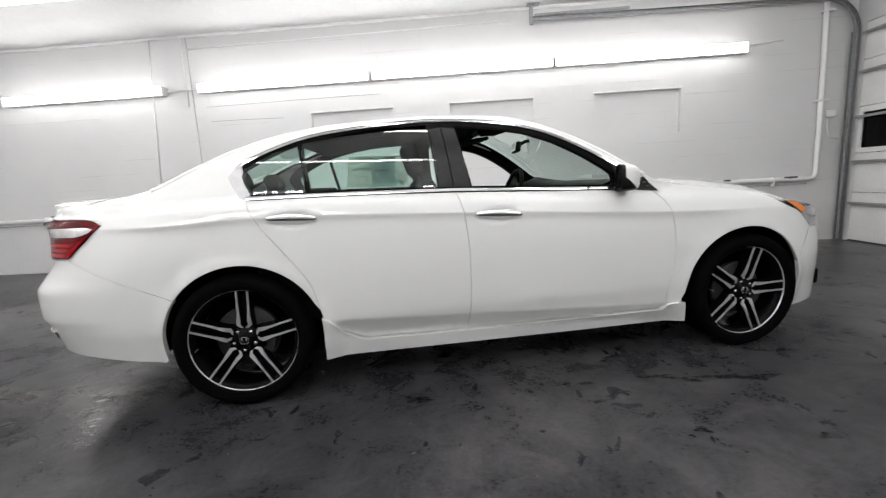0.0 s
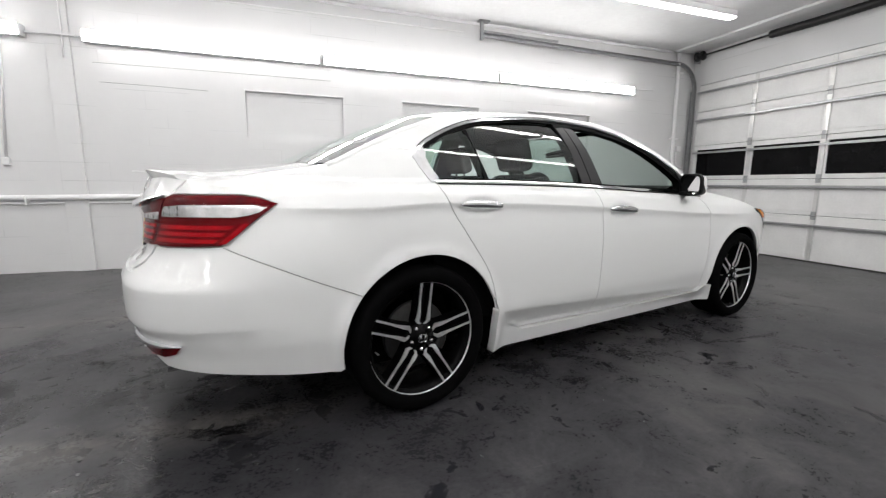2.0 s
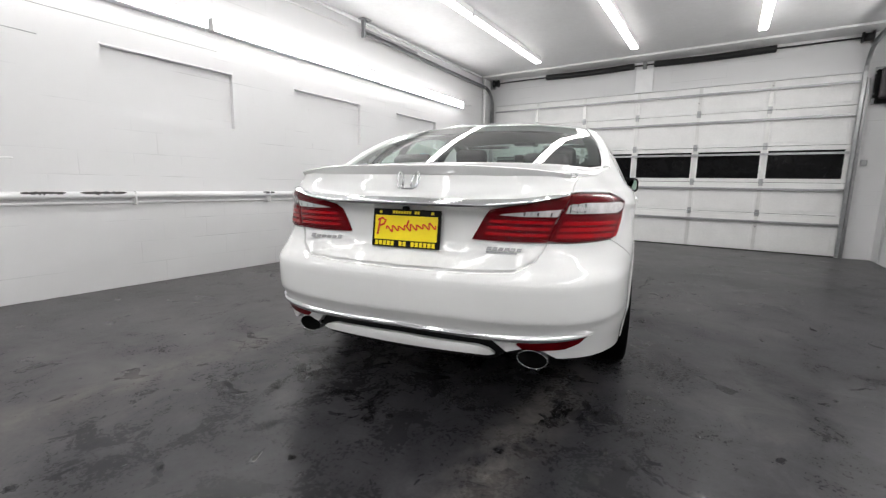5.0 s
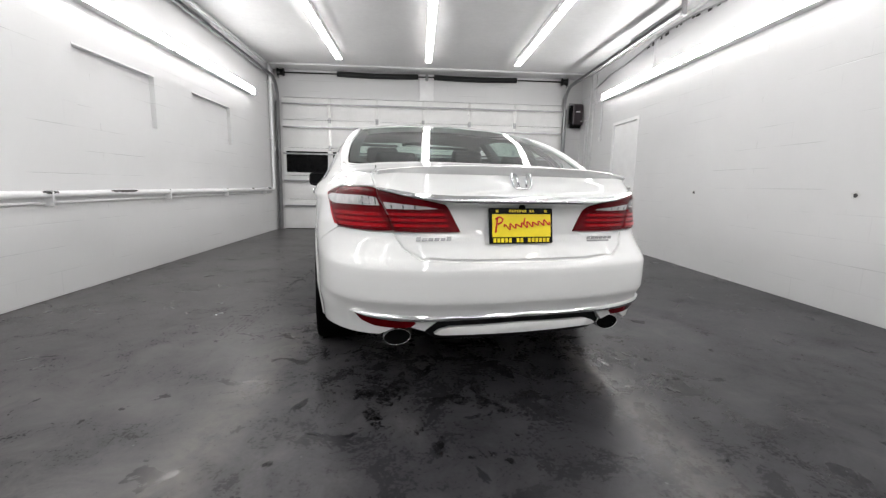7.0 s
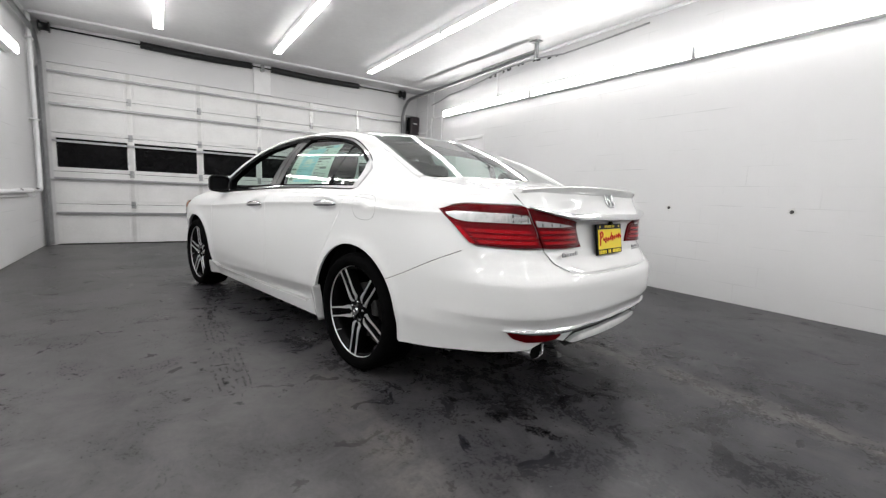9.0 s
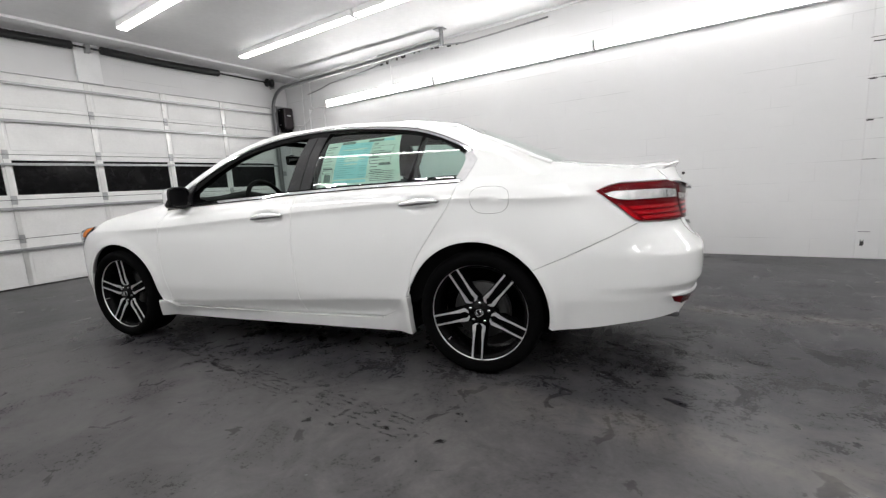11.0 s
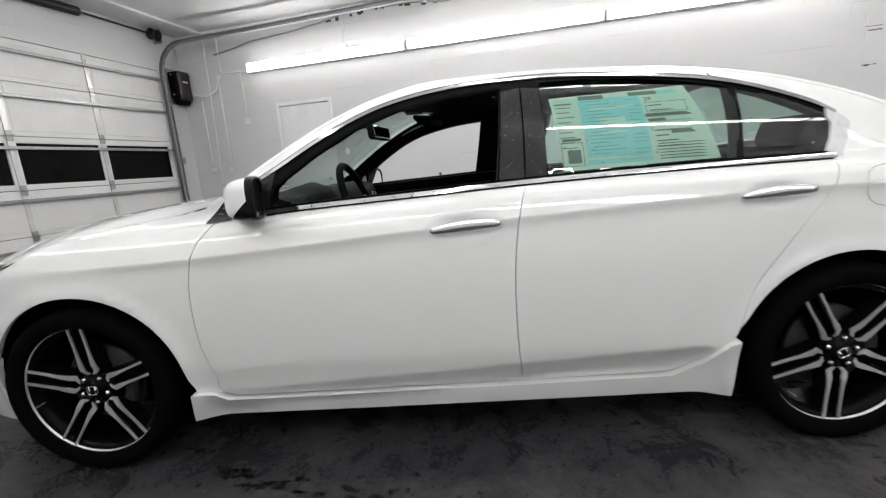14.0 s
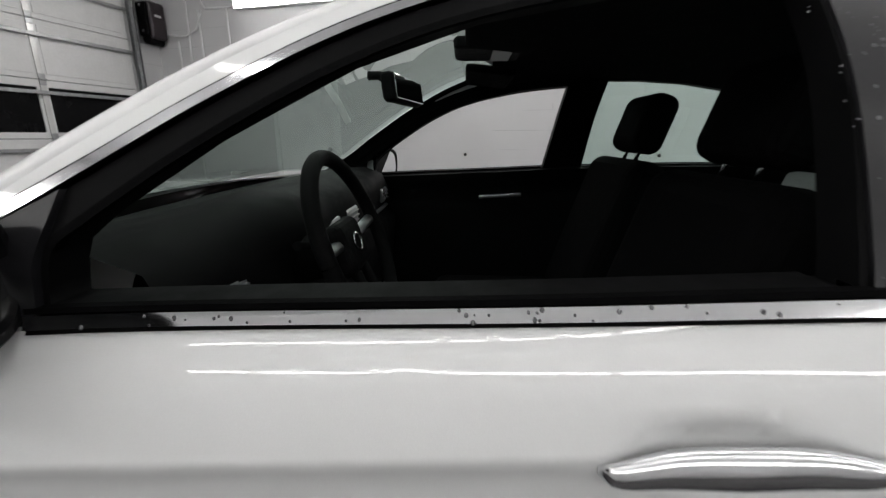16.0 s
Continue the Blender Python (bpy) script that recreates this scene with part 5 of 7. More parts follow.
def side_windows(mirror):
    k = dict(mirror=mirror)
    loop = dense(DLO_LOOP, 0.02)
    inner = inset_poly(inset_poly(loop, 0.006), 0.006)
    frame = sheet("window_frame", [q for q in inset_poly(loop, 0.011)], skin, M_FRAME, car, "black window frame with rubber seals", off=-0.004, flange=0.05, gap=0.0, step=0.022, holes=(W_FRONT, W_REAR, W_QUART), **k)
    # door pillars between the windows
    sheet("door_pillar", S((-0.206, 1.012), (-0.244, 1.334), (-0.313, 1.345), (-0.290, 1.012)), skin, M_PILLAR, frame, "satin black door pillar", off=0.0015, flange=0.008, gap=0.0, step=0.03, **k)
    sheet("door_pillar", S((-0.297, 1.012), (-0.320, 1.345), (-0.384, 1.336), (-0.368, 1.012)), skin, M_PILLAR, frame, "satin black door pillar", off=0.0015, flange=0.008, gap=0.0, step=0.03, **k)
    # bright moulding: along the top, round the tail and along the belt
    def ribbon(pts, wide, off, name, material, lift=0.0):
        pts = [Vector(p) for p in pts]
        up, dn = [], []
        for i, p in enumerate(pts):
            t = (pts[min(i + 1, len(pts) - 1)] - pts[max(i - 1, 0)]).normalized()
            n = Vector((-t.y, t.x))
            w = wide(i / (len(pts) - 1)) if callable(wide) else wide
            up.append(p + n * (w / 2)), dn.append(p - n * (w / 2))
        return sheet(name, up + dn[::-1], skin, material, frame, "bright chrome moulding" if material is M_CHROME else "", off=off, flange=0.012, gap=0.0, step=0.018, **k)
    run = [q for q in curve2(S(*DLO_TOP), 5)]
    ribbon(run, 0.012, 0.006, "top_moulding", M_CHROME)
    ribbon([q + Vector((0, 0.0085)) for q in run], 0.004, 0.0015, "moulding_gap", M_GAP)
    ribbon(belt_run(-1.31, 0.62, 0.003, 30), 0.014, 0.008, "belt_moulding", M_CHROME)
    ribbon(belt_run(-1.30, 0.62, -0.0075, 30), 0.005, 0.003, "moulding_gap", M_GAP)
    ribbon(belt_run(-1.29, 0.62, 0.0145, 30), 0.006, 0.007, "belt_seal", M_RUBBER)
    sheet("corner_moulding", S((-1.335, 1.184), (-1.364, 1.165), (-1.394, 1.128), (-1.372, 1.083), (-1.332, 1.020), (-1.278, 1.022), (-1.317, 1.085), (-1.332, 1.128), (-1.325, 1.148)), skin, M_BROAD, frame, "broad satin silver corner moulding", off=0.006, flange=0.012, gap=0.0, step=0.02, **k)
    # the seam between the doors runs up the pillar
    sheet("pillar_seam", S((-0.291, 1.000), (-0.318, 1.378), (-0.3225, 1.378), (-0.2955, 1.000)), skin, M_GAP, frame, "", off=0.0005, flange=0.0, gap=0.0, **k)
    rub = [q for q in curve2(W_FRONT[:9], 4)]
    ribbon(rub[4:], 0.010, 0.0, "glass_run", M_RUBBER)
    sheet("rear_door_glass", inset_poly(dense(W_REAR, 0.03), -0.008), pane_skin, M_GLASS, frame, "green tinted window glass", off=-0.016, flange=0.0, gap=0.0, step=0.03, **k)
    sheet("quarter_glass", inset_poly(dense(W_QUART, 0.03), -0.008), pane_skin, M_GLASS, frame, "green tinted quarter glass", off=-0.016, flange=0.0, gap=0.0, step=0.03, **k)
    sheet("mirror_sail", S((0.842, 0.938), (0.838, 0.944), (0.80, 0.980), (0.757, 1.020), (0.745, 1.016), (0.735, 1.012), (0.66, 1.058), (0.585, 1.098), (0.600, 1.02), (0.610, 0.962), (0.72, 0.948)), skin, M_PILLAR, frame, "black corner sail", off=0.006, flange=0.02, gap=0.0, step=0.02, **k)


both(side_windows)


def handles(mirror):
    m = -1 if mirror else 1
    for x0, x1, z0, z1 in ((0.045, -0.200, 0.866, 0.880), (-0.978, -1.214, 0.912, 0.923)):
        n, k, verts, faces = 28, 12, [], []
        for i in range(n + 1):
            u = i / n
            x, z = x0 + (x1 - x0) * u, z0 + (z1 - z0) * u + 0.006 * math.sin(math.pi * u)
            p = skin(sx(x), z)
            body = math.sin(math.pi * min(1, max(0, u))) ** 0.45
            out = 0.030 * math.sin(math.pi * u) ** 0.5 if 0 < u < 1 else 0.0
            rz, ry = 0.004 + 0.0165 * body, 0.004 + 0.0105 * body
            for q in range(k):
                a = 2 * math.pi * q / k
                verts.append((x, (p.y + 0.004 + out * 0.8 + ry * math.cos(a)) * m, z + rz * math.sin(a)))
        for i in range(n):
            for q in range(k):
                faces.append((i * k + q, i * k + (q + 1) % k, (i + 1) * k + (q + 1) % k, (i + 1) * k + q))
        faces += [tuple(range(k)), tuple(range(n * k, n * k + k))]
        part("door_handle", bm_from(verts, faces), M_CHROME, car, "chrome door handle")


both(handles)


def door_mirror(mirror):
    m = -1 if mirror else 1
    n, k = 14, 56
    # the housing leans back at its outer edge, and the passenger's glass is turned further towards the driver
    slant, pane_slant = (0.42, 0.50) if mirror else (0.28, 0.13)
    # the right-hand mirror sits folded a little further back
    dx = -0.04 if mirror else 0.0

    def ring(x, sy_, sz, cy, cz, p=0.55, lean=slant):
        return [(x + dx - lean * sy_ * math.copysign(abs(math.cos(a)) ** p, math.cos(a)) * (x < 0.66) * min(1.0, (0.66 - x) / 0.045), (cy + sy_ * math.copysign(abs(math.cos(a)) ** p, math.cos(a))) * m, cz + sz * math.copysign(abs(math.sin(a)) ** p, math.sin(a))) for a in (2 * math.pi * q / k for q in range(k))]

    def loft(rings, name, material, parent, label, cap0=True, cap1=True, cut=0):
        verts = [v for r in rings for v in r]
        faces = [(i * k + q, i * k + (q + 1) % k, (i + 1) * k + (q + 1) % k, (i + 1) * k + q) for i in range(len(rings) - 1) for q in range(k)]
        if cap0:
            faces.append(tuple(range(k)))
        if cap1:
            faces.append(tuple(range((len(rings) - 1) * k, len(rings) * k)))
        bm = bm_from(verts, faces)
        if cut:
            # above or below a plane that falls towards the front
            bmesh.ops.bisect_plane(bm, geom=bm.verts[:] + bm.edges[:] + bm.faces[:], plane_co=(0.62 + dx, 0, 1.001), plane_no=(0.80, 0, 1.0), clear_inner=cut > 0, clear_outer=cut < 0)
        ob = part(name, bm, material, parent, label)
        ob.modifiers.new("edge", "EDGE_SPLIT").split_angle = radians(38)
        return ob
    shell = [ring(0.619 + 0.086 * math.sin(t), 0.092 * math.cos(t * 0.93) ** 0.55, 0.071 * math.cos(t * 0.93) ** 0.55, 0.928 - 0.016 * t, 1.020 - 0.006 * t) for t in (math.pi / 2 * i / n for i in range(n + 1))]
    body = loft(shell, "door_mirror", M_PAINT, car, "white door mirror with a black surround", cap0=False, cut=1)
    loft(shell, "lower_shell", M_GLOSSBLACK, body, "gloss black lower shell", cap0=False, cut=-1)
    back = [ring(0.622, 0.0930, 0.0720, 0.928, 1.020), ring(0.606, 0.0925, 0.0715, 0.927, 1.020), ring(0.602, 0.088, 0.067, 0.926, 1.020), ring(0.602, 0.080, 0.059, 0.926, 1.021), ring(0.612, 0.078, 0.057, 0.926, 1.021)]
    loft(back, "surround", M_GLOSSBLACK, body, "gloss black surround", cap0=False)
    # the glass is tipped up a little
    pane = [(x + 0.06 * (z - 1.021), y, z) for x, y, z in ring(0.612 if mirror else 0.626, 0.079, 0.058, 0.926, 1.021, 0.55, pane_slant)]
    loft([pane], "mirror_glass", M_MIRROR, body, "mirror glass", cap0=False)
    bm = bmesh.new()
    add_tube(bm, [(0.69 + dx, 0.83 * m, 0.960), (0.685 + dx, 0.87 * m, 0.962), (0.675 + dx, 0.91 * m, 0.965)], [0.026, 0.024, 0.026], 14)
    bm.transform(Matrix.Translation((0.68, 0, 0.962)) @ Matrix.Diagonal((1.8, 1, 0.7, 1)) @ Matrix.Translation((-0.68, 0, -0.962)))
    part("mirror_foot", bm, M_GLOSSBLACK, body, "black mirror foot")


both(door_mirror)


def fuel_flap():
    p = round_poly([q for q in S((-1.368, 0.986), (-1.575, 0.982), (-1.562, 0.850), (-1.381, 0.852))], 2)
    o = [q for q in p]
    inner = inset_poly(dense(p, 0.02), 0.0010)
    sheet("fuel_flap", o, skin, M_PAINT, car, "white fuel filler flap", off=0.0012, flange=0.004, gap=0.0016, step=0.02)
    ring_v = dense(p, 0.02)
    sheet("flap_gap", [q for q in ring_v], skin, M_SEAM, car, "", off=0.0006, flange=0.0, gap=-0.001, step=0.03, holes=(inner,))


fuel_flap()


# ---- wheels ----
def make_wheel():
    """One wheel facing +y, its hub face at the origin."""
    w = new("wheel")
    tyre = [(0.262, 0.028), (0.275, 0.036), (0.295, 0.040), (0.313, 0.034), (0.324, 0.020), (0.330, 0.0), (0.331, -0.06), (0.331, -0.12), (0.330, -0.17), (0.322, -0.19), (0.30, -0.20), (0.262, -0.19)]
    v, f = lathe(tyre, 72)
    part("tyre", bm_from(v, f), M_RUBBER, w, "low black tyre")
    bm = bmesh.new()
    rim = [(0.240, -0.17), (0.228, -0.12), (0.230, -0.04), (0.240, 0.006), (0.2535, 0.010)]
    v, f = lathe(rim, 72)
    r = part("rim", bm_from(v, f), M_WHEELBLACK, w, "gloss black alloy rim")
    v, f = lathe([(0.2545, 0.009), (0.2550, 0.0118), (0.2568, 0.0126), (0.2575, 0.016)], 72)
    part("rim_edge", bm_from(v, f), M_ALLOY, r, "machined silver edge")
    v, f = lathe([(0.2575, 0.015), (0.260, 0.027), (0.2655, 0.031)], 72)
    part("bead", bm_from(v, f), M_RUBBER, r)
    v, f = lathe([(0.0, -0.060), (0.15, -0.060), (0.155, -0.065), (0.155, -0.085), (0.07, -0.09)], 48)
    part("brake_disc", bm_from(v, f), M_BRAKE, w, "grey iron brake disc")
    n, verts = 12, []
    for i in range(n + 1):
        a = radians(148 + i * 64 / n)
        for rr, y in ((0.098, -0.055), (0.100, -0.030), (0.108, -0.022), (0.140, -0.022), (0.150, -0.032), (0.152, -0.055)):
            verts.append((rr * math.cos(a), y, rr * math.sin(a)))
    faces = [(i * 6 + j, i * 6 + (j + 1) % 6, (i + 1) * 6 + (j + 1) % 6, (i + 1) * 6 + j) for i in range(n) for j in range(6)] + [(0, 1, 2, 3, 4, 5), tuple(n * 6 + j for j in (5, 4, 3, 2, 1, 0))]
    part("brake_caliper", bm_from(verts, faces, False), M_BRAKE, w, "dark iron brake caliper")

    def face_y(rr):
        return 0.004 + 0.010 * ((rr - 0.05) / 0.2) ** 2 - 0.010 * math.exp(-((rr - 0.06) / 0.03) ** 2)
    for i in range(5):
        a = radians(90 + 72 * i)
        rad, tan = Vector((math.cos(a), 0, math.sin(a))), Vector((-math.sin(a), 0, math.cos(a)))
        # dark body of the pair
        rs = [0.045, 0.075, 0.11, 0.15, 0.19, 0.22, 0.251]
        verts, faces = [], []
        for rr in rs:
            hw = 0.034 + 0.004 * math.exp(-((rr - 0.08) / 0.03) ** 2) - 0.001 * (rr / 0.25)
            y = face_y(rr) - 0.003
            for t, yy in ((-hw - 0.006, y - 0.05), (-hw, y - 0.002), (-0.010, y), (-0.007, y - 0.018), (0.007, y - 0.018), (0.010, y), (hw, y - 0.002), (hw + 0.006, y - 0.05)):
                p = rad * rr + tan * t
                verts.append((p.x, yy, p.z))
        k = 8
        faces = [(q * k + j, q * k + j + 1, (q + 1) * k + j + 1, (q + 1) * k + j) for q in range(len(rs) - 1) for j in range(k - 1)]
        sp = part("spoke", bm_from(verts, faces, False), M_WHEELBLACK, w)
        for sgn in (-1, 1):
            verts = []
            rs2 = [0.062, 0.078, 0.10, 0.14, 0.18, 0.22, 0.2525]
            for rr in rs2:
                u = (rr - 0.062) / 0.19
                outer = 0.030 + 0.0075 * math.exp(-((rr - 0.085) / 0.022) ** 2) - 0.012 * max(0, (0.078 - rr) / 0.016) + 0.001 * u
                inner_ = outer - (0.0100 + 0.010 * math.exp(-((rr - 0.090) / 0.04) ** 2))
                y = face_y(rr) + 0.0012
                for t, yy in ((outer, y - 0.006), (outer - 0.001, y), (inner_ + 0.001, y), (inner_, y - 0.006)):
                    p = rad * rr + tan * t * sgn
                    verts.append((p.x, yy, p.z))
            faces = [(q * 4 + j, q * 4 + j + 1, (q + 1) * 4 + j + 1, (q + 1) * 4 + j) for q in range(len(rs2) - 1) for j in range(3)] + [(0, 1, 2, 3)]
            part("spoke_face", bm_from(verts, faces, False), M_ALLOY, sp, "machined silver spoke face")
    v, f = lathe([(0.0, 0.008), (0.022, 0.008), (0.030, 0.006), (0.032, 0.0), (0.060, -0.006), (0.075, -0.02), (0.078, -0.05)], 40)
    hub = part("hub", bm_from(v, f), M_WHEELBLACK, w, "black hub and centre cap")
    bm = bmesh.new()
    add_tube(bm, [(0.020 * math.copysign(abs(math.cos(q)) ** 0.5, math.cos(q)), 0.009, 0.017 * math.copysign(abs(math.sin(q)) ** 0.5, math.sin(q))) for q in (2 * math.pi * j / 24 for j in range(25))], 0.0022, 6, False)
    for sgn in (-1, 1):
        add_tube(bm, [(sgn * 0.009, 0.009, -0.013), (sgn * 0.012, 0.009, 0.013)], 0.003, 6)
    part("cap_emblem", bm, M_CHROME, hub, "small chrome emblem")
    for i in range(5):
        a = radians(54 + 72 * i)
        v, f = lathe([(0.0, 0.006), (0.007, 0.005), (0.009, 0.0), (0.009, -0.02)], 8)
        bm = bm_from(v, f)
        bm.transform(Matrix.Translation((0.052 * math.cos(a), 0.0, 0.052 * math.sin(a))))
        part("wheel_nut", bm, M_CHROME, hub)
    v, f = lathe([(0.003, -0.01), (0.003, 0.02), (0.0045, 0.022), (0.0, 0.026)], 8)
    bm = bm_from(v, f)
    bm.transform(Matrix.Translation((0.22, 0.005, -0.04)))
    part("valve", bm, M_GALV, r)
    return w


wheel = make_wheel()
wheel.parent = car
wheel["label"] = "black and machined silver alloy wheel"
# the spoke pairs' turn, seen from outside
HUB_Y, HUB_Z = 0.876, 0.3305


def wheel_at(sxx, syy, turn):
    base = pose(1.388 * sxx, HUB_Y * syy, HUB_Z) @ (pose(0, 0, 0) if syy > 0 else pose(0, 0, 0, 0, 0, 180))
    return base @ pose(0, 0, 0, 0, turn, 0)


wheel.matrix_basis = wheel_at(-1, 1, 31)
for a, b, t in ((1, 1, 2), (-1, -1, -4), (1, -1, -16)):
    o = copy_thing(wheel, wheel_at(a, b, t))
    o.parent = car


def wheel_house(sxx, syy):
    cx = 1.368 * sxx
    n, verts, faces = 30, [], []
    for i in range(n + 1):
        a = radians(-20 + (220 if sxx > 0 else 206) * i / n)
        for y, r in ((0.03, 0.390), (0.06, 0.405), (0.30, 0.405), (0.32, 0.10)):
            q = skin(sx(cx + 0.39 * math.cos(a)), 0.332 + 0.39 * math.sin(a))
            verts.append((cx + r * math.cos(a), (min(q.y, 0.915) - y) * syy, 0.332 + r * math.sin(a)))
    faces = [(i * 4 + q, i * 4 + q + 1, (i + 1) * 4 + q + 1, (i + 1) * 4 + q) for i in range(n) for q in range(3)]
    part("wheel_house", bm_from(verts, faces), M_GAP, car, "dark wheel house liner")


for a in (1, -1):
    for b in (1, -1):
        wheel_house(a, b)

# ---- underlayer, floor pan and cabin ----
def underlayer(mirror):
    poly = S((1.66, 0.66)) + [Vector((sx(x), FEND_Z(x) - 0.02)) for x in (1.55, 1.4, 1.2, 1.0)] + belt_run(0.78, -1.31, -0.012, 12) + S((-1.70, 0.95), (-1.85, 0.90), (-2.02, 0.80), (-1.72, 0.60)) \
        + arch(-1.372, 142, -10, 0.385) + S((-0.9, 0.21), (0.9, 0.21)) + arch(1.368, 190, 40, 0.385)
    sheet("inner_skin", poly, skin, M_PAINT, car, "white inner body skin", off=-0.015, flange=0.0, gap=0.0, step=0.06, mirror=mirror)
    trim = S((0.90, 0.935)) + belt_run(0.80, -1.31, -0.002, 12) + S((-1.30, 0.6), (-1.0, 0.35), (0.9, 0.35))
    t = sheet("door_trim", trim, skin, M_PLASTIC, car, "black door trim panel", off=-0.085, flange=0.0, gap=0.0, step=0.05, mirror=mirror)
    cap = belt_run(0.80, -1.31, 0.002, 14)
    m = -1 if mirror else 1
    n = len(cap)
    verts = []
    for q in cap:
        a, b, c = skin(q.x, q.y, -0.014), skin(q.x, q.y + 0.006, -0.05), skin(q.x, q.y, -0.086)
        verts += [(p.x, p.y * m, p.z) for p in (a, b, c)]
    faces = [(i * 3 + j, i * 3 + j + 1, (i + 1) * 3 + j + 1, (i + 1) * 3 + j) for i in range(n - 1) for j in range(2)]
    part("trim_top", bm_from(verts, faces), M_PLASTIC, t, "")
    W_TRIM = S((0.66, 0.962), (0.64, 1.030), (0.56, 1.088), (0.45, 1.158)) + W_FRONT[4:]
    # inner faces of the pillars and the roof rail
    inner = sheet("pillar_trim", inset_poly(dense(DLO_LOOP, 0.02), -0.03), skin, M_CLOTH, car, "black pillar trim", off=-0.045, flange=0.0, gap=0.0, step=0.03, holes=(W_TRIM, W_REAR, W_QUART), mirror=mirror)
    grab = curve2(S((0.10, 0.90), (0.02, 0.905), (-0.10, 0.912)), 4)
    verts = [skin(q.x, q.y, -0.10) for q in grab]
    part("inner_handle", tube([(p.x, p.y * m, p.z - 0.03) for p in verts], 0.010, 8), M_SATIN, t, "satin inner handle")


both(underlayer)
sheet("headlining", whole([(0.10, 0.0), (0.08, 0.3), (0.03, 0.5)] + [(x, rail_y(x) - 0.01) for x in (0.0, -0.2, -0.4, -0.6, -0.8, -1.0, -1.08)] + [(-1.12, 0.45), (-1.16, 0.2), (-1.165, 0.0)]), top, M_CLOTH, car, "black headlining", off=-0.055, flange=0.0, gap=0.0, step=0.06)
for mirror in (False, True):
    sheet("front_pillar_trim", [(0.86, rail_y(0.86)), (0.7, rail_y(0.7)), (0.5, rail_y(0.5)), (0.3, rail_y(0.3)), (0.05, rail_y(0.05)), (0.05, rail_y(0.05) - 0.10), (0.3, rail_y(0.3) - 0.07), (0.5, rail_y(0.5) - 0.06), (0.7, rail_y(0.7) - 0.05), (0.88, rail_y(0.86) - 0.06)], top, M_PLASTIC, car, "black front pillar trim", off=-0.020, flange=0.0, gap=0.0, mirror=mirror)
    sheet("screen_band", [(-1.08, rail_y(-1.08)), (-1.3, rail_y(-1.3)), (-1.5, rail_y(-1.5)), (-1.72, rail_y(-1.72)), (-1.74, 0.60), (-1.62, rail_y(-1.62) - 0.09), (-1.5, rail_y(-1.5) - 0.09), (-1.3, rail_y(-1.3) - 0.09), (-1.10, rail_y(-1.1) - 0.10)], top, M_PLASTIC, car, "black band behind the rear glass", off=-0.025, flange=0.0, gap=0.0, mirror=mirror)
    sheet("pillar_cap", [(-1.06, rail_y(-1.06) + 0.0), (-1.3, rail_y(-1.3)), (-1.5, rail_y(-1.5)), (-1.65, rail_y(-1.65)), (-1.74, rail_y(-1.74)), (-1.74, rail_y(-1.74) - 0.033), (-1.70, rail_y(-1.70) - 0.033), (-1.62, rail_y(-1.62) - 0.033), (-1.5, rail_y(-1.5) - 0.033), (-1.35, rail_y(-1.35) - 0.033), (-1.2, rail_y(-1.2) - 0.033), (-1.09, rail_y(-1.09) - 0.033)], top, M_PAINT, car, "", flange=0.012, gap=0.001, mirror=mirror, flip=True)
    sheet("screen_pillar", [(0.90, 0.735), (0.84, rail_y(0.84) + 0.0), (0.7, rail_y(0.7)), (0.5, rail_y(0.5)), (0.3, rail_y(0.3)), (0.1, rail_y(0.1)), (0.01, rail_y(0.01)), (0.03, rail_y(0.03) - 0.012), (0.1, rail_y(0.1) - 0.014), (0.3, rail_y(0.3) - 0.014), (0.5, rail_y(0.5) - 0.014), (0.7, rail_y(0.7) - 0.014), (0.84, rail_y(0.84) - 0.014)], top, M_PAINT, car, "", flange=0.01, gap=0.0, mirror=mirror, flip=True)
for mirror in (False, True):
    sheet("joint_filler", [(-0.96, rail_y(-0.96)), (-1.16, rail_y(-1.16)), (-1.16, rail_y(-1.16) - 0.03), (-0.96, rail_y(-0.96) - 0.05)], top, M_PAINT, car, "", off=-0.006, flange=0.0, gap=0.0, mirror=mirror)
    sheet("joint_filler", rail_run(-1.12, -0.90, -0.001, 8) + rail_run(-0.90, -1.12, -0.03, 8), skin, M_PAINT, car, "", off=-0.006, flange=0.0, gap=0.0, mirror=mirror)
bm = box((-1.75, -0.74, 0.19), (1.75, 0.74, 0.25), 0.01)
add_box(bm, (-2.28, -0.58, 0.33), (-1.74, 0.58, 0.40), 0.01)
add_box(bm, (1.74, -0.62, 0.24), (2.2, 0.62, 0.34), 0.01)
part("floor_pan", bm, M_GAP, car, "dark underbody")
bm = box((-1.80, -0.60, 1.03), (-1.02, 0.60, 1.055), 0.01)
part("parcel_shelf", bm, M_CLOTH, car, "black parcel shelf")


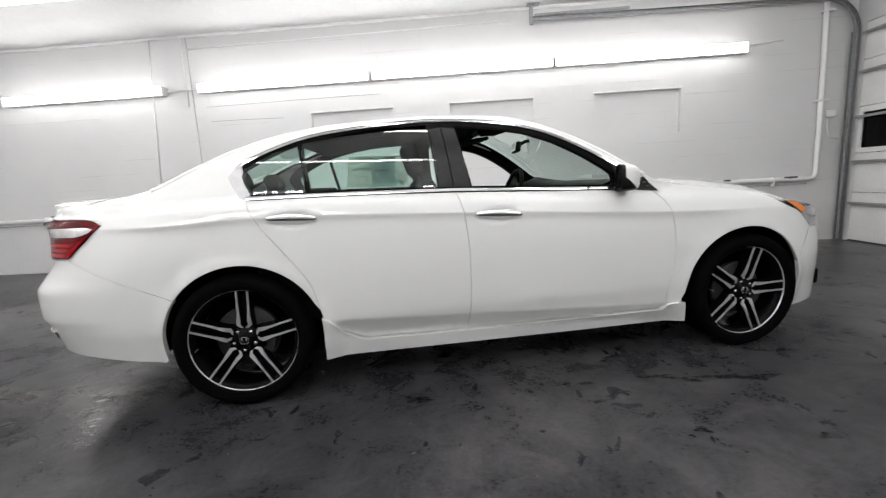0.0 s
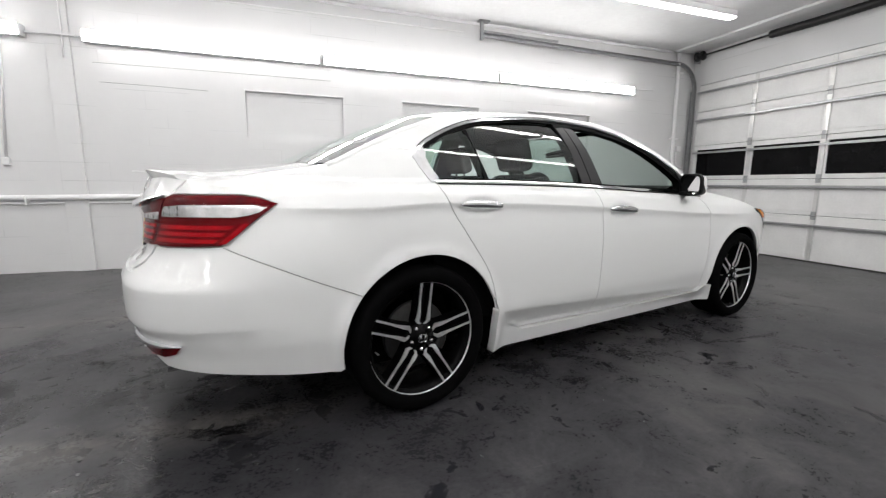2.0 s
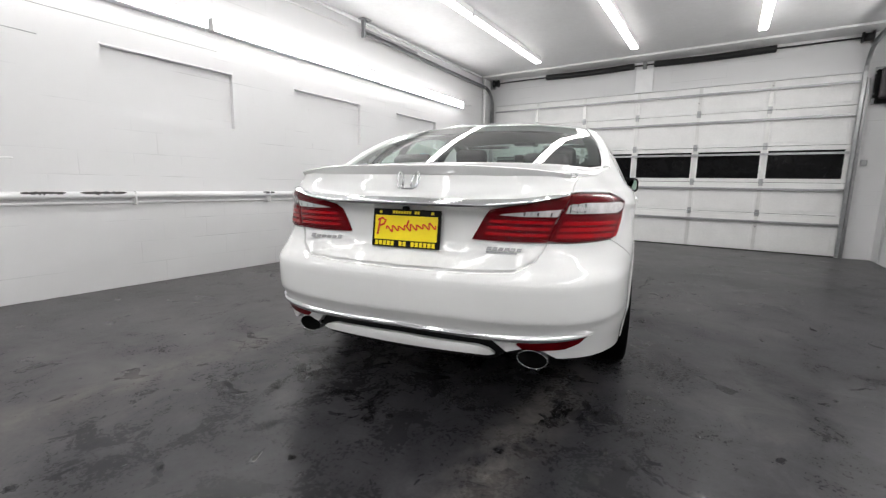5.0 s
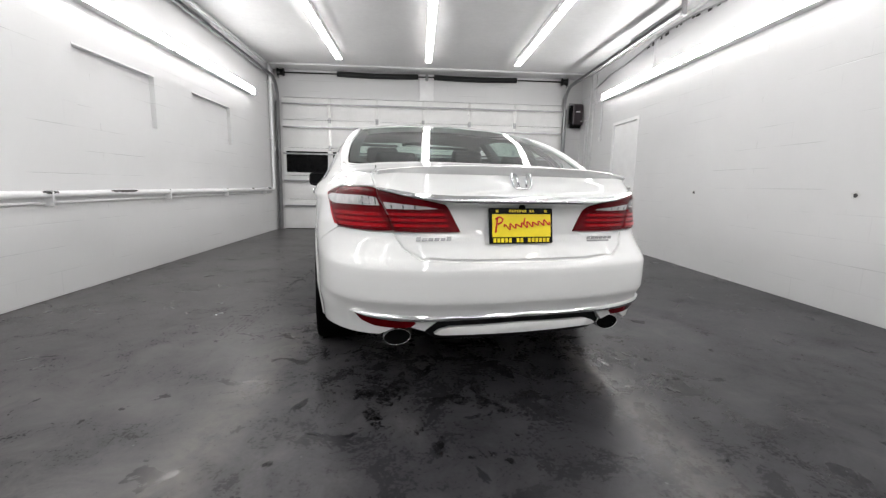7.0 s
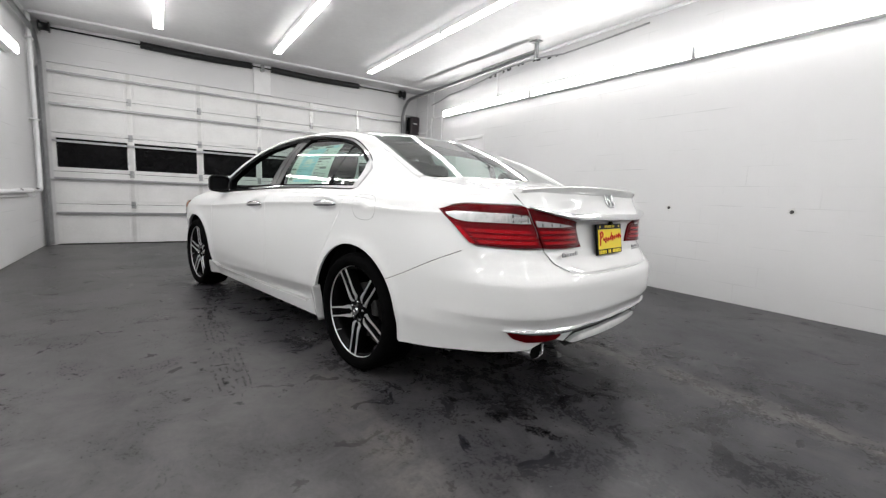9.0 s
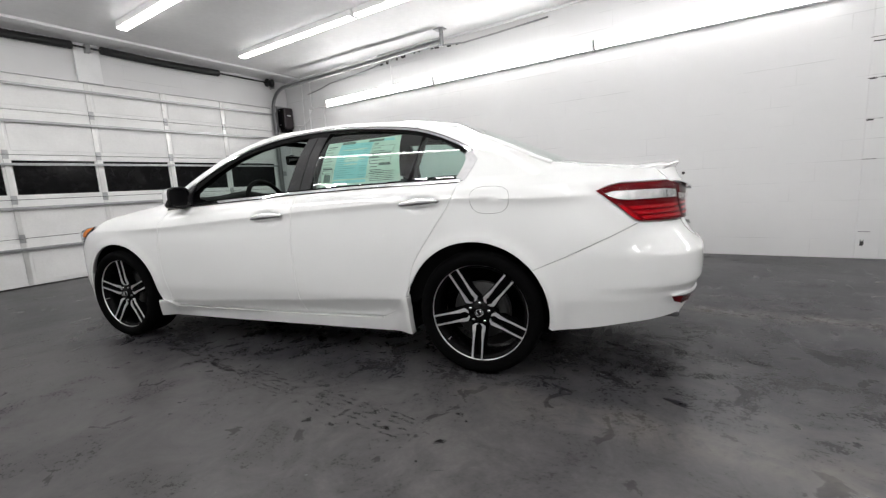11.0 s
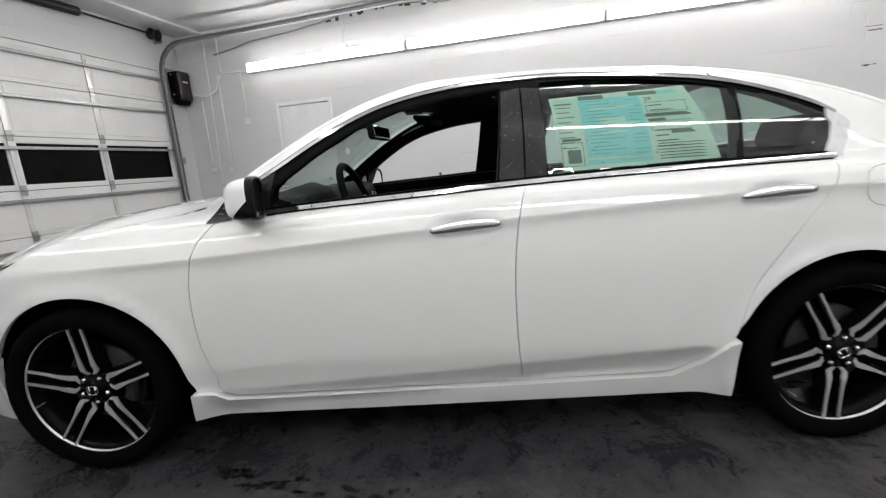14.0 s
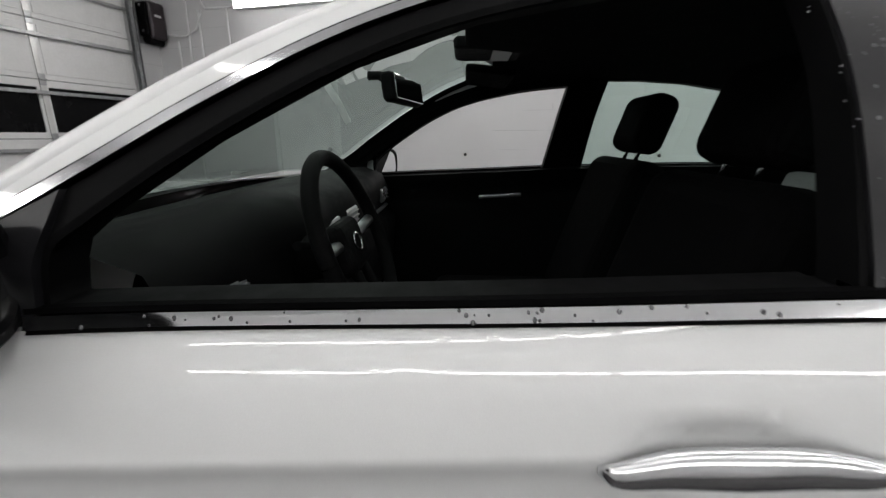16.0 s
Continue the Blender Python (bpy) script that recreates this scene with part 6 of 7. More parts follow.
def dashboard():
    n, verts, faces = 20, [], []
    prof = [(1.00, 0.968), (0.80, 1.006), (0.64, 1.014), (0.56, 0.985), (0.53, 0.92), (0.55, 0.84), (0.50, 0.78), (0.52, 0.55)]
    for i in range(n + 1):
        y = -0.76 + 1.52 * i / n
        hump = 0.035 * math.exp(-((y - 0.37) / 0.17) ** 2)
        verts += [(x - hump * 0.8, y, z + (hump if 0.5 < x < 0.7 and z > 0.9 else 0.0)) for x, z in prof]
    k = len(prof)
    faces = [(i * k + j, i * k + j + 1, (i + 1) * k + j + 1, (i + 1) * k + j) for i in range(n) for j in range(k - 1)]
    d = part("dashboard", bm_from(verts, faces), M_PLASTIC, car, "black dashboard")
    for y, z in ((0.64, 0.90), (0.10, 0.90), (-0.10, 0.90), (-0.64, 0.90)):
        bm = bmesh.new()
        add_box(bm, (0.525, y - 0.06, z - 0.03), (0.54, y + 0.06, z + 0.03), 0.008)
        for j in range(3):
            add_box(bm, (0.520, y - 0.052, z - 0.018 + j * 0.016), (0.528, y + 0.052, z - 0.014 + j * 0.016))
        part("air_vent", bm, M_SATIN, d, "satin-edged air vent")
    part("dash_line", tube([(0.535, 0.72, 0.845), (0.535, 0.3, 0.85), (0.53, 0.0, 0.85), (0.535, -0.72, 0.845)], 0.008, 8), M_SATIN, d, "satin dash strip")
    part("instrument_glass", box((0.545, 0.24, 0.915), (0.556, 0.50, 1.0), 0.01), M_GLOSSBLACK, d, "dark instrument glass")


dashboard()


def steering_wheel():
    w = part("steering_wheel", tube([(0, 0.185 * math.cos(a), 0.185 * math.sin(a)) for a in (2 * math.pi * i / 48 for i in range(49))], 0.0165, 12, False), M_PLASTIC, car, "black leather steering wheel")
    w.matrix_basis = pose(0.395, 0.37, 0.935, 0, 20, 0)
    bm = box((0.0, -0.075, -0.06), (0.045, 0.075, 0.055), 0.022, 3)
    hub = part("wheel_boss", bm, M_PLASTIC, w)
    for y0, z0, y1, z1 in ((0.07, 0.01, 0.175, 0.02), (-0.07, 0.01, -0.175, 0.02), (0.03, -0.05, 0.04, -0.175), (-0.03, -0.05, -0.04, -0.175)):
        part("wheel_spoke", tube([(0.018, y0, z0), (0.006, y1, z1)], 0.013, 8), M_SATIN if abs(z1) < 0.1 else M_PLASTIC, w, "")
    part("boss_emblem", tube([(-0.003, 0.022 * math.cos(a), 0.018 * math.sin(a)) for a in (2 * math.pi * i / 20 for i in range(21))], 0.003, 6, False), M_CHROME, hub, "small chrome emblem")
    part("column", tube([(0.03, 0, 0), (0.20, 0, 0)], 0.05, 12), M_PLASTIC, w)
    part("stalk", tube([(0.05, 0.03, 0.02), (0.05, 0.16, 0.05)], 0.009, 8), M_PLASTIC, w)


steering_wheel()


def cushion(lo, hi, bevel):
    return box(lo, hi, bevel, 4)


def seat(x, y, wide, name, lean=18, rest=True):
    s = new(name)
    s.parent = car
    s.matrix_basis = pose(x, y, 0.25)
    s["label"] = "charcoal cloth car seat with a headrest"
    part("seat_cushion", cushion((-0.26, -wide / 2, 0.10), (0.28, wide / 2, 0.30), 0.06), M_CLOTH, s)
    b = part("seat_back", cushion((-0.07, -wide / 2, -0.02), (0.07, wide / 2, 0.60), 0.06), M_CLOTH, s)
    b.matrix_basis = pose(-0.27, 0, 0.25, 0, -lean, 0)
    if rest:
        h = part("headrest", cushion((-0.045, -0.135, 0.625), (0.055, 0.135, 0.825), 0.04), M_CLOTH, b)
        for q in (-0.055, 0.055):
            part("headrest_post", tube([(0.0, q, 0.58), (0.0, q, 0.70)], 0.007, 8), M_CHROME, b, "chrome headrest post")
    return s


seat(0.09, 0.37, 0.50, "front_seat")
seat(0.025, -0.37, 0.50, "front_seat")
rs = seat(-0.92, 0.0, 1.30, "rear_bench", 24, False)
for y in (0.42, -0.42):
    h = part("rear_headrest", cushion((-0.05, -0.13, 0.0), (0.05, 0.13, 0.13), 0.04), M_CLOTH, rs)
    h.matrix_basis = pose(-0.52, y, 0.80, 0, -20, 0)


def rear_view_mirror():
    r = part("rear_view_mirror", box((-0.018, -0.125, -0.036), (0.018, 0.125, 0.036), 0.014, 3), M_PLASTIC, car, "black rear-view mirror")
    r.matrix_basis = pose(0.335, 0.04, 1.268, 0, 8, -10)
    part("mirror_glass", box((-0.0205, -0.115, -0.029), (-0.0175, 0.115, 0.029), 0.002), M_MIRROR, r, "mirror glass")
    part("mirror_stem", tube([(0.02, 0, 0.02), (0.06, 0.0, 0.05), (0.09, 0, 0.055)], 0.012, 8), M_PLASTIC, r)
    c = part("roof_console", box((0.02, -0.10, 1.362), (0.20, 0.10, 1.392), 0.012, 3), M_PLASTIC, car, "black roof console with lamps")
    part("map_lamp", box((0.05, -0.07, 1.358), (0.10, 0.07, 1.364), 0.002), M_WHITEPLASTIC, c, "pale map lamp lens")
    for y in (0.36, -0.36):
        v = part("sun_visor", box((-0.16, -0.19, -0.012), (0.0, 0.19, 0.012), 0.01), M_CLOTH, car, "dark sun visor")
        v.matrix_basis = pose(0.17, y, 1.36, 0, -6, 0)


rear_view_mirror()


def window_sticker():
    """Price papers on the inside of the left rear door's glass."""
    def zz(x, f):
        return f
    st = sheet("window_sticker", S((-0.415, 1.292), (-0.905, 1.305), (-0.960, 1.040), (-0.43, 1.030)), pane_skin, M_PAPER, car, "pale green price paper inside the window", off=-0.020, flange=0.0, gap=0.0, step=0.06)

    def patch(x0, x1, z0, z1, material, lift, name, label=""):
        return sheet(name, S((x0, z1), (x1, z1), (x1 - 0.02 * (x1 < -0.8 and x0 - x1 > 0.05), z0), (x0, z0)), pane_skin, material, st, label, off=-0.020 + lift, flange=0.0, gap=0.0, step=0.06)
    patch(-0.515, -0.735, 1.070, 1.280, M_PAPERBLUE, 0.001, "blue_panel", "aqua blue printed panel")
    for x0, x1, z0, z1 in ((-0.52, -0.61, 1.276, 1.292), (-0.70, -0.80, 1.279, 1.293), (-0.735, -0.875, 1.196, 1.208), (-0.74, -0.80, 1.180, 1.189), (-0.81, -0.875, 1.134, 1.147), (-0.435, -0.50, 1.130, 1.139), (-0.43, -0.49, 1.262, 1.268), (-0.45, -0.495, 1.055, 1.10)):
        patch(x0, x1, z0, z1, M_INKGREY, 0.0016, "print_bar")
    patch(-0.80, -0.86, 1.278, 1.294, M_PAPERBLUE, 0.0017, "blue_tab")
    for i in range(9):
        z = 1.235 - i * 0.018
        patch(-0.755, -0.80 - 0.02 * (i % 3), z, z + 0.004, M_INKGREY, 0.0015, "print_line")
        patch(-0.43, -0.485 + 0.008 * (i % 2), z + 0.015, z + 0.018, M_INKGREY, 0.0015, "print_line")
    # boxed panels and dense small print
    for x0, x1, z0, z1 in ((-0.745, -0.880, 1.148, 1.180), (-0.430, -0.505, 1.044, 1.125), (-0.745, -0.885, 1.212, 1.250)):
        for a, b, c, d in ((x0, x1, z1 - 0.0015, z1), (x0, x1, z0, z0 + 0.0015), (x0, x0 - 0.002, z0, z1), (x1 + 0.002, x1, z0, z1)):
            patch(a, b, c, d, M_INKGREY, 0.0015, "print_frame")
    patch(-0.515, -0.735, 1.046, 1.062, M_PAPERBLUE, 0.0012, "blue_tab")
    patch(-0.575, -0.665, 1.150, 1.205, M_PAPER, 0.0014, "pale_mark")
    for i in range(16):
        z = 1.268 - i * 0.0125
        patch(-0.530 - 0.01 * (i % 2), -0.60 - 0.05 * ((i * 7) % 3) / 2, z, z + 0.0022, M_INKTEAL, 0.0016, "print_line")
        if i % 4 != 1:
            patch(-0.680, -0.722 - 0.004 * (i % 3), z - 0.004, z - 0.0018, M_INKTEAL, 0.0016, "print_line")
    for i in range(6):
        z = 1.100 - i * 0.010
        patch(-0.76, -0.90, z, z + 0.003, M_INKGREY, 0.0015, "print_line")
    p = pane_skin(sx(-0.760), 1.262, -0.0175)
    q = pane_skin(sx(-0.760), 1.272, -0.0175)
    up = (q - p).normalized()
    ax = Vector((-1, 0, 0))
    m = Matrix((ax, up, ax.cross(up))).transposed().to_4x4()
    m.translation = p
    writing("29", 0.026, M_INKBLACK, st, m, 0.0004)


window_sticker()


def droplets():
    """Rain drops still clinging to the left pillar, the moulding and the sail."""
    rr = random.Random(5)
    verts, faces = [], []
    spots = []
    for _ in range(100):
        spots.append((rr.uniform(-0.375, -0.21), rr.uniform(1.02, 1.33), 0.002))
    for _ in range(120):
        x = rr.uniform(0.62, 0.76)
        spots.append((x, rr.uniform(0.965, 1.03 - (x - 0.66) * 0.55), 0.0035))
    for _ in range(90):
        x = rr.uniform(-1.25, 0.60)
        spots.append((x, BELT(x) + rr.uniform(-0.003, 0.009), 0.0085))
    for _ in range(60):
        x = rr.uniform(-0.98, -0.40)
        spots.append((x, rr.uniform(1.03, 1.33), -0.0125))
    for x, z, off in spots:
        r = rr.choice((0.0010, 0.0014, 0.0018, 0.0024))
        s0 = sx(x)
        f = pane_skin if off < 0 else skin
        p, q, u = f(s0, z, off), f(s0 + 0.004, z, off), f(s0, z + 0.004, off)
        ax, up = (q - p).normalized(), (u - p).normalized()
        out = (u - p).cross(q - p).normalized()
        if out.y < 0:
            out = -out
        i = len(verts)
        verts.append(p + out * r * 0.6)
        for k in range(6):
            a = math.pi * k / 3
            verts.append(p + ax * r * math.cos(a) + up * r * math.sin(a) * rr.uniform(1.0, 1.4))
        faces += [(i, i + 1 + k, i + 1 + (k + 1) % 6) for k in range(6)]
    me = mesh_from("water_drop", verts, faces, M_DROP)
    ob = new("water_drop", me)
    ob.matrix_basis = pose(0, 0, 0, 0, 0, CAR_TURN)
    tagged(ob, "small clear rain drops on the window trim", "water drop", kind="stuff")


droplets()

# ---- fittings of the bay ----
def pipe(name, pts, r, material, label, category, n=12):
    return solo(name, tube(pts, r, n), material, label, category)


# pipe along the left wall, rising in the corner
run = thing("heating_pipe", pose(0, 0, 0), "white painted pipe with worn black patches along the wall", "pipe")
YP = YL - 0.055
part("pipe_run", tube([(-8.95, YP, 0.790), (-6.0, YP, 0.815), (-3.0, YP, 0.842), (0.0, YP, 0.845), (4.44, YP, 0.838), (4.50, YP, 0.85), (4.53, YP, 0.90), (4.53, YP, 1.5), (4.515, YP, 2.6), (4.50, YP, ZC)], 0.030, 14), M_TRIM, run)
for x in (-6.4, -4.4, -3.35, -2.06, -0.7, 0.9, 2.4, 4.0):
    part("pipe_clip", box((x - 0.007, YP - 0.033, 0.752), (x + 0.007, YL, 0.876 + (0 if x > -3.4 else -0.02)), 0.004), M_TRIM, run)
for z in (1.82, 2.9):
    part("pipe_clip", box((4.47, YP - 0.034, z - 0.012), (4.60, YL, z + 0.012), 0.004), M_TRIM, run)


def worn_patch(x0, x1, seed):
    """Ragged bare patch on the pipe's front."""
    rnd = random.Random(seed)
    verts, faces, n = [], [], 22
    for i in range(n + 1):
        x = x0 + (x1 - x0) * i / n
        e = math.sin(math.pi * i / n) ** 0.5
        zc = 0.844 if x > -3.0 else 0.842
        lo, hi = 0.1 + 1.0 * e * rnd.uniform(0.1, 1.0), 0.3 + 1.1 * e * rnd.uniform(0.2, 1.0)
        for a in (0.72 - lo * 0.75, 0.72 - lo * 0.2, 0.72 + hi * 0.3, 0.72 + hi * 0.8):
            verts.append((x, YP - 0.0312 * math.cos(a * 0.8), zc + 0.0312 * math.sin(a * 0.8)))
    faces = [(i * 4 + q, i * 4 + q + 1, (i + 1) * 4 + q + 1, (i + 1) * 4 + q) for i in range(n) for q in range(3)]
    part("worn_patch", bm_from(verts, faces), M_RUST, run, "bare black worn patch")


for k, (a, b) in enumerate(((-3.04, -2.98), (-2.82, -2.55), (-2.46, -2.13), (-0.79, -0.64), (-0.06, 0.32), (3.35, 3.45), (4.12, 4.30), (-6.3, -6.15), (-5.4, -5.33))):
    worn_patch(a, b, k)
pipe("conduit", [(-8.95, YL - 0.016, 0.745), (-6.0, YL - 0.016, 0.755), (-3.0, YL - 0.016, 0.775), (0.0, YL - 0.016, 0.775), (4.45, YL - 0.016, 0.775)], 0.012, M_TRIM, "thin white painted conduit under the pipe", "conduit", 8)
for pts in ([(-4.40, YL - 0.012, ZC), (-4.47, YL - 0.012, 2.3), (-4.54, YL - 0.012, 1.25)], [(-3.92, YL - 0.042, ZC), (-3.93, YL - 0.042, 2.30)],
            [(-4.24, YL - 0.05, 2.515), (-3.94, YL - 0.05, 2.525), (-3.76, YL - 0.05, 2.525)], [(-3.90, YL - 0.012, 3.065), (-1.5, YL - 0.012, 3.085), (0.62, YL - 0.012, 3.10)],
            [(4.66, YL - 0.012, 1.62), (4.665, YL - 0.012, 1.45), (4.70, YL - 0.014, 1.36), (4.80, YL - 0.02, 1.34)],
            [(3.60, YL - 0.006, 2.57), (4.05, YL - 0.006, 2.60)]):
    pipe("conduit", pts, 0.009, M_TRIM, "thin white painted conduit on the wall", "conduit", 8)
solo("outlet_box", box((-4.575, YL - 0.035, 1.17), (-4.505, YL - 0.001, 1.25), 0.006), M_TRIM, "small white electrical box on the wall", "junction box")
solo("sensor_box", box((4.63, YL - 0.06, 1.61), (4.72, YL - 0.001, 1.70), 0.008), M_TRIM, "small white junction box on the wall", "junction box")
# piers
setting("pier_north", box((-4.085, YL - 0.03, 0), (-3.868, YL + 0.01, ZC), 0.004), M_WALL, "white painted pier on the block wall", "pier")
setting("pier_south", box((-3.985, YR - 0.01, 0), (-3.80, YR + 0.006, ZC), 0.004), M_WALL, "white painted pier with chipped edges", "pier")


def chips(x, z, wide, tall, seed):
    rnd = random.Random(seed)
    pts = [(x + wide * (k / 7 - 0.5), z + rnd.uniform(0.2, 1.0) * tall / 2) for k in range(8)] + [(x + wide * (k / 7 - 0.5), z - rnd.uniform(0.2, 1.0) * tall / 2) for k in range(7, -1, -1)]
    bm = extrude_poly(pts, 0.002, lambda u, v, w: (u, YR + 0.0062 + w, v))
    solo("paint_chip", bm, M_RUST, "dark chip in the white paint", "paint chip", group="paint chips")


for k, (x, z, w, h) in enumerate(((-3.86, 2.175, 0.15, 0.008), (-3.87, 2.135, 0.13, 0.018), (-3.85, 1.795, 0.13, 0.010), (-3.83, 1.788, 0.05, 0.016), (-3.86, 1.405, 0.12, 0.008), (-3.83, 1.395, 0.05, 0.022), (-3.85, 1.015, 0.10, 0.008), (-3.86, 0.28, 0.09, 0.010), (-3.85, 0.16, 0.03, 0.09))):
    chips(x, z, w, h, k)
# filled ledge strips and cracks on the left wall
for a, b, z in ((-3.437, -2.818, 1.128),):
    solo("filler_strip", box((a, YL - 0.007, z - 0.006), (b, YL + 0.002, z + 0.005), 0.003), M_TRIM, "raised white filler strip on the wall", "filler strip")
for a, b, z0, z1 in ((-3.65, -2.6, 2.085, 2.07), (-3.7, -1.2, 2.285, 2.30)):
    solo("wall_crack", tube([(a, YL - 0.0005, z0), ((a + b) / 2, YL - 0.0005, (z0 + z1) / 2 + 0.004), (b, YL - 0.0005, z1)], 0.0022, 5), M_INKGREY, "fine grey crack along a block joint", "crack")


# window surrounds: shaded lintel strips
for a, b in WIN:
    solo("window_lintel", box((a - 0.01, YL - 0.004, 2.105), (b + 0.01, YL + 0.05, 2.122), 0.003), M_TRIM, "white painted lintel strip over a blocked window", "lintel")


# side door in the right wall
def side_door():
    d = thing("side_door", pose(0, 0, 0), "flush white painted steel door, closed", "door", kind="structure")
    part("leaf", box((2.497, YR - 0.075, 0.012), (3.283, YR - 0.012, 2.078), 0.003), M_TRIM, d)
    bm = bmesh.new()
    for lo, hi in (((2.44, YR - 0.08, 0.0), (2.496, YR + 0.006, 2.14)), ((3.284, YR - 0.08, 0.0), (3.34, YR + 0.006, 2.14)), ((2.496, YR - 0.08, 2.086), (3.284, YR + 0.006, 2.14))):
        add_box(bm, lo, hi, 0.003)
    part("door_frame", bm, M_TRIM, d)
    part("door_knob", tube([(2.57, YR - 0.012, 1.0), (2.57, YR + 0.05, 1.0)], [0.012, 0.028], 12), M_SATIN, d, "satin metal knob")
    part("backing", box((2.45, YR - 0.25, 0.0), (3.33, YR - 0.085, 2.13)), M_GAP, d)


side_door()
# anchor holes in the right wall
for x, z in ((0.917, 0.957), (-1.064, 0.966), (-2.23, 0.978)):
    v, f = lathe([(0.0, 0.004), (0.010, 0.005), (0.014, 0.004), (0.018, 0.001)], 14)
    bm = bm_from(v, f)
    ob = solo("wall_anchor", bm, M_RUST, "dark rusty anchor hole in the wall", "wall anchor", pose(x, YR, z), group="wall anchors")
    pts = [(0.036 * (1 + 0.25 * math.sin(5 * a + x)) * math.cos(a), 0.034 * (1 + 0.2 * math.cos(3 * a)) * math.sin(a)) for a in (2 * math.pi * k / 22 for k in range(22))]
    part("bare_ring", extrude_poly(pts, 0.0008, lambda u, v_, w: (u, w, v_)), M_STILE, ob, "bare grey ring")
# cable with flaking paint high on the right wall
cable = thing("wall_cable", pose(0, 0, 0), "old cable with flaking dark paint high on the wall", "cable")
pts = [(4.25, YR + 0.012, 2.915), (3.9, YR + 0.012, 2.96), (3.6, YR + 0.014, 3.02), (3.0, YR + 0.012, 3.05), (2.5, YR + 0.012, 3.10), (2.2, YR + 0.014, 3.15), (1.8, YR + 0.012, 3.175), (1.2, YR + 0.012, 3.165), (0.7, YR + 0.014, 3.11), (0.2, YR + 0.012, 3.12), (-0.6, YR + 0.012, 3.15)]
part("cable_run", tube(pts, 0.012, 8), M_GALV, cable)
rnd = random.Random(5)
for k in range(16):
    x = 2.45 - 0.115 * k + rnd.uniform(-0.02, 0.02)
    z = 3.115 + 0.06 * math.exp(-((x - 1.5) / 0.5) ** 2) - 0.01
    w = rnd.uniform(0.03, 0.11)
    q = [(x + w * (j / 5 - 0.5), z + rnd.uniform(0.2, 1.0) * 0.03) for j in range(6)] + [(x + w * (j / 5 - 0.5), z - rnd.uniform(0.2, 1.0) * 0.025) for j in range(5, -1, -1)]
    part("flake", extrude_poly(q, 0.006, lambda u, v, w_: (u, YR + 0.002 + w_, v)), M_RUST if k % 3 else M_CEIL, cable)
for pts in ([(2.146, YR + 0.012, ZC), (2.13, YR + 0.012, 2.80)], [(4.40, YR + 0.02, ZC), (4.42, YR + 0.02, 2.4), (4.50, YR + 0.02, 0.02)], [(4.18, YR + 0.012, ZC), (4.18, YR + 0.012, 2.70), (4.14, YR + 0.012, 2.64), (3.69, YR + 0.012, 2.63)],
            [(3.84, YR + 0.012, 2.62), (3.845, YR + 0.012, 1.96)], [(4.60, YR + 0.012, 2.3), (4.60, YR + 0.012, 1.27)], [(4.25, YR + 0.012, 2.64), (4.25, YR + 0.012, 1.27)], [(4.66, YR + 0.10, 2.36), (4.45, YR + 0.05, 2.34), (4.30, YR + 0.02, 2.42), (4.20, YR + 0.014, 2.62)]):
    pipe("conduit", pts, 0.011, M_TRIM, "thin white painted conduit on the wall", "conduit", 8)
solo("lamp_connector", box((2.10, YR + 0.002, 2.70), (2.17, YR + 0.06, 2.79), 0.006), M_TRIM, "small white connector box above the strip lamp", "junction box")
solo("thermostat", box((3.80, YR + 0.001, 1.88), (3.885, YR + 0.03, 1.965), 0.006), M_WHITEPLASTIC, "small white thermostat on the wall", "thermostat")
for x in (4.25, 4.60):
    solo("switch_box", box((x - 0.035, YR + 0.001, 1.215), (x + 0.035, YR + 0.035, 1.275), 0.005), M_TRIM, "small white switch box on the wall", "switch")
solo("door_latch", box((XD - 0.03, -3.27, 1.38), (XD - 0.001, -3.20, 1.47), 0.006), M_GALV, "grey steel latch plate beside the overhead door", "latch")


def opener():
    o = thing("door_opener", pose(XD - 0.01, -3.33, 2.50), "dark plum wall-mounted door opener motor", "door opener")
    part("case", box((-0.19, -0.13, -0.20), (-0.02, 0.09, 0.22), 0.035, 3), M_OPENER, o)
    part("end_cover", box((-0.17, 0.09, -0.17), (-0.03, 0.13, 0.20), 0.015, 2), M_PLASTIC, o, "black end cover")
    part("motor", tube([(-0.10, -0.10, -0.205), (-0.10, 0.10, -0.205)], 0.055, 18), M_PLASTIC, o, "black motor barrel")
    part("label_bar", box((-0.193, -0.06, 0.05), (-0.189, 0.03, 0.075)), M_WHITEPLASTIC, o, "pale label bar")
    for z in (0.16, -0.12):
        part("bolt", tube([(-0.10, 0.13, z), (-0.10, 0.14, z)], 0.012, 8), M_GALV, o)
    part("back_plate", box((-0.02, -0.14, -0.25), (0.008, 0.13, 0.26), 0.003), M_GALV, o)
    return o


opener()
# ceiling edge trims and beam at the door end
setting("ceiling_beam", box((4.40, YR + 0.001, ZC - 0.035), (4.52, YL - 0.07, ZC - 0.001), 0.005), M_CEIL, "shallow painted beam across the ceiling", "beam")
for y, s in ((YL, -1), (YR, 1)):
    setting("trim", box((XB, min(y, y + s * 0.05), ZC - 0.03), (4.39, max(y, y + s * 0.05), ZC - 0.002), 0.004), M_TRIM, "white painted ceiling edge trim", "trim")
setting("sill_strip", box((XD - 0.05, DY0, -0.002), (XD + 0.06, DY1, 0.006)), M_RUST, "dark threshold strip under the overhead door", "threshold")

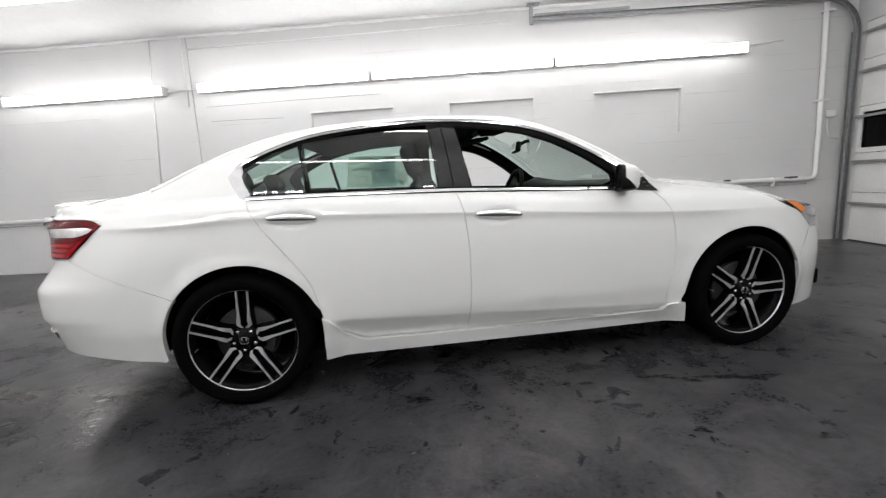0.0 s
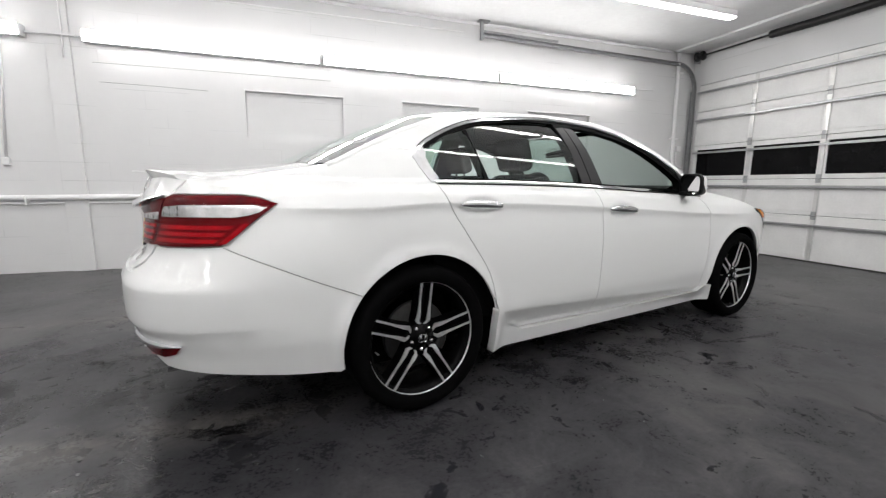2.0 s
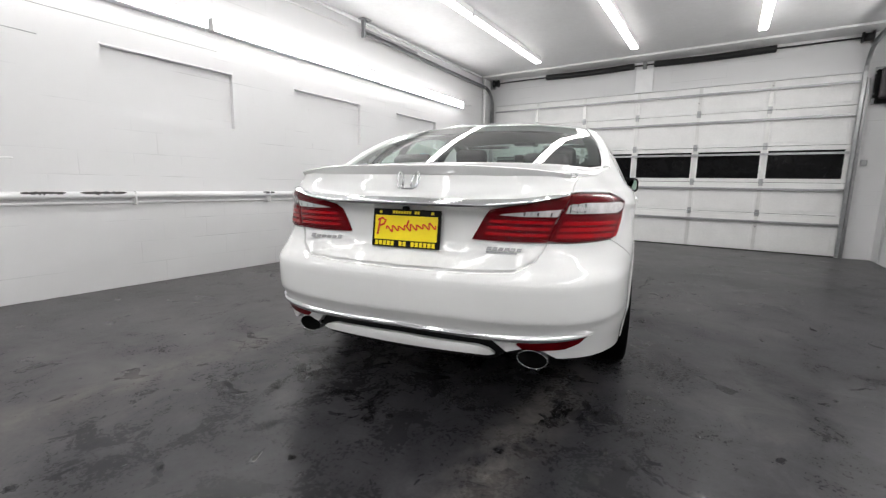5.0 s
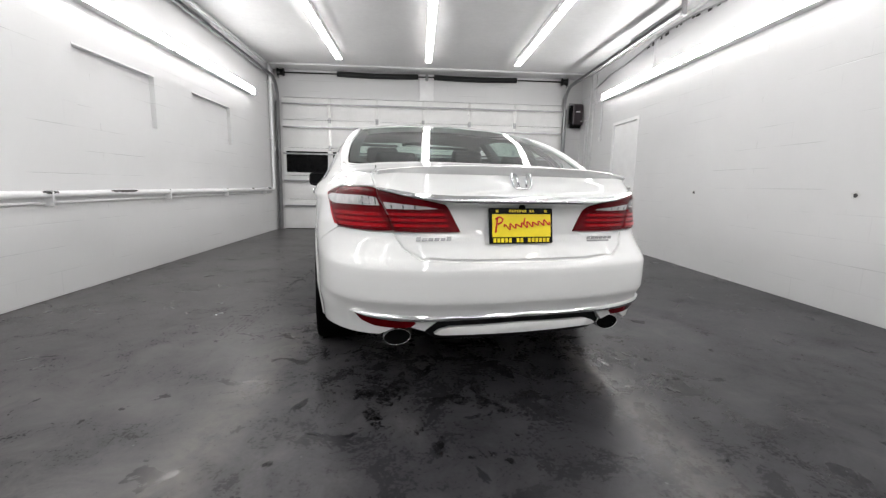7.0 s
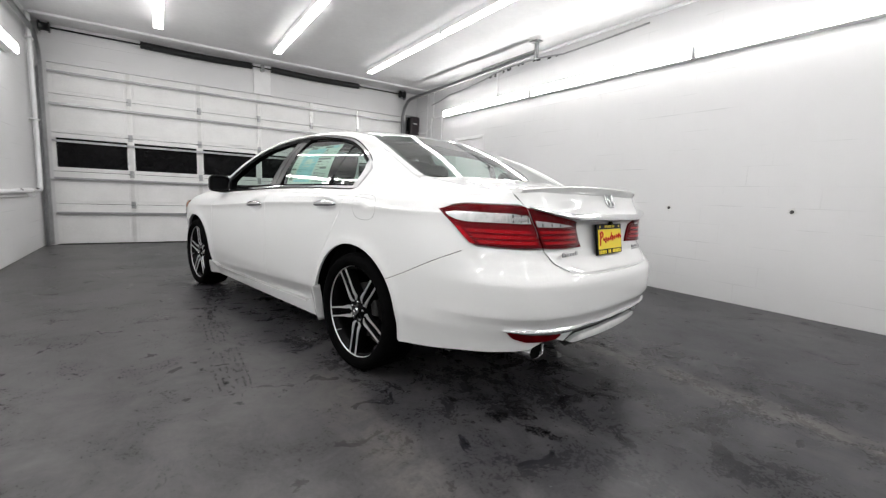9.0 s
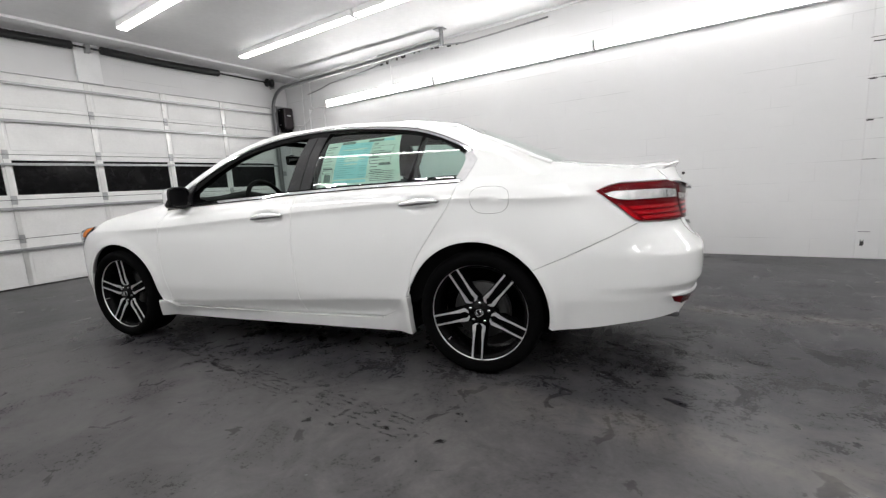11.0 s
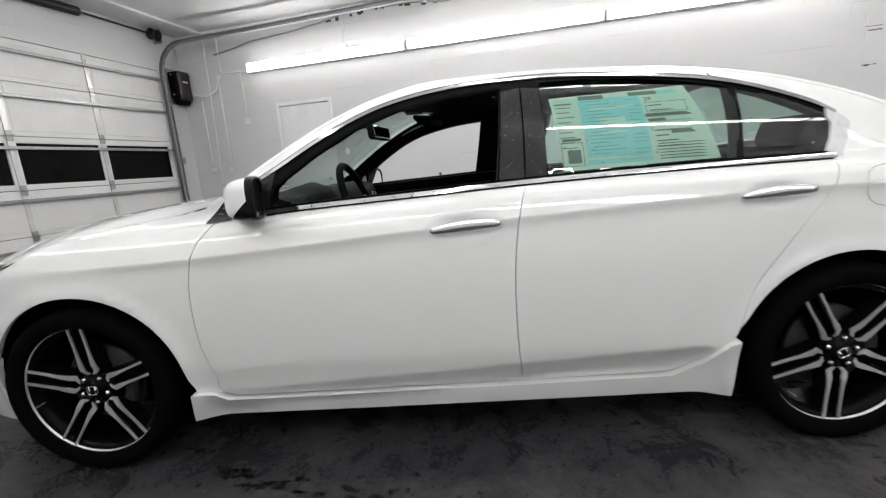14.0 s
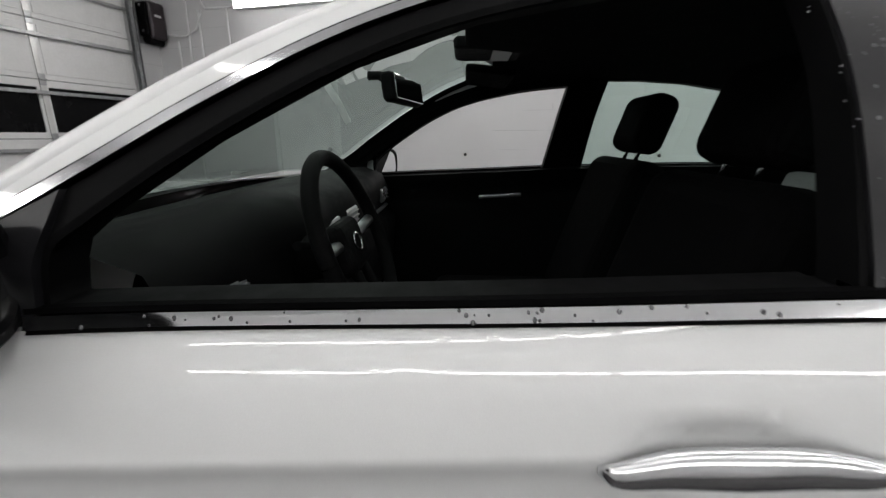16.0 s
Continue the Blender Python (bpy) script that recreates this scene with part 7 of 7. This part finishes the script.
# ---- damp marks and dirt on the floor ----
def blob(rnd, cx, cy, rx, ry, turn=0.0, z=0.0012, n=34):
    ph = [rnd.uniform(0, 6.28) for _ in range(4)]
    pts = []
    for k in range(n):
        a = 2 * math.pi * k / n
        r = 1 + 0.24 * math.sin(2 * a + ph[0]) + 0.20 * math.sin(3 * a + ph[1]) + 0.15 * math.sin(5 * a + ph[2]) + 0.12 * math.sin(9 * a + ph[3])
        if n > 12:
            r *= 1 + rnd.uniform(-0.16, 0.16)
        u, v = rx * r * math.cos(a), ry * r * math.sin(a)
        pts.append((cx + u * math.cos(turn) - v * math.sin(turn), cy + u * math.sin(turn) + v * math.cos(turn), z))
    return pts


def marks(name, blobs, material, label, category):
    verts, faces = [], []
    for b in blobs:
        i = len(verts)
        verts += b
        faces.append(tuple(range(i, i + len(b))))
    me = mesh_from(name, verts, faces, material, smooth=False)
    return tagged(new(name, me), label, category, kind="stuff")


rnd = random.Random(11)
near = []
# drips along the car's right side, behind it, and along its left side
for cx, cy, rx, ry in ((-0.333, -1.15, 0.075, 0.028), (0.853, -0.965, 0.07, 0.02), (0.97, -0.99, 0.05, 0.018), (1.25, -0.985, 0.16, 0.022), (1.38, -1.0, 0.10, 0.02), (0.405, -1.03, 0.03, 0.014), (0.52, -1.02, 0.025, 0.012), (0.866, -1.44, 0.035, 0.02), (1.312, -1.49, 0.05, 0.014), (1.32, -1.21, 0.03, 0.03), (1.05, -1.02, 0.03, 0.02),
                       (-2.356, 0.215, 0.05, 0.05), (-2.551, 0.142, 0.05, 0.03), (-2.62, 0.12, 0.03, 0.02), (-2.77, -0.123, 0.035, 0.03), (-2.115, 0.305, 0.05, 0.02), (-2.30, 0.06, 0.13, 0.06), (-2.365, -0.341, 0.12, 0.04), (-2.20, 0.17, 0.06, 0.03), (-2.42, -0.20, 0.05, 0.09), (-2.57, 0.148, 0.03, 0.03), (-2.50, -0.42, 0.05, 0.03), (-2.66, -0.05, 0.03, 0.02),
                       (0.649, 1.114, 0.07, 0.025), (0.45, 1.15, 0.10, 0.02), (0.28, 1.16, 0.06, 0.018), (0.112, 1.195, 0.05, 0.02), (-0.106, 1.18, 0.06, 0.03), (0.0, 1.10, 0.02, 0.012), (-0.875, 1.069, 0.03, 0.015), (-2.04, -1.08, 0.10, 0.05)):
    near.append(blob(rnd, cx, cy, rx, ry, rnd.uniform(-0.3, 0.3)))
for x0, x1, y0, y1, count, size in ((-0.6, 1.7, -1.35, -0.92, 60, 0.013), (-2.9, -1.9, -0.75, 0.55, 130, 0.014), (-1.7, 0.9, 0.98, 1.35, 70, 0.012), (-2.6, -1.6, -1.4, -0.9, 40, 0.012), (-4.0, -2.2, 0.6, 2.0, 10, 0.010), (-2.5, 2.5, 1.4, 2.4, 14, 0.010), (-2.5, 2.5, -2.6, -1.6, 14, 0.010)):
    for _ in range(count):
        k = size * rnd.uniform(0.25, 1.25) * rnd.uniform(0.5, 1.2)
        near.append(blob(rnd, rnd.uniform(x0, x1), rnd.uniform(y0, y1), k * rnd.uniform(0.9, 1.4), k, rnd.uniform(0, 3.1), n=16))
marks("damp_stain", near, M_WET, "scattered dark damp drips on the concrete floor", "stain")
# tyre tread prints, rows of short dashes
tread = []
for x0, x1 in ((-0.32, -0.78), (-0.92, -1.50)):
    for row in range(6):
        y = 1.09 + row * 0.030 + (0.02 if x0 < -0.8 else 0.0)
        x = x0 - rnd.uniform(0.0, 0.06)
        while x > x1:
            w = rnd.uniform(0.02, 0.06)
            if rnd.random() < 0.72:
                tread.append(blob(rnd, x, y + rnd.uniform(-0.004, 0.004), w * 0.62, 0.0075, rnd.uniform(-0.1, 0.1), 0.0014, 10))
            x -= w * 1.35 + rnd.uniform(0.0, 0.03)
for i in range(40):
    u = rnd.uniform(0, 1)
    tread.append(blob(rnd, 0.66 - 1.0 * u, 1.09 + 0.10 * u + rnd.uniform(-0.03, 0.03), rnd.uniform(0.012, 0.04), rnd.uniform(0.006, 0.012), rnd.uniform(-0.2, 0.2), 0.0014, 10))
marks("tyre_print", tread, M_WET, "dark wet tyre tread prints on the concrete floor", "tyre print")
water = [blob(rnd, cx, cy, rx, ry, a, 0.0016) for cx, cy, rx, ry, a in ((-1.90, -1.29, 0.026, 0.012, 0.4), (-2.03, -1.10, 0.03, 0.010, 0.2), (-1.86, -1.34, 0.016, 0.008, 0.0), (-2.34, -1.31, 0.03, 0.016, 0.3), (-2.17, -1.31, 0.018, 0.010, 0.1), (-2.06, -1.03, 0.03, 0.008, 1.0), (-1.97, -1.2, 0.02, 0.012, 0.5))]
marks("puddle", water, M_WATER, "small clear water puddles on the floor", "puddle")
# dirt gathered along the foot of the left wall
dirt, x = [], -6.5
while x < 4.6:
    w = rnd.uniform(0.03, 0.16)
    dirt.append(blob(rnd, x, YL - 0.004, w, rnd.uniform(0.005, 0.011), 0.0, 0.0018, 14))
    x += w * rnd.uniform(1.2, 2.6)
marks("wall_dirt", dirt, M_RUST, "dark dirt gathered along the foot of the wall", "dirt")
# pale specks of grit and leaf litter
bits = [blob(rnd, rnd.uniform(-3.5, 2.5), rnd.uniform(-2.8, 2.6), rnd.uniform(0.003, 0.009), rnd.uniform(0.002, 0.004), rnd.uniform(0, 3), 0.002, 8) for _ in range(70)]
marks("grit", bits, M_INKGREY, "pale specks of grit on the floor", "grit")
